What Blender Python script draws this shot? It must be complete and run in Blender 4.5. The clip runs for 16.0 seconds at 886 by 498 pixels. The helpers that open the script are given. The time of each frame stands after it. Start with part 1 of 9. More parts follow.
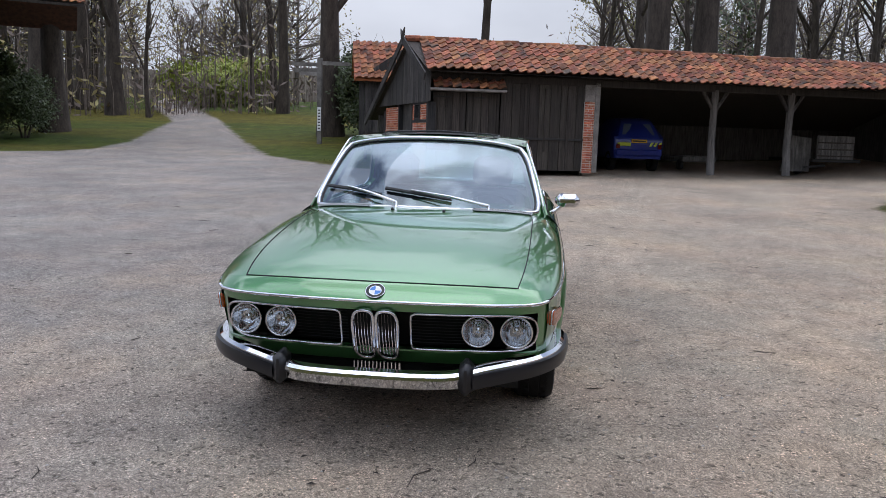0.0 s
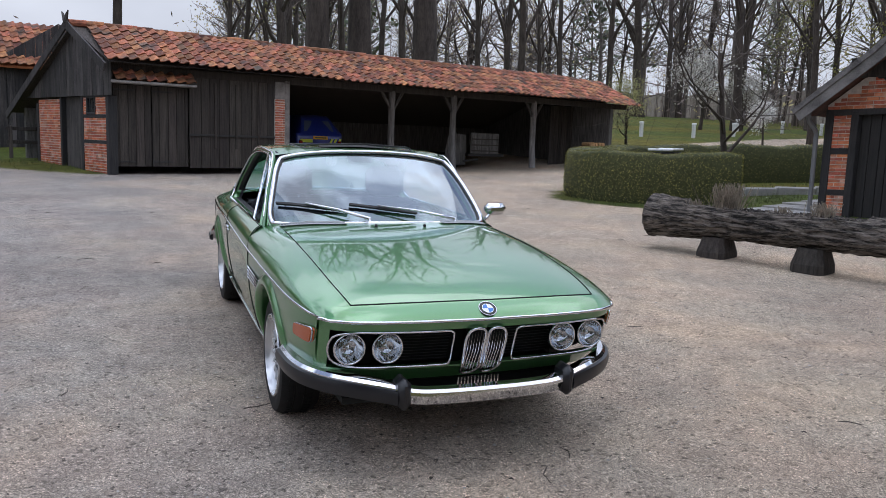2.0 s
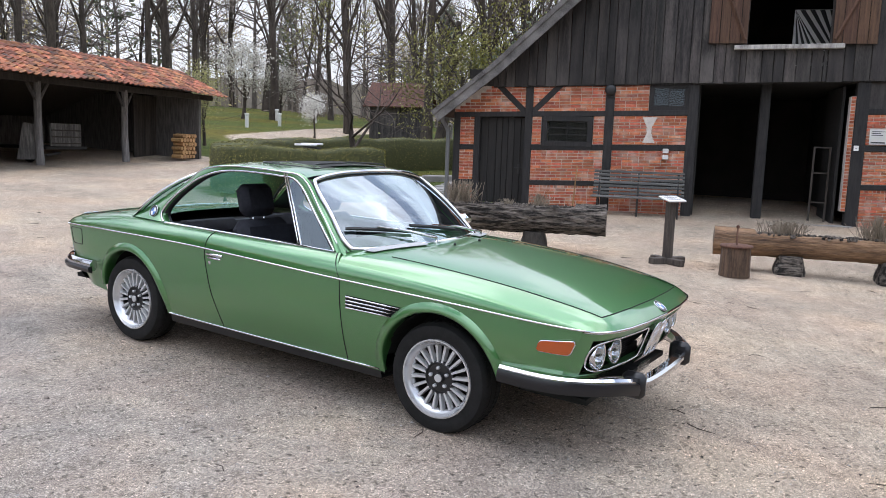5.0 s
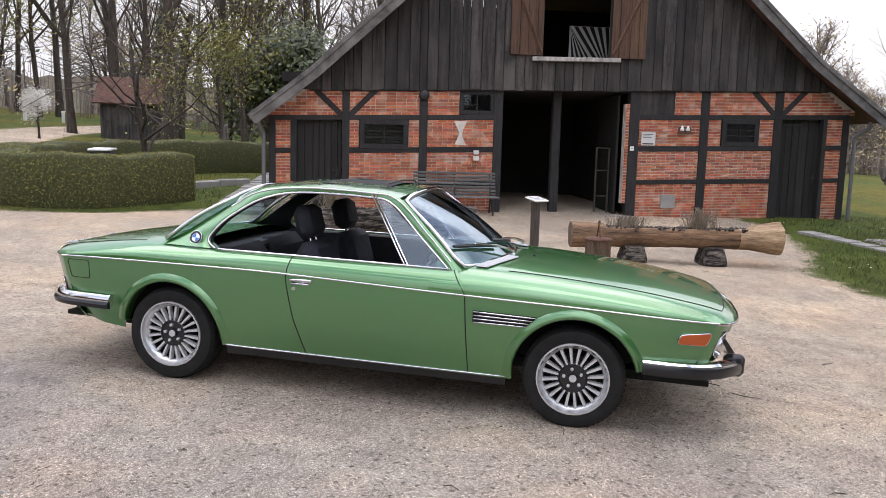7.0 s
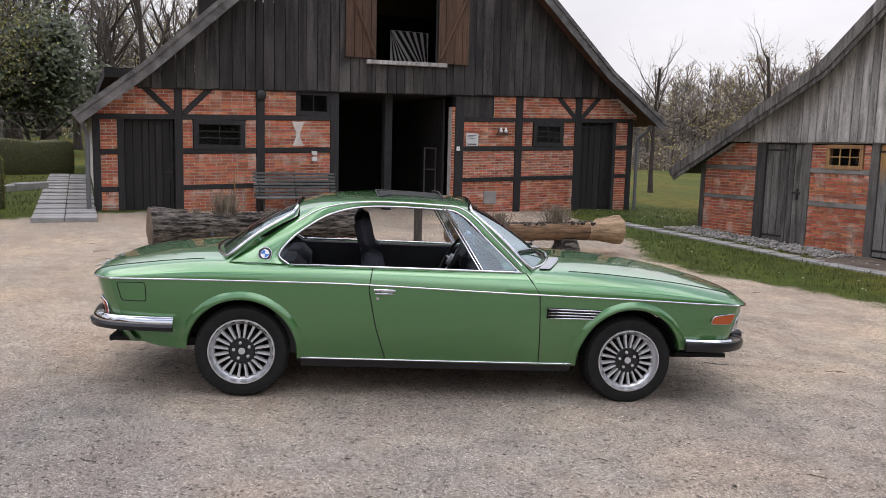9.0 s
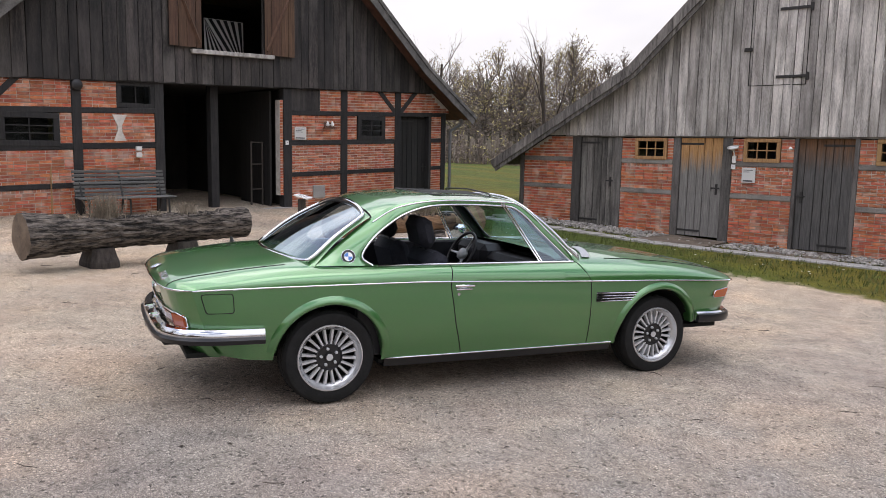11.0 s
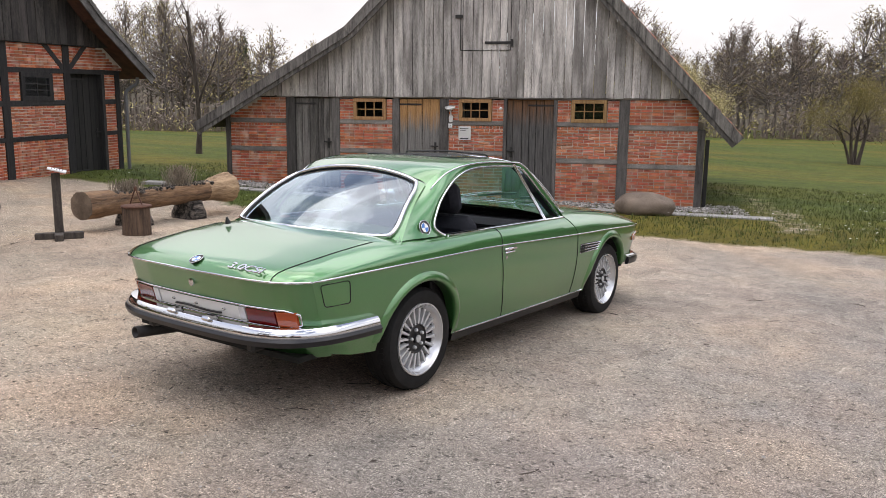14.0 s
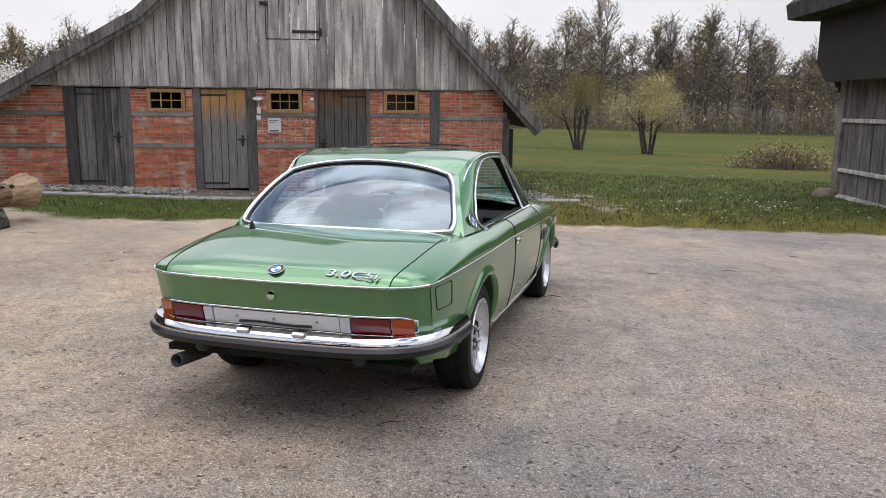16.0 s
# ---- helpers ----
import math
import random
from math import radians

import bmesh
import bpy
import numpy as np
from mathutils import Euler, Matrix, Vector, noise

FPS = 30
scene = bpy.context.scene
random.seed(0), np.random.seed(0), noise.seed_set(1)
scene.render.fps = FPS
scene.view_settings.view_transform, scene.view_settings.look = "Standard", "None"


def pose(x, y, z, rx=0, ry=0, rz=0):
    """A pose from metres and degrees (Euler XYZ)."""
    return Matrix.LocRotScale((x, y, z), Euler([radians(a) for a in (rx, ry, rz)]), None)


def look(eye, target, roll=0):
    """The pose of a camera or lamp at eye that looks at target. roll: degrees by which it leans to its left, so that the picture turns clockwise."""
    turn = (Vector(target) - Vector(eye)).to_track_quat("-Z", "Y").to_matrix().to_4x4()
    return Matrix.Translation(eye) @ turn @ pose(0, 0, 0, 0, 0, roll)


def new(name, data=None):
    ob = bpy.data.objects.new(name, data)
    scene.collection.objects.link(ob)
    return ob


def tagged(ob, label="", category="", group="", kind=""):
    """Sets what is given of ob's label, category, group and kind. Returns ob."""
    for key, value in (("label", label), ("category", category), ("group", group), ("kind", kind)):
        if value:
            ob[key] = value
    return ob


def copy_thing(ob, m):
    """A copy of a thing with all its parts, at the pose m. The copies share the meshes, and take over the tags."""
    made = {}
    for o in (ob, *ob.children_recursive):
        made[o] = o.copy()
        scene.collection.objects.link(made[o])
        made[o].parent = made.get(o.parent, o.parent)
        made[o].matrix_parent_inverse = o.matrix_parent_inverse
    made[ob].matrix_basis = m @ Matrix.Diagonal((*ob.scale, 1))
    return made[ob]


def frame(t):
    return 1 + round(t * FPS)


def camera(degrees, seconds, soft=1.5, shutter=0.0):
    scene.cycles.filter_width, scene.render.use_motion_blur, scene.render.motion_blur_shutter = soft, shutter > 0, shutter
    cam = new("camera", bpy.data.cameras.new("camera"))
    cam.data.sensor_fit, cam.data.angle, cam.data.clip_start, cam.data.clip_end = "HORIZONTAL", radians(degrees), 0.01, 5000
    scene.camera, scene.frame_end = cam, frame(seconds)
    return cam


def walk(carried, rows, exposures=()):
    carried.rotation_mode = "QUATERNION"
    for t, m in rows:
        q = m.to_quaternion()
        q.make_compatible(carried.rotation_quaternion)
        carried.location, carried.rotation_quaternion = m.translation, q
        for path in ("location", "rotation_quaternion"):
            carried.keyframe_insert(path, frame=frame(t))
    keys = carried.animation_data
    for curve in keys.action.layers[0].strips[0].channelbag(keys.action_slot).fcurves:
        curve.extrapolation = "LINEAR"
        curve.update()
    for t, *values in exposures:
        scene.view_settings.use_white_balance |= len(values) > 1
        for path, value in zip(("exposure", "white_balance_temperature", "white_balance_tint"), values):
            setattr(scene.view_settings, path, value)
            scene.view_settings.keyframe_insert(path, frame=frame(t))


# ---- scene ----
cam = camera(59.0, 16.0, 0.6)
PATH = [
    (0, (1, 0.628, 1.316), (0.606, 2.568, 1.033), 1.8),
    (0.5, (0.5043, 0.533, 1.3279), (0.3262, 2.5012, 1.0461), 1.88),
    (1, (-0.0095, 0.489, 1.3457), (0.0552, 2.4657, 1.067), 1.9),
    (1.5, (-0.529, 0.4954, 1.367), (-0.2135, 2.4508, 1.092), 1.9),
    (2, (-1.0524, 0.5342, 1.3944), (-0.5023, 2.4349, 1.122), 1.9),
    (2.5, (-1.5764, 0.6255, 1.4188), (-0.82, 2.4524, 1.1488), 1.9),
    (3, (-2.0916, 0.7883, 1.4391), (-1.1502, 2.5282, 1.1693), 1.9),
    (3.5, (-2.5956, 1.0226, 1.4568), (-1.4772, 2.6542, 1.1868), 1.95),
    (4, (-3.091, 1.308, 1.473), (-1.807, 2.818, 1.203), 2.1),
    (4.6, (-3.6197, 1.7279, 1.4933), (-2.1637, 3.0776, 1.2244), 2.09),
    (5.2, (-4.0892, 2.2526, 1.5119), (-2.4862, 3.42, 1.2452), 1.93),
    (5.9, (-4.5811, 2.9233, 1.5369), (-2.8386, 3.8663, 1.2736), 1.71),
    (6.5, (-4.971, 3.485, 1.566), (-3.137, 4.239, 1.306), 1.6),
    (7, (-5.2525, 3.9791, 1.5847), (-3.3564, 4.5778, 1.3287), 1.52),
    (7.5, (-5.5442, 4.44, 1.6268), (-3.6147, 4.8762, 1.3734), 1.5),
    (8, (-5.7659, 4.9229, 1.6577), (-3.8087, 5.2021, 1.4056), 1.5),
    (8.5, (-5.897, 5.428, 1.664), (-3.917, 5.553, 1.411), 1.5),
    (9.1, (-6.0058, 6.0614, 1.6775), (-4.0222, 5.9968, 1.4231), 1.45),
    (9.7, (-6.0467, 6.7549, 1.6832), (-4.0797, 6.4964, 1.4248), 1.34),
    (10.4, (-5.9798, 7.5475, 1.6836), (-4.0569, 7.0638, 1.4216), 1.19),
    (11, (-5.8, 8.134, 1.682), (-3.935, 7.463, 1.421), 1.1),
    (11.5, (-5.5331, 8.5619, 1.6649), (-3.7298, 7.7347, 1.4074), 1.02),
    (12, (-5.2666, 8.9778, 1.6728), (-3.5402, 8.0029, 1.4198), 0.97),
    (12.5, (-4.988, 9.3743, 1.6863), (-3.3517, 8.2577, 1.4302), 0.9),
    (13, (-4.6802, 9.7494, 1.6819), (-3.1494, 8.495, 1.4089), 0.8),
    (13.5, (-4.3393, 10.0984, 1.6537), (-2.9292, 8.7178, 1.3475), 0.73),
    (14, (-3.9829, 10.4137, 1.6304), (-2.6981, 8.9168, 1.2896), 0.67),
    (14.5, (-3.6245, 10.7127, 1.6379), (-2.4749, 9.1188, 1.2817), 0.6),
    (15, (-3.2475, 10.9737, 1.6564), (-2.2434, 9.2862, 1.295), 0.53),
    (15.5, (-2.8299, 11.1593, 1.6536), (-1.985, 9.3934, 1.2954), 0.5),
    (16, (-2.364, 11.241, 1.609), (-1.66, 9.403, 1.254), 0.5),
]
EXPOSURES = [(0, -0.26, 6310, 18), (1, -0.29, 6310, 18), (2, -0.19, 6260, 18), (3, 0.2, 6210, 16), (3.5, 0.3, 6210, 16), (4, 0.36, 6310, 16), (6.5, 0.41, 6840, 21), (7, 0.41, 6940, 21), (7.5, 0.13, 6940, 21), (8.5, 0.05, 6940, 21), (11, 0.18, 7040, 21), (12, 0.15, 7090, 20), (13, -0.09, 7090, 20), (13.5, -0.09, 7200, 20), (14, 0.23, 7250, 20), (15, 0.02, 7100, 19), (16, 0.05, 6900, 19)]
walk(cam, [(t, look(eye, target, roll)) for t, eye, target, roll in PATH], EXPOSURES)

# ---- daylight: a bright, broken overcast with a soft sun ----
world = bpy.data.worlds.new("overcast_sky")
scene.world = world
world.use_nodes = True
wn, wl = world.node_tree.nodes, world.node_tree.links
wn.clear()
w_out, w_bg = wn.new("ShaderNodeOutputWorld"), wn.new("ShaderNodeBackground")
w_sky = wn.new("ShaderNodeTexSky")
w_sky.sky_type, w_sky.sun_disc = "NISHITA", False
w_sky.sun_elevation, w_sky.sun_rotation = radians(74.9), radians(57.5)
w_co = wn.new("ShaderNodeTexCoord")
w_map = wn.new("ShaderNodeMapping")
w_map.inputs["Scale"].default_value = (1.0, 1.0, 2.2)
w_noise = wn.new("ShaderNodeTexNoise")
w_noise.inputs["Scale"].default_value, w_noise.inputs["Detail"].default_value, w_noise.inputs["Roughness"].default_value = 2.1, 5, 0.5
w_ramp = wn.new("ShaderNodeValToRGB")
w_ramp.color_ramp.elements[0].position, w_ramp.color_ramp.elements[1].position = 0.44, 0.55
w_ramp.color_ramp.elements[0].color = (0.1, 0.1, 0.1, 1)
w_tone = wn.new("ShaderNodeValToRGB")
w_tone.color_ramp.elements[0].position, w_tone.color_ramp.elements[1].position = 0.35, 0.7
w_tone.color_ramp.elements[0].color, w_tone.color_ramp.elements[1].color = (4.35, 4.7, 5.0, 1), (6.05, 6.45, 6.7, 1)
w_mix = wn.new("ShaderNodeMixRGB")
wl.new(w_co.outputs["Generated"], w_map.inputs["Vector"])
wl.new(w_map.outputs["Vector"], w_noise.inputs["Vector"])
wl.new(w_noise.outputs["Fac"], w_ramp.inputs["Fac"])
wl.new(w_noise.outputs["Fac"], w_tone.inputs["Fac"])
w_sep = wn.new("ShaderNodeSeparateXYZ")
wl.new(w_co.outputs["Generated"], w_sep.inputs["Vector"])
w_low = wn.new("ShaderNodeMapRange")
w_low.inputs["From Min"].default_value, w_low.inputs["From Max"].default_value = 0.3, 0.72
w_low.inputs["To Min"].default_value, w_low.inputs["To Max"].default_value = 1.0, 0.0
wl.new(w_sep.outputs["Z"], w_low.inputs["Value"])
w_max = wn.new("ShaderNodeMath")
w_max.operation = "MAXIMUM"
wl.new(w_ramp.outputs["Color"], w_max.inputs[0])
wl.new(w_low.outputs["Result"], w_max.inputs[1])
wl.new(w_max.outputs[0], w_mix.inputs["Fac"])
w_cap = wn.new("ShaderNodeVectorMath")  # thin cloud veils the glow round the sun
w_cap.operation = "MINIMUM"
w_cap.inputs[1].default_value = (2.6, 4.3, 7.2)
wl.new(w_sky.outputs["Color"], w_cap.inputs[0])
wl.new(w_cap.outputs["Vector"], w_mix.inputs["Color1"])
w_dome = wn.new("ShaderNodeValToRGB")  # an overcast sky is brighter and bluer overhead than at the horizon
w_dome.color_ramp.elements.new(0.22)
w_dome.color_ramp.elements.new(0.55)
for stop, colour in zip(w_dome.color_ramp.elements, ((1.0, 1.0, 1.0, 1), (1.1, 1.13, 1.16, 1), (1.95, 2.06, 2.2, 1), (3.1, 3.3, 3.6, 1))):
    stop.color = colour
wl.new(w_sep.outputs["Z"], w_dome.inputs["Fac"])
w_mul = wn.new("ShaderNodeVectorMath")
w_mul.operation = "MULTIPLY"
wl.new(w_tone.outputs["Color"], w_mul.inputs[0])
wl.new(w_dome.outputs["Color"], w_mul.inputs[1])
wl.new(w_mul.outputs["Vector"], w_mix.inputs["Color2"])
wl.new(w_mix.outputs["Color"], w_bg.inputs["Color"])
w_bg.inputs["Strength"].default_value = 0.14
wl.new(w_bg.outputs["Background"], w_out.inputs["Surface"])

sun = new("sun", bpy.data.lights.new("sun", "SUN"))
sun.data.energy, sun.data.angle, sun.data.color = 1.2, radians(70), (1.0, 0.965, 0.92)
sun.matrix_world = look((0, 0, 0), (-0.22, -0.14, -0.965))
scene.view_settings.exposure = 0.0


# ---- materials ----
def nodes_of(name):
    m = bpy.data.materials.new(name)
    m.use_nodes = True
    t = m.node_tree
    return m, t.nodes, t.links, t.nodes["Principled BSDF"]


def rgba(c):
    return (*c, 1.0)


def surface(name, dark, light, rough=0.8, scale=8.0, stretch=(1, 1, 1), bump=0.3, fine=90.0, metal=0.0, per_piece=0.0, coat=0.0, spec=0.5, blotch=0.0, blotch_colour=(0.1, 0.1, 0.1), mid=(0.35, 0.65), dist=0.01, island=False):
    """A rough natural surface: two scales of noise in colour, fine relief, blotches of dirt and a random tint for each piece."""
    m, n, l, p = nodes_of(name)
    co = n.new("ShaderNodeTexCoord")
    mp = n.new("ShaderNodeMapping")
    mp.inputs["Scale"].default_value = stretch
    source = co.outputs["Object"]
    if per_piece > 0 and not island:
        oi, sh = n.new("ShaderNodeObjectInfo"), n.new("ShaderNodeVectorMath")
        sc0 = n.new("ShaderNodeMath")
        sc0.operation, sc0.inputs[1].default_value, sh.operation = "MULTIPLY", 53.0, "ADD"
        l.new(oi.outputs["Random"], sc0.inputs[0])
        l.new(source, sh.inputs[0])
        l.new(sc0.outputs[0], sh.inputs[1])
        source = sh.outputs["Vector"]
    l.new(source, mp.inputs["Vector"])
    big, small = n.new("ShaderNodeTexNoise"), n.new("ShaderNodeTexNoise")
    big.inputs["Scale"].default_value, big.inputs["Detail"].default_value = scale, 6
    small.inputs["Scale"].default_value, small.inputs["Detail"].default_value, small.inputs["Roughness"].default_value = fine, 4, 0.7
    for k in (big, small):
        l.new(mp.outputs["Vector"], k.inputs["Vector"])
    add = n.new("ShaderNodeMath")
    add.operation = "MULTIPLY_ADD"
    add.inputs[1].default_value = 0.45
    l.new(small.outputs["Fac"], add.inputs[0])
    sc = n.new("ShaderNodeMath")
    sc.operation = "MULTIPLY"
    sc.inputs[1].default_value = 0.55
    l.new(big.outputs["Fac"], sc.inputs[0])
    l.new(sc.outputs[0], add.inputs[2])
    ramp = n.new("ShaderNodeValToRGB")
    ramp.color_ramp.elements[0].position, ramp.color_ramp.elements[1].position = mid
    ramp.color_ramp.elements[0].color, ramp.color_ramp.elements[1].color = rgba(dark), rgba(light)
    l.new(add.outputs[0], ramp.inputs["Fac"])
    colour = ramp.outputs["Color"]
    if blotch > 0:
        bl = n.new("ShaderNodeTexNoise")
        bl.inputs["Scale"].default_value, bl.inputs["Detail"].default_value = scale * 0.35, 7
        l.new(source, bl.inputs["Vector"])
        br = n.new("ShaderNodeValToRGB")
        br.color_ramp.elements[0].position, br.color_ramp.elements[1].position = 0.5, 0.68
        br.color_ramp.elements[1].color = (blotch, blotch, blotch, 1)
        l.new(bl.outputs["Fac"], br.inputs["Fac"])
        mx = n.new("ShaderNodeMixRGB")
        mx.inputs["Color2"].default_value = rgba(blotch_colour)
        l.new(br.outputs["Color"], mx.inputs["Fac"])
        l.new(colour, mx.inputs["Color1"])
        colour = mx.outputs["Color"]
    if per_piece > 0:
        hs = n.new("ShaderNodeHueSaturation")
        if island:
            info = n.new("ShaderNodeNewGeometry")
            rnd = info.outputs["Random Per Island"]
        else:
            info = n.new("ShaderNodeObjectInfo")
            rnd = info.outputs["Random"]
        mr = n.new("ShaderNodeMapRange")
        mr.inputs["To Min"].default_value, mr.inputs["To Max"].default_value = 1 - per_piece, 1 + per_piece
        l.new(rnd, mr.inputs["Value"])
        l.new(mr.outputs["Result"], hs.inputs["Value"])
        fr = n.new("ShaderNodeMath")
        fr.operation = "MULTIPLY"
        fr.inputs[1].default_value = 7.31
        l.new(rnd, fr.inputs[0])
        f2 = n.new("ShaderNodeMath")
        f2.operation = "FRACT"
        l.new(fr.outputs[0], f2.inputs[0])
        m2 = n.new("ShaderNodeMapRange")
        m2.inputs["To Min"].default_value, m2.inputs["To Max"].default_value = 0.5 - 0.012 * min(1, per_piece * 2), 0.5 + 0.016 * min(1, per_piece * 2)
        l.new(f2.outputs[0], m2.inputs["Value"])
        l.new(m2.outputs["Result"], hs.inputs["Hue"])
        l.new(colour, hs.inputs["Color"])
        colour = hs.outputs["Color"]
    l.new(colour, p.inputs["Base Color"])
    p.inputs["Roughness"].default_value, p.inputs["Metallic"].default_value = rough, metal
    p.inputs["Specular IOR Level"].default_value = spec
    p.inputs["Coat Weight"].default_value = coat
    if bump > 0:
        bp = n.new("ShaderNodeBump")
        bp.inputs["Strength"].default_value, bp.inputs["Distance"].default_value = bump, dist
        l.new(add.outputs[0], bp.inputs["Height"])
        l.new(bp.outputs["Normal"], p.inputs["Normal"])
    return m


def plain(name, colour, rough=0.5, metal=0.0, spec=0.5, coat=0.0):
    m, n, l, p = nodes_of(name)
    nz = n.new("ShaderNodeTexNoise")
    nz.inputs["Scale"].default_value, nz.inputs["Detail"].default_value = 35, 5
    mr = n.new("ShaderNodeMapRange")
    mr.inputs["To Min"].default_value, mr.inputs["To Max"].default_value = rough * 0.8, min(1, rough * 1.25)
    l.new(nz.outputs["Fac"], mr.inputs["Value"])
    l.new(mr.outputs["Result"], p.inputs["Roughness"])
    p.inputs["Base Color"].default_value = rgba(colour)
    p.inputs["Metallic"].default_value, p.inputs["Specular IOR Level"].default_value, p.inputs["Coat Weight"].default_value = metal, spec, coat
    return m


def glass(name, tint=(0.92, 0.95, 0.95), mix=0.12, rough=0.0):
    """Thin pane: mostly clear, with a mirror-like sheen that grows at grazing angles."""
    m, n, l, p = nodes_of(name)
    n.remove(p)
    out = [k for k in n if k.type == "OUTPUT_MATERIAL"][0]
    tr, gl, mx, lw = n.new("ShaderNodeBsdfTransparent"), n.new("ShaderNodeBsdfGlossy"), n.new("ShaderNodeMixShader"), n.new("ShaderNodeLayerWeight")
    pw, ma = n.new("ShaderNodeMath"), n.new("ShaderNodeMath")
    pw.operation, ma.operation = "POWER", "MULTIPLY_ADD"
    pw.inputs[1].default_value, ma.inputs[1].default_value, ma.inputs[2].default_value = 2.8, 0.75, mix
    tr.inputs["Color"].default_value = rgba(tint)
    gl.inputs["Roughness"].default_value = rough
    # reflections tinted blue in the colour, standing in for blue sky overhead
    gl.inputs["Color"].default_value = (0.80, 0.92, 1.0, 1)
    lw.inputs["Blend"].default_value = 0.5
    l.new(lw.outputs["Facing"], pw.inputs[0])
    l.new(pw.outputs[0], ma.inputs[0])
    l.new(ma.outputs[0], mx.inputs["Fac"])
    l.new(tr.outputs[0], mx.inputs[1])
    l.new(gl.outputs[0], mx.inputs[2])
    l.new(mx.outputs[0], out.inputs["Surface"])
    return m


def weathered_oak(name, fresh_dark, fresh_light, grey_dark, grey_light, fade_from, fade_to):
    """Upright boards still brown where the eave kept the rain off and silvered below, with a ragged border."""
    m, n, l, p = nodes_of(name)
    co, mp = n.new("ShaderNodeTexCoord"), n.new("ShaderNodeMapping")
    mp.inputs["Scale"].default_value = (11, 11, 0.55)
    l.new(co.outputs["Object"], mp.inputs["Vector"])
    nz = n.new("ShaderNodeTexNoise")
    nz.inputs["Scale"].default_value, nz.inputs["Detail"].default_value, nz.inputs["Roughness"].default_value = 5, 8, 0.7
    l.new(mp.outputs["Vector"], nz.inputs["Vector"])
    ends = []
    for a, b in ((fresh_dark, fresh_light), (grey_dark, grey_light)):
        r = n.new("ShaderNodeValToRGB")
        r.color_ramp.elements[0].position, r.color_ramp.elements[1].position = 0.32, 0.68
        r.color_ramp.elements[0].color, r.color_ramp.elements[1].color = rgba(a), rgba(b)
        l.new(nz.outputs["Fac"], r.inputs["Fac"])
        ends.append(r)
    sx = n.new("ShaderNodeSeparateXYZ")
    l.new(co.outputs["Object"], sx.inputs["Vector"])
    n2 = n.new("ShaderNodeTexNoise")
    n2.inputs["Scale"].default_value, n2.inputs["Detail"].default_value = 2.4, 5
    l.new(mp.outputs["Vector"], n2.inputs["Vector"])
    ad = n.new("ShaderNodeMath")
    ad.operation, ad.inputs[1].default_value = "MULTIPLY_ADD", 0.75
    l.new(n2.outputs["Fac"], ad.inputs[0])
    l.new(sx.outputs["Z"], ad.inputs[2])
    mr = n.new("ShaderNodeMapRange")
    mr.inputs["From Min"].default_value, mr.inputs["From Max"].default_value = fade_from + 0.37, fade_to + 0.37
    l.new(ad.outputs[0], mr.inputs["Value"])
    mx = n.new("ShaderNodeMixRGB")
    l.new(mr.outputs["Result"], mx.inputs["Fac"])
    l.new(ends[1].outputs["Color"], mx.inputs["Color1"])
    l.new(ends[0].outputs["Color"], mx.inputs["Color2"])
    l.new(mx.outputs["Color"], p.inputs["Base Color"])
    p.inputs["Roughness"].default_value = 0.85
    bp = n.new("ShaderNodeBump")
    bp.inputs["Strength"].default_value, bp.inputs["Distance"].default_value = 0.5, 0.01
    l.new(nz.outputs["Fac"], bp.inputs["Height"])
    l.new(bp.outputs["Normal"], p.inputs["Normal"])
    return m


def car_paint(name):
    m, n, l, p = nodes_of(name)
    nz = n.new("ShaderNodeTexNoise")
    nz.inputs["Scale"].default_value, nz.inputs["Detail"].default_value = 1400, 2
    ramp = n.new("ShaderNodeValToRGB")
    ramp.color_ramp.elements[0].position, ramp.color_ramp.elements[1].position = 0.3, 0.7
    ramp.color_ramp.elements[0].color, ramp.color_ramp.elements[1].color = (0.041, 0.178, 0.044, 1), (0.073, 0.258, 0.076, 1)
    co = n.new("ShaderNodeTexCoord")
    l.new(co.outputs["Object"], nz.inputs["Vector"])
    l.new(nz.outputs["Fac"], ramp.inputs["Fac"])
    l.new(ramp.outputs["Color"], p.inputs["Base Color"])
    p.inputs["Metallic"].default_value, p.inputs["Roughness"].default_value = 0.62, 0.32
    p.inputs["Coat Weight"].default_value, p.inputs["Coat Roughness"].default_value = 1.0, 0.035
    p.inputs["Coat IOR"].default_value = 1.9
    return m


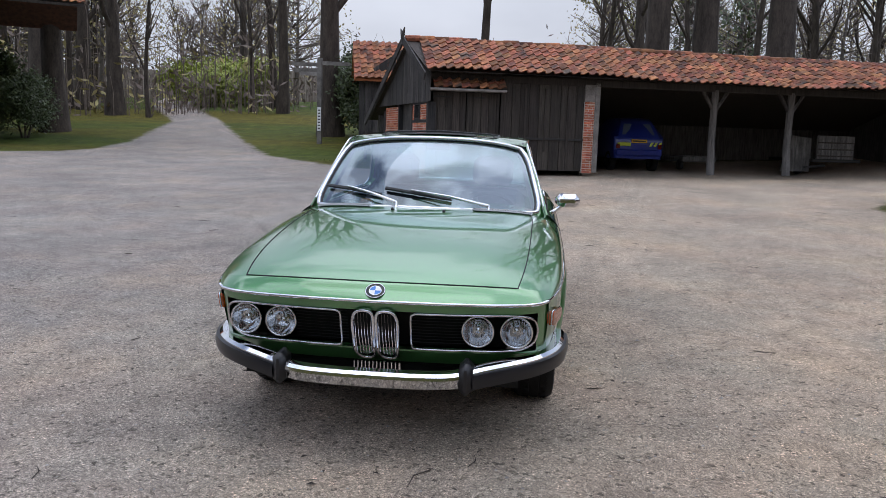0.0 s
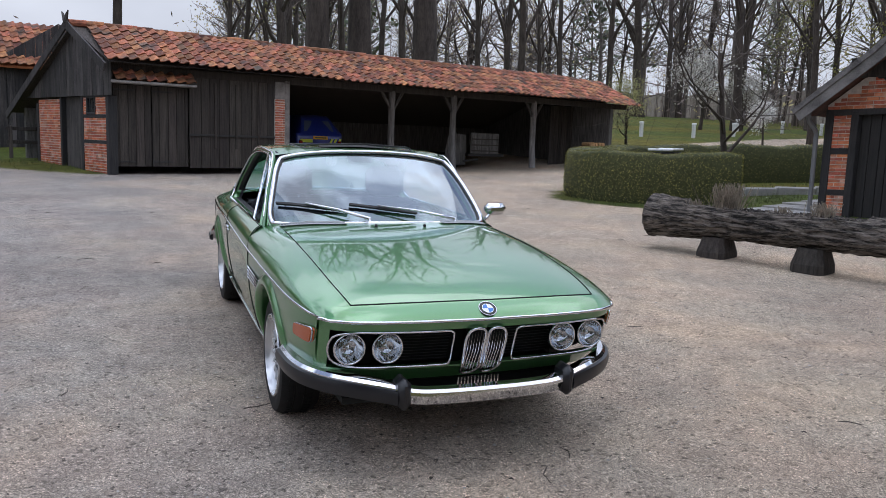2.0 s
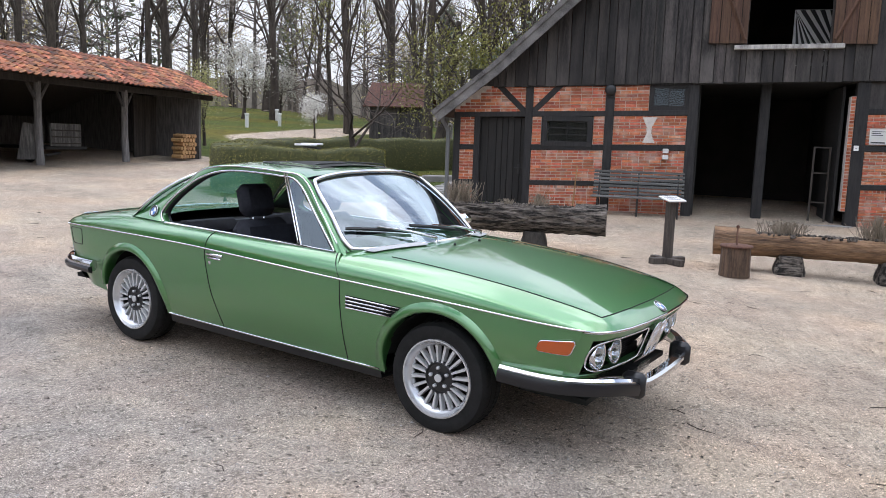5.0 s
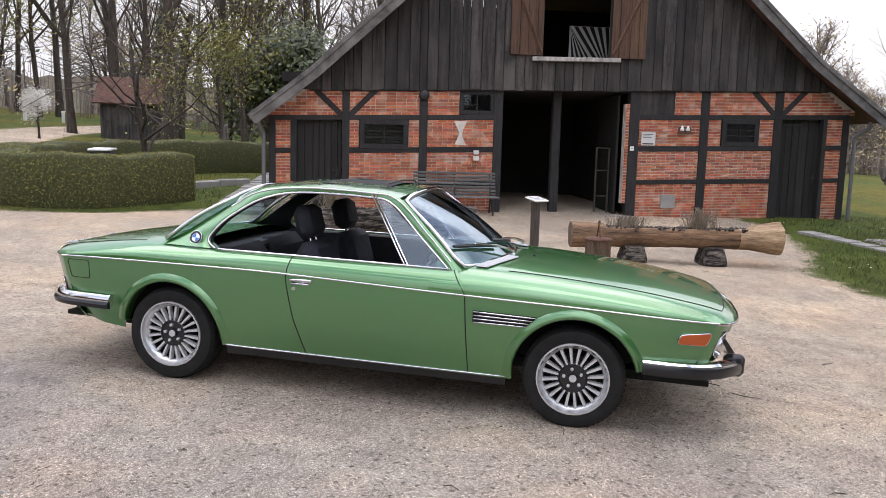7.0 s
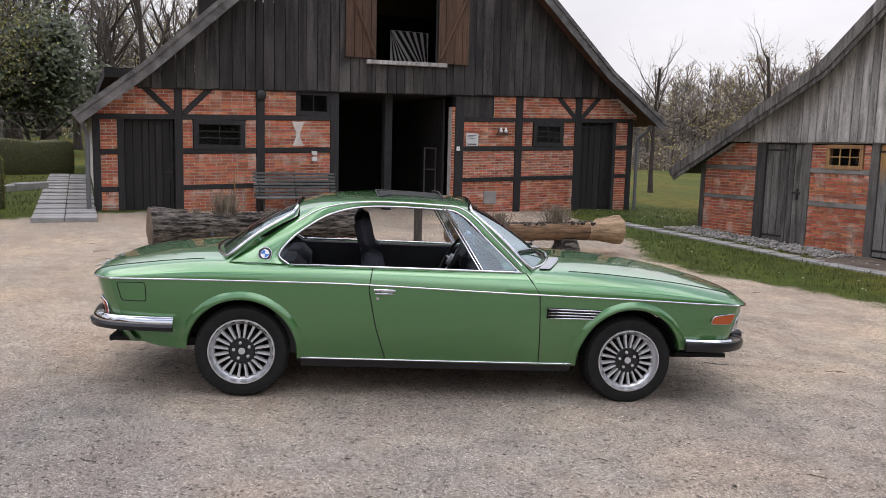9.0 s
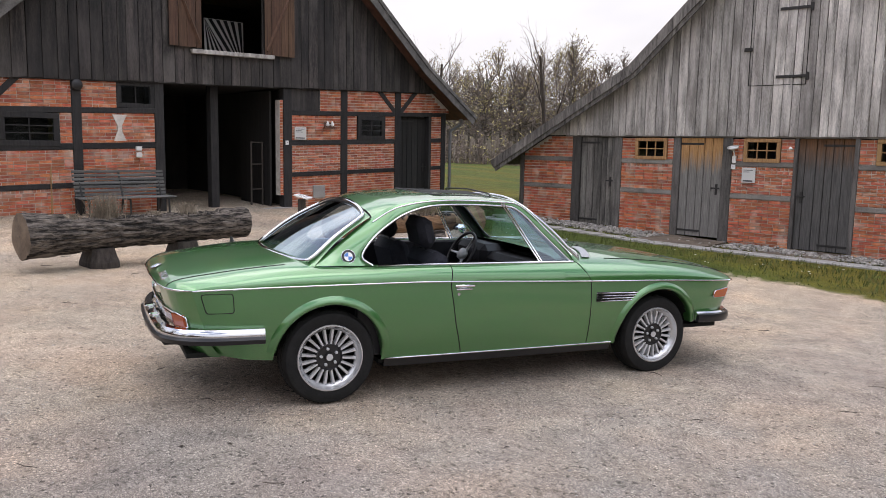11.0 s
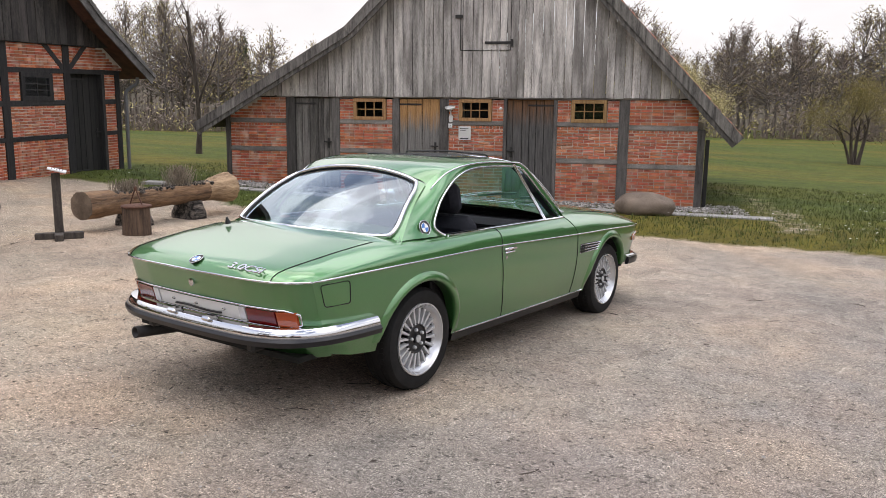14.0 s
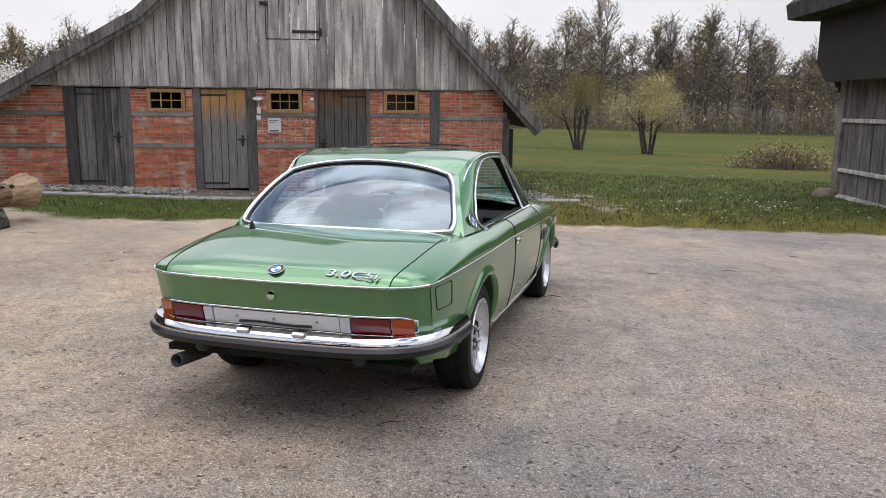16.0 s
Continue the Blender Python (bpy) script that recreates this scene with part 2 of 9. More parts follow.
def ground_material():
    """One sheet: sandy grit in the yard and on the drive, grass beyond, with a ragged edge between them."""
    m, n, l, p = nodes_of("ground")
    co = n.new("ShaderNodeTexCoord")

    def tex(scale, detail=6, rough=0.6, kind="ShaderNodeTexNoise"):
        k = n.new(kind)
        k.inputs["Scale"].default_value = scale
        if kind == "ShaderNodeTexNoise":
            k.inputs["Detail"].default_value, k.inputs["Roughness"].default_value = detail, rough
        l.new(co.outputs["Object"], k.inputs["Vector"])
        return k

    def ramp(src, *stops):
        r = n.new("ShaderNodeValToRGB")
        while len(r.color_ramp.elements) < len(stops):
            r.color_ramp.elements.new(0.5)
        for e, (pos, c) in zip(r.color_ramp.elements, stops):
            e.position, e.color = pos, rgba(c if isinstance(c, tuple) else (c, c, c))
        l.new(src, r.inputs["Fac"])
        return r.outputs["Color"]

    def mix(fac, a, b, mode="MIX"):
        k = n.new("ShaderNodeMixRGB")
        k.blend_type = mode
        if isinstance(fac, float):
            k.inputs["Fac"].default_value = fac
        else:
            l.new(fac, k.inputs["Fac"])
        l.new(a, k.inputs["Color1"])
        l.new(b, k.inputs["Color2"])
        return k.outputs["Color"]

    grit = ramp(tex(160, 3, 0.8).outputs["Fac"], (0.33, (0.06, 0.057, 0.055)), (0.5, (0.325, 0.304, 0.288)), (0.67, (0.70, 0.655, 0.617)))
    sand = ramp(tex(0.55, 8, 0.62).outputs["Fac"], (0.32, (0.80, 0.79, 0.78)), (0.5, (1.0, 0.97, 0.93)), (0.7, (1.25, 1.14, 1.0)))
    yard = mix(1.0, grit, sand, "MULTIPLY")
    patch = ramp(tex(4.5, 8, 0.7).outputs["Fac"], (0.35, 0.72), (0.6, 1.05))
    yard = mix(0.8, yard, patch, "MULTIPLY")
    where = n.new("ShaderNodeSeparateXYZ")
    l.new(co.outputs["Object"], where.inputs["Vector"])
    lay = n.new("ShaderNodeMath")
    lay.operation, lay.inputs[1].default_value = "MULTIPLY_ADD", 7.0
    l.new(tex(0.28, 5, 0.6).outputs["Fac"], lay.inputs[0])
    l.new(where.outputs["X"], lay.inputs[2])
    worn = n.new("ShaderNodeMapRange")
    worn.inputs["From Min"].default_value, worn.inputs["From Max"].default_value = 0.2, 4.6
    l.new(lay.outputs[0], worn.inputs["Value"])
    yard = mix(1.0, yard, ramp(worn.outputs["Result"], (0.0, (0.93, 0.94, 0.955)), (1.0, (1.26, 1.17, 1.03))), "MULTIPLY")
    spot = tex(55, kind="ShaderNodeTexVoronoi")
    sp = n.new("ShaderNodeSeparateColor")
    l.new(spot.outputs["Color"], sp.inputs["Color"])
    yard = mix(0.8, yard, ramp(sp.outputs["Red"], (0.0, 0.16), (0.075, 0.78), (0.5, 1.0), (0.95, 1.04), (1.0, 1.25)), "MULTIPLY")
    blush = ramp(tex(0.9, 7, 0.65).outputs["Fac"], (0.40, (1.54, 1.52, 1.46)), (0.62, (1.60, 1.48, 1.40)))
    yard = mix(1.0, yard, blush, "MULTIPLY")
    crack = ramp(tex(0.16, 5, 0.5).outputs["Fac"], (0.40, 1.0), (0.5, 0.82), (0.60, 1.0))
    yard = mix(0.7, yard, crack, "MULTIPLY")
    vor = tex(55, kind="ShaderNodeTexVoronoi")
    peb = ramp(vor.outputs["Distance"], (0.05, 1.4), (0.22, 1.08), (0.5, 0.7))
    yard = mix(0.9, yard, peb, "MULTIPLY")
    yard = mix(0.8, yard, ramp(tex(130, kind="ShaderNodeTexVoronoi").outputs["Distance"], (0.1, 1.3), (0.45, 0.72)), "MULTIPLY")
    green = ramp(tex(38, 5, 0.75).outputs["Fac"], (0.3, (0.019, 0.031, 0.003)), (0.55, (0.064, 0.084, 0.011)), (0.75, (0.125, 0.138, 0.026)))
    band = n.new("ShaderNodeMapping")
    band.inputs["Scale"].default_value = (0.22, 1.0, 1.0)
    l.new(co.outputs["Object"], band.inputs["Vector"])
    strip_noise = tex(0.16, 6, 0.6)
    l.new(band.outputs["Vector"], strip_noise.inputs["Vector"])
    tone = ramp(strip_noise.outputs["Fac"], (0.36, (0.72, 0.86, 0.7)), (0.48, (1.05, 1.0, 0.85)), (0.60, (1.75, 1.12, 0.95)))
    green = mix(1.0, green, tone, "MULTIPLY")
    green = mix(1.0, green, ramp(tex(1.6, 8, 0.75).outputs["Fac"], (0.34, 0.62), (0.66, 1.4)), "MULTIPLY")
    at = n.new("ShaderNodeAttribute")
    at.attribute_name = "yard"
    rag = tex(2.2, 8, 0.72)
    k1 = n.new("ShaderNodeMath")
    k1.operation = "MULTIPLY_ADD"
    k1.inputs[1].default_value = 1.1
    l.new(rag.outputs["Fac"], k1.inputs[0])
    l.new(at.outputs["Fac"], k1.inputs[2])
    edge = n.new("ShaderNodeMapRange")
    edge.inputs["From Min"].default_value, edge.inputs["From Max"].default_value = 0.42, 0.68
    l.new(k1.outputs[0], edge.inputs["Value"])
    colour = mix(edge.outputs["Result"], green, yard)
    l.new(colour, p.inputs["Base Color"])
    p.inputs["Roughness"].default_value = 0.95
    p.inputs["Specular IOR Level"].default_value = 0.25
    bp = n.new("ShaderNodeBump")
    bp.inputs["Strength"].default_value, bp.inputs["Distance"].default_value = 0.75, 0.012
    hsum = n.new("ShaderNodeMath")
    hsum.operation = "MULTIPLY_ADD"
    hsum.inputs[1].default_value = -0.8
    l.new(vor.outputs["Distance"], hsum.inputs[0])
    b2 = tex(150, 4, 0.8)
    l.new(b2.outputs["Fac"], hsum.inputs[2])
    l.new(hsum.outputs[0], bp.inputs["Height"])
    l.new(bp.outputs["Normal"], p.inputs["Normal"])
    return m


M_GROUND = ground_material()
M_PAINT = car_paint("green_metallic_paint")
M_CHROME = plain("chrome", (0.66, 0.67, 0.69), 0.06, 1.0)
M_ALLOY = plain("alloy", (0.58, 0.59, 0.60), 0.32, 0.35)
M_LIP = plain("polished_lip", (0.62, 0.63, 0.64), 0.24, 0.7)
M_VENT = plain("vent_silver", (0.36, 0.37, 0.38), 0.4, 0.4)
M_RUBBER = surface("tyre_rubber", (0.006, 0.006, 0.006), (0.015, 0.015, 0.015), 0.7, 14, bump=0.1, spec=0.25)
M_BLACK = plain("black_plastic", (0.012, 0.012, 0.013), 0.42)
M_BUMPER_RUBBER = plain("bumper_rubber", (0.010, 0.010, 0.012), 0.3)
M_GAP = plain("shut_line", (0.004, 0.005, 0.004), 0.9)
M_TRIM = surface("interior_vinyl", (0.006, 0.006, 0.008), (0.014, 0.014, 0.018), 0.5, 20, bump=0.15)
M_CLOTH = surface("seat_cloth", (0.008, 0.009, 0.014), (0.02, 0.021, 0.03), 0.85, 30, bump=0.2)
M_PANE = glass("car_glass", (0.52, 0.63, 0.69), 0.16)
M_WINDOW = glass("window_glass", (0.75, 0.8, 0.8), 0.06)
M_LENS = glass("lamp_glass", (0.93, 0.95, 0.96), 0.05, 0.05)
M_ORANGE = plain("orange_lens", (0.42, 0.075, 0.010), 0.15, coat=0.6)
M_RED = plain("red_lens", (0.13, 0.005, 0.006), 0.15, coat=0.5)
M_AMBER = plain("amber_lens", (0.36, 0.055, 0.010), 0.15, coat=0.5)
M_CLEAR = plain("clear_lens", (0.55, 0.55, 0.56), 0.18, coat=0.6)
M_WHITE = plain("white_enamel", (0.78, 0.78, 0.77), 0.3)
M_BLUE = plain("blue_enamel", (0.05, 0.20, 0.55), 0.3)
M_BRICK = surface("brick", (0.27, 0.062, 0.030), (0.56, 0.175, 0.086), 0.9, 4, bump=0.6, fine=14, per_piece=0.36, blotch=0.6, blotch_colour=(0.60, 0.47, 0.39))
M_BRICK_JOINED = surface("brick_joined", (0.27, 0.062, 0.030), (0.56, 0.175, 0.086), 0.9, 11, bump=0.6, per_piece=0.36, blotch=0.6, blotch_colour=(0.60, 0.47, 0.39), island=True)
M_MORTAR = surface("mortar", (0.44, 0.40, 0.36), (0.72, 0.67, 0.61), 0.95, 9, bump=0.5)
M_TIMBER = surface("black_timber", (0.008, 0.008, 0.009), (0.032, 0.030, 0.029), 0.85, 5, (6, 6, 0.7), 0.5, 30, per_piece=0.25)
M_BOARD_DARK = surface("tarred_board", (0.009, 0.008, 0.0075), (0.078, 0.066, 0.06), 0.75, 2.2, (5, 5, 0.5), 0.8, 22, per_piece=0.5, blotch=0.5, blotch_colour=(0.095, 0.085, 0.08), mid=(0.42, 0.66))
M_BOARD_GREY = surface("weathered_board", (0.15, 0.14, 0.13), (0.62, 0.585, 0.55), 0.9, 2.2, (5, 5, 0.5), 0.9, 26, per_piece=0.34, blotch=0.55, blotch_colour=(0.13, 0.118, 0.105), mid=(0.36, 0.60))
M_BEAM_GREY = surface("weathered_beam", (0.10, 0.09, 0.08), (0.27, 0.25, 0.23), 0.9, 4.0, (1, 1, 1), 0.6, 40, per_piece=0.2)
M_BOARD_SHED = surface("shed_board", (0.014, 0.011, 0.009), (0.075, 0.062, 0.052), 0.9, 3.0, (9, 9, 0.5), 0.6, 24, per_piece=0.35)
M_OAK = surface("fresh_oak", (0.20, 0.10, 0.04), (0.46, 0.27, 0.12), 0.8, 3.0, (9, 9, 0.6), 0.4, 24, per_piece=0.2)
M_DOOR_GREY = surface("weathered_door", (0.03, 0.028, 0.026), (0.25, 0.235, 0.215), 0.9, 2.4, (6, 6, 0.5), 0.8, 26, per_piece=0.3, blotch=0.5, blotch_colour=(0.04, 0.037, 0.034), mid=(0.38, 0.66))
M_TILE = surface("roof_tile", (0.10, 0.036, 0.020), (0.43, 0.15, 0.068), 0.85, 7, bump=0.4, per_piece=0.55, blotch=0.9, blotch_colour=(0.055, 0.046, 0.038))
M_TILE_JOINED = surface("roof_tile_joined", (0.10, 0.036, 0.020), (0.43, 0.15, 0.068), 0.85, 7, bump=0.4, per_piece=0.55, blotch=0.85, blotch_colour=(0.065, 0.052, 0.042), island=True)
# near-black in place of the shade in unlit rooms; also colours the eave boarding
M_INSIDE = surface("painted_dark", (0.010, 0.009, 0.008), (0.028, 0.025, 0.022), 0.95, 2.0, bump=0.2)
M_STONE = surface("stone", (0.16, 0.15, 0.14), (0.42, 0.40, 0.37), 0.9, 6, bump=0.5, per_piece=0.3, island=True)
M_BOULDER = surface("boulder_stone", (0.10, 0.075, 0.055), (0.27, 0.21, 0.165), 0.9, 4, bump=0.8, dist=0.03, blotch=0.5, blotch_colour=(0.08, 0.065, 0.05))
M_SLAB = surface("concrete", (0.20, 0.195, 0.185), (0.36, 0.35, 0.33), 0.95, 3, bump=0.4)
M_BARK = surface("bark", (0.020, 0.015, 0.011), (0.085, 0.066, 0.052), 0.95, 5, (1, 1, 0.25), 1.0, 26, dist=0.03)
M_TWIG = surface("twig_bark", (0.040, 0.031, 0.026), (0.115, 0.092, 0.08), 0.95, 3, bump=0)
# bud colour of the twigs, paled further to stand in for distant haze
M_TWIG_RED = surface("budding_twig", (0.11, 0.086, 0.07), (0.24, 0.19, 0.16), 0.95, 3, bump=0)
M_LOG_BARK = surface("log_bark", (0.010, 0.008, 0.006), (0.24, 0.205, 0.175), 0.95, 11, (0.35, 1.8, 1.8), 1.0, 30, dist=0.09, mid=(0.44, 0.62))
M_LOG_PALE = surface("bare_log", (0.045, 0.024, 0.014), (0.33, 0.195, 0.105), 0.85, 4, (0.3, 2.5, 2.5), 1.0, 22, dist=0.03, blotch=0.9, blotch_colour=(0.06, 0.036, 0.024))
M_LOG_END = surface("log_end_grain", (0.07, 0.05, 0.035), (0.21, 0.155, 0.11), 0.95, 6, bump=0.6)
M_HEDGE = surface("hedge_leaf", (0.05, 0.055, 0.010), (0.29, 0.26, 0.055), 0.6, 25, bump=0, per_piece=0.45, island=True)
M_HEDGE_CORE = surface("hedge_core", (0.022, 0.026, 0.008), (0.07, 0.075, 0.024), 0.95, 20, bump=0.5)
M_LEAF = surface("young_leaf", (0.13, 0.13, 0.03), (0.28, 0.26, 0.075), 0.6, 3, bump=0, per_piece=0.35, island=True)
M_LEAF_DARK = surface("dark_leaf", (0.022, 0.036, 0.012), (0.085, 0.11, 0.04), 0.55, 6, bump=0, per_piece=0.4, island=True)
M_BLOSSOM = surface("blossom", (0.55, 0.53, 0.48), (0.8, 0.78, 0.74), 0.7, 3, bump=0)
M_GRASS = surface("grass_blade", (0.028, 0.041, 0.006), (0.105, 0.132, 0.026), 0.7, 2, bump=0, per_piece=0.4, island=True)
M_DRY = surface("dry_stalk", (0.12, 0.095, 0.07), (0.30, 0.25, 0.19), 0.9, 8, bump=0, per_piece=0.3, island=True)
M_IRON = surface("black_iron", (0.008, 0.008, 0.008), (0.025, 0.023, 0.021), 0.6, 20, bump=0.3)
M_RUST = surface("rusty_iron", (0.05, 0.02, 0.012), (0.14, 0.065, 0.04), 0.8, 14, bump=0.4)
M_ZINC = plain("zinc", (0.16, 0.165, 0.17), 0.5, 0.4)
M_SIGN = plain("sign_plate", (0.62, 0.62, 0.60), 0.4)
M_INK = plain("sign_ink", (0.03, 0.03, 0.035), 0.6)
M_THATCH = surface("thatch", (0.020, 0.019, 0.019), (0.075, 0.072, 0.07), 0.95, 5, (1, 1, 1), 1.0, 60, dist=0.04)


# ---- mesh helpers ----
class Geo:
    """Collects vertices and faces of one mesh."""

    def __init__(self):
        self.v, self.f = [], []

    def add(self, verts, faces):
        k = len(self.v)
        self.v.extend(tuple(p) for p in verts)
        self.f.extend(tuple(i + k for i in q) for q in faces)

    def box(self, a, b, m=None):
        (x0, y0, z0), (x1, y1, z1) = a, b
        vs = [(x0, y0, z0), (x1, y0, z0), (x1, y1, z0), (x0, y1, z0), (x0, y0, z1), (x1, y0, z1), (x1, y1, z1), (x0, y1, z1)]
        if m is not None:
            vs = [m @ Vector(p) for p in vs]
        self.add(vs, [(3, 2, 1, 0), (4, 5, 6, 7), (0, 1, 5, 4), (1, 2, 6, 5), (2, 3, 7, 6), (3, 0, 4, 7)])

    def cbox(self, a, b, c=0.006, m=None):
        """A box with chamfered edges."""
        lo, hi = [min(p, q) for p, q in zip(a, b)], [max(p, q) for p, q in zip(a, b)]
        c = min(c, *[(h - q) * 0.45 for q, h in zip(lo, hi)])
        bm = bmesh.new()
        bmesh.ops.create_cube(bm, size=1.0)
        for w in bm.verts:
            w.co = Vector([(q + h) / 2 + s * (h - q) for q, h, s in zip(lo, hi, w.co)])
        bmesh.ops.bevel(bm, geom=bm.edges[:], offset=c, segments=1, affect="EDGES")
        bm.verts.index_update()
        vs = [w.co.copy() for w in bm.verts]
        if m is not None:
            vs = [m @ p for p in vs]
        self.add(vs, [[w.index for w in q.verts] for q in bm.faces])
        bm.free()

    def grid(self, rows, close_u=False, close_v=False):
        nu, nv = len(rows), len(rows[0])
        faces = []
        for i in range(nu if close_u else nu - 1):
            for j in range(nv if close_v else nv - 1):
                a, b = i, (i + 1) % nu
                c, d = j, (j + 1) % nv
                faces.append((a * nv + c, a * nv + d, b * nv + d, b * nv + c))
        self.add([p for r in rows for p in r], faces)

    def tube(self, pts, radius, n=6, closed=False, caps=True, flat=1.0, up=None):
        """A tube along points; radius may be a list; flat squeezes it along the second axis."""
        pts = [Vector(p) for p in pts]
        k = len(pts)
        rad = radius if isinstance(radius, (list, tuple)) else [radius] * k
        rows = []
        side = None
        for i, p in enumerate(pts):
            if closed:
                d = pts[(i + 1) % k] - pts[i - 1]
            else:
                d = pts[min(i + 1, k - 1)] - pts[max(i - 1, 0)]
            d = d.normalized() if d.length > 1e-9 else Vector((0, 0, 1))
            if up is not None:
                side = d.cross(Vector(up)).normalized()
            elif side is None:
                ref = Vector((0, 0, 1)) if abs(d.z) < 0.9 else Vector((1, 0, 0))
                side = d.cross(ref).normalized()
            else:
                side = side - d * side.dot(d)
                side = side.normalized() if side.length > 1e-6 else d.orthogonal().normalized()
            other = d.cross(side)
            rows.append([p + (side * math.cos(2 * math.pi * j / n) + other * math.sin(2 * math.pi * j / n) * flat) * rad[i] for j in range(n)])
        base = len(self.v)
        self.grid(rows, close_u=closed, close_v=True)
        if caps and not closed:
            self.f.append(tuple(base + j for j in range(n)))
            self.f.append(tuple(base + (k - 1) * n + j for j in reversed(range(n))))

    def lathe(self, profile, n=24, m=None, axis="z", cap=False):
        """Turns (radius, height) points round an axis."""
        rows = []
        for r, h in profile:
            row = []
            for j in range(n):
                a = 2 * math.pi * j / n
                c, s = r * math.cos(a), r * math.sin(a)
                p = Vector((c, s, h)) if axis == "z" else (Vector((c, h, s)) if axis == "y" else Vector((h, c, s)))
                row.append(m @ p if m is not None else p)
            rows.append(row)
        base = len(self.v)
        self.grid(rows, close_v=True)
        if cap:
            self.f.append(tuple(base + j for j in range(n)))
            self.f.append(tuple(base + (len(rows) - 1) * n + j for j in reversed(range(n))))

    def prism(self, outline, y0, y1, m=None):
        """An outline of (x, z) points, drawn out from y0 to y1."""
        k = len(outline)
        vs = [Vector((x, y0, z)) for x, z in outline] + [Vector((x, y1, z)) for x, z in outline]
        if m is not None:
            vs = [m @ p for p in vs]
        self.add(vs, [tuple(range(k)), tuple(reversed(range(k, 2 * k)))] + [(i, i + k, (i + 1) % k + k, (i + 1) % k) for i in range(k)])

    def mesh(self, name, mat, smooth=False, angle=None):
        me = bpy.data.meshes.new(name)
        me.from_pydata(self.v, [], self.f)
        me.materials.append(mat)
        if smooth or angle:
            me.polygons.foreach_set("use_smooth", [True] * len(me.polygons))
        me.update()
        if angle:
            me.set_sharp_from_angle(angle=radians(angle))
        return me

    def tidy(self):
        """Turns all faces outward."""
        bm = bmesh.new()
        vs = [bm.verts.new(p) for p in self.v]
        for q in self.f:
            try:
                bm.faces.new([vs[i] for i in q])
            except ValueError:
                pass
        bmesh.ops.remove_doubles(bm, verts=bm.verts, dist=1e-5)
        bmesh.ops.recalc_face_normals(bm, faces=bm.faces)
        bm.verts.index_update()
        self.v = [tuple(w.co) for w in bm.verts]
        self.f = [tuple(w.index for w in q.verts) for q in bm.faces]
        bm.free()
        return self


def part(name, geo, mat, parent, label="", smooth=False, angle=None, at=None):
    """One mesh object under a thing or a part."""
    ob = new(name, geo if isinstance(geo, bpy.types.Mesh) else geo.mesh(name, mat, smooth, angle))
    ob.parent = parent
    if at is not None:
        ob.matrix_basis = at
    return tagged(ob, label)


def thing(name, m, label, category, group="", kind=""):
    """An empty at the base of a thing; its parts go under it."""
    ob = new(name)
    ob.empty_display_size = 0.2
    ob.matrix_basis = m
    return tagged(ob, label, category, group, kind)


def single(name, geo, mat, m, label, category, group="", kind="", smooth=False, angle=None):
    """A thing that is one mesh."""
    ob = new(name, geo.mesh(name, mat, smooth, angle))
    ob.matrix_basis = m
    return tagged(ob, label, category, group, kind)


def lerp(table, x):
    """Smooth-ish reading of a table of (x, y)."""
    xs, ys = zip(*table)
    return float(np.interp(x, xs, ys))


def spline(table, x):
    """Catmull-Rom reading of a table of (x, y)."""
    xs = [p[0] for p in table]
    ys = [p[1] for p in table]
    if x <= xs[0]:
        return ys[0]
    if x >= xs[-1]:
        return ys[-1]
    i = max(k for k in range(len(xs) - 1) if xs[k] <= x)
    h = xs[i + 1] - xs[i]
    t = (x - xs[i]) / h
    d0 = (ys[i + 1] - ys[i - 1]) / (xs[i + 1] - xs[i - 1]) if i > 0 else (ys[i + 1] - ys[i]) / h
    d1 = (ys[i + 2] - ys[i]) / (xs[i + 2] - xs[i]) if i + 2 < len(xs) else (ys[i + 1] - ys[i]) / h
    return (2 * t**3 - 3 * t**2 + 1) * ys[i] + (t**3 - 2 * t**2 + t) * h * d0 + (-2 * t**3 + 3 * t**2) * ys[i + 1] + (t**3 - t**2) * h * d1


def resample(pts, n, closed=False):
    """n points evenly along a polyline."""
    pts = [Vector(p) for p in pts]
    if closed:
        pts = pts + [pts[0]]
    ls = [0.0]
    for a, b in zip(pts, pts[1:]):
        ls.append(ls[-1] + (b - a).length)
    out = []
    for i in range(n):
        d = ls[-1] * i / (n if closed else n - 1)
        j = min(max(k for k in range(len(ls)) if ls[k] <= d + 1e-9), len(pts) - 2)
        seg = ls[j + 1] - ls[j]
        out.append(pts[j].lerp(pts[j + 1], (d - ls[j]) / seg if seg > 0 else 0))
    return out


def rounded(pts, r, n=5, closed=True):
    """Rounds the corners of a polyline of Vectors."""
    pts = [Vector(p) for p in pts]
    out = []
    k = len(pts)
    for i, p in enumerate(pts):
        if not closed and i in (0, k - 1):
            out.append(p)
            continue
        a, b = pts[i - 1], pts[(i + 1) % k]
        rr = r[i] if isinstance(r, (list, tuple)) else r
        da, db = (a - p), (b - p)
        ra, rb = min(rr, da.length * 0.45), min(rr, db.length * 0.45)
        s, e = p + da.normalized() * ra, p + db.normalized() * rb
        for j in range(n + 1):
            t = j / n
            out.append(s * (1 - t) ** 2 + p * 2 * t * (1 - t) + e * t * t)
    return out


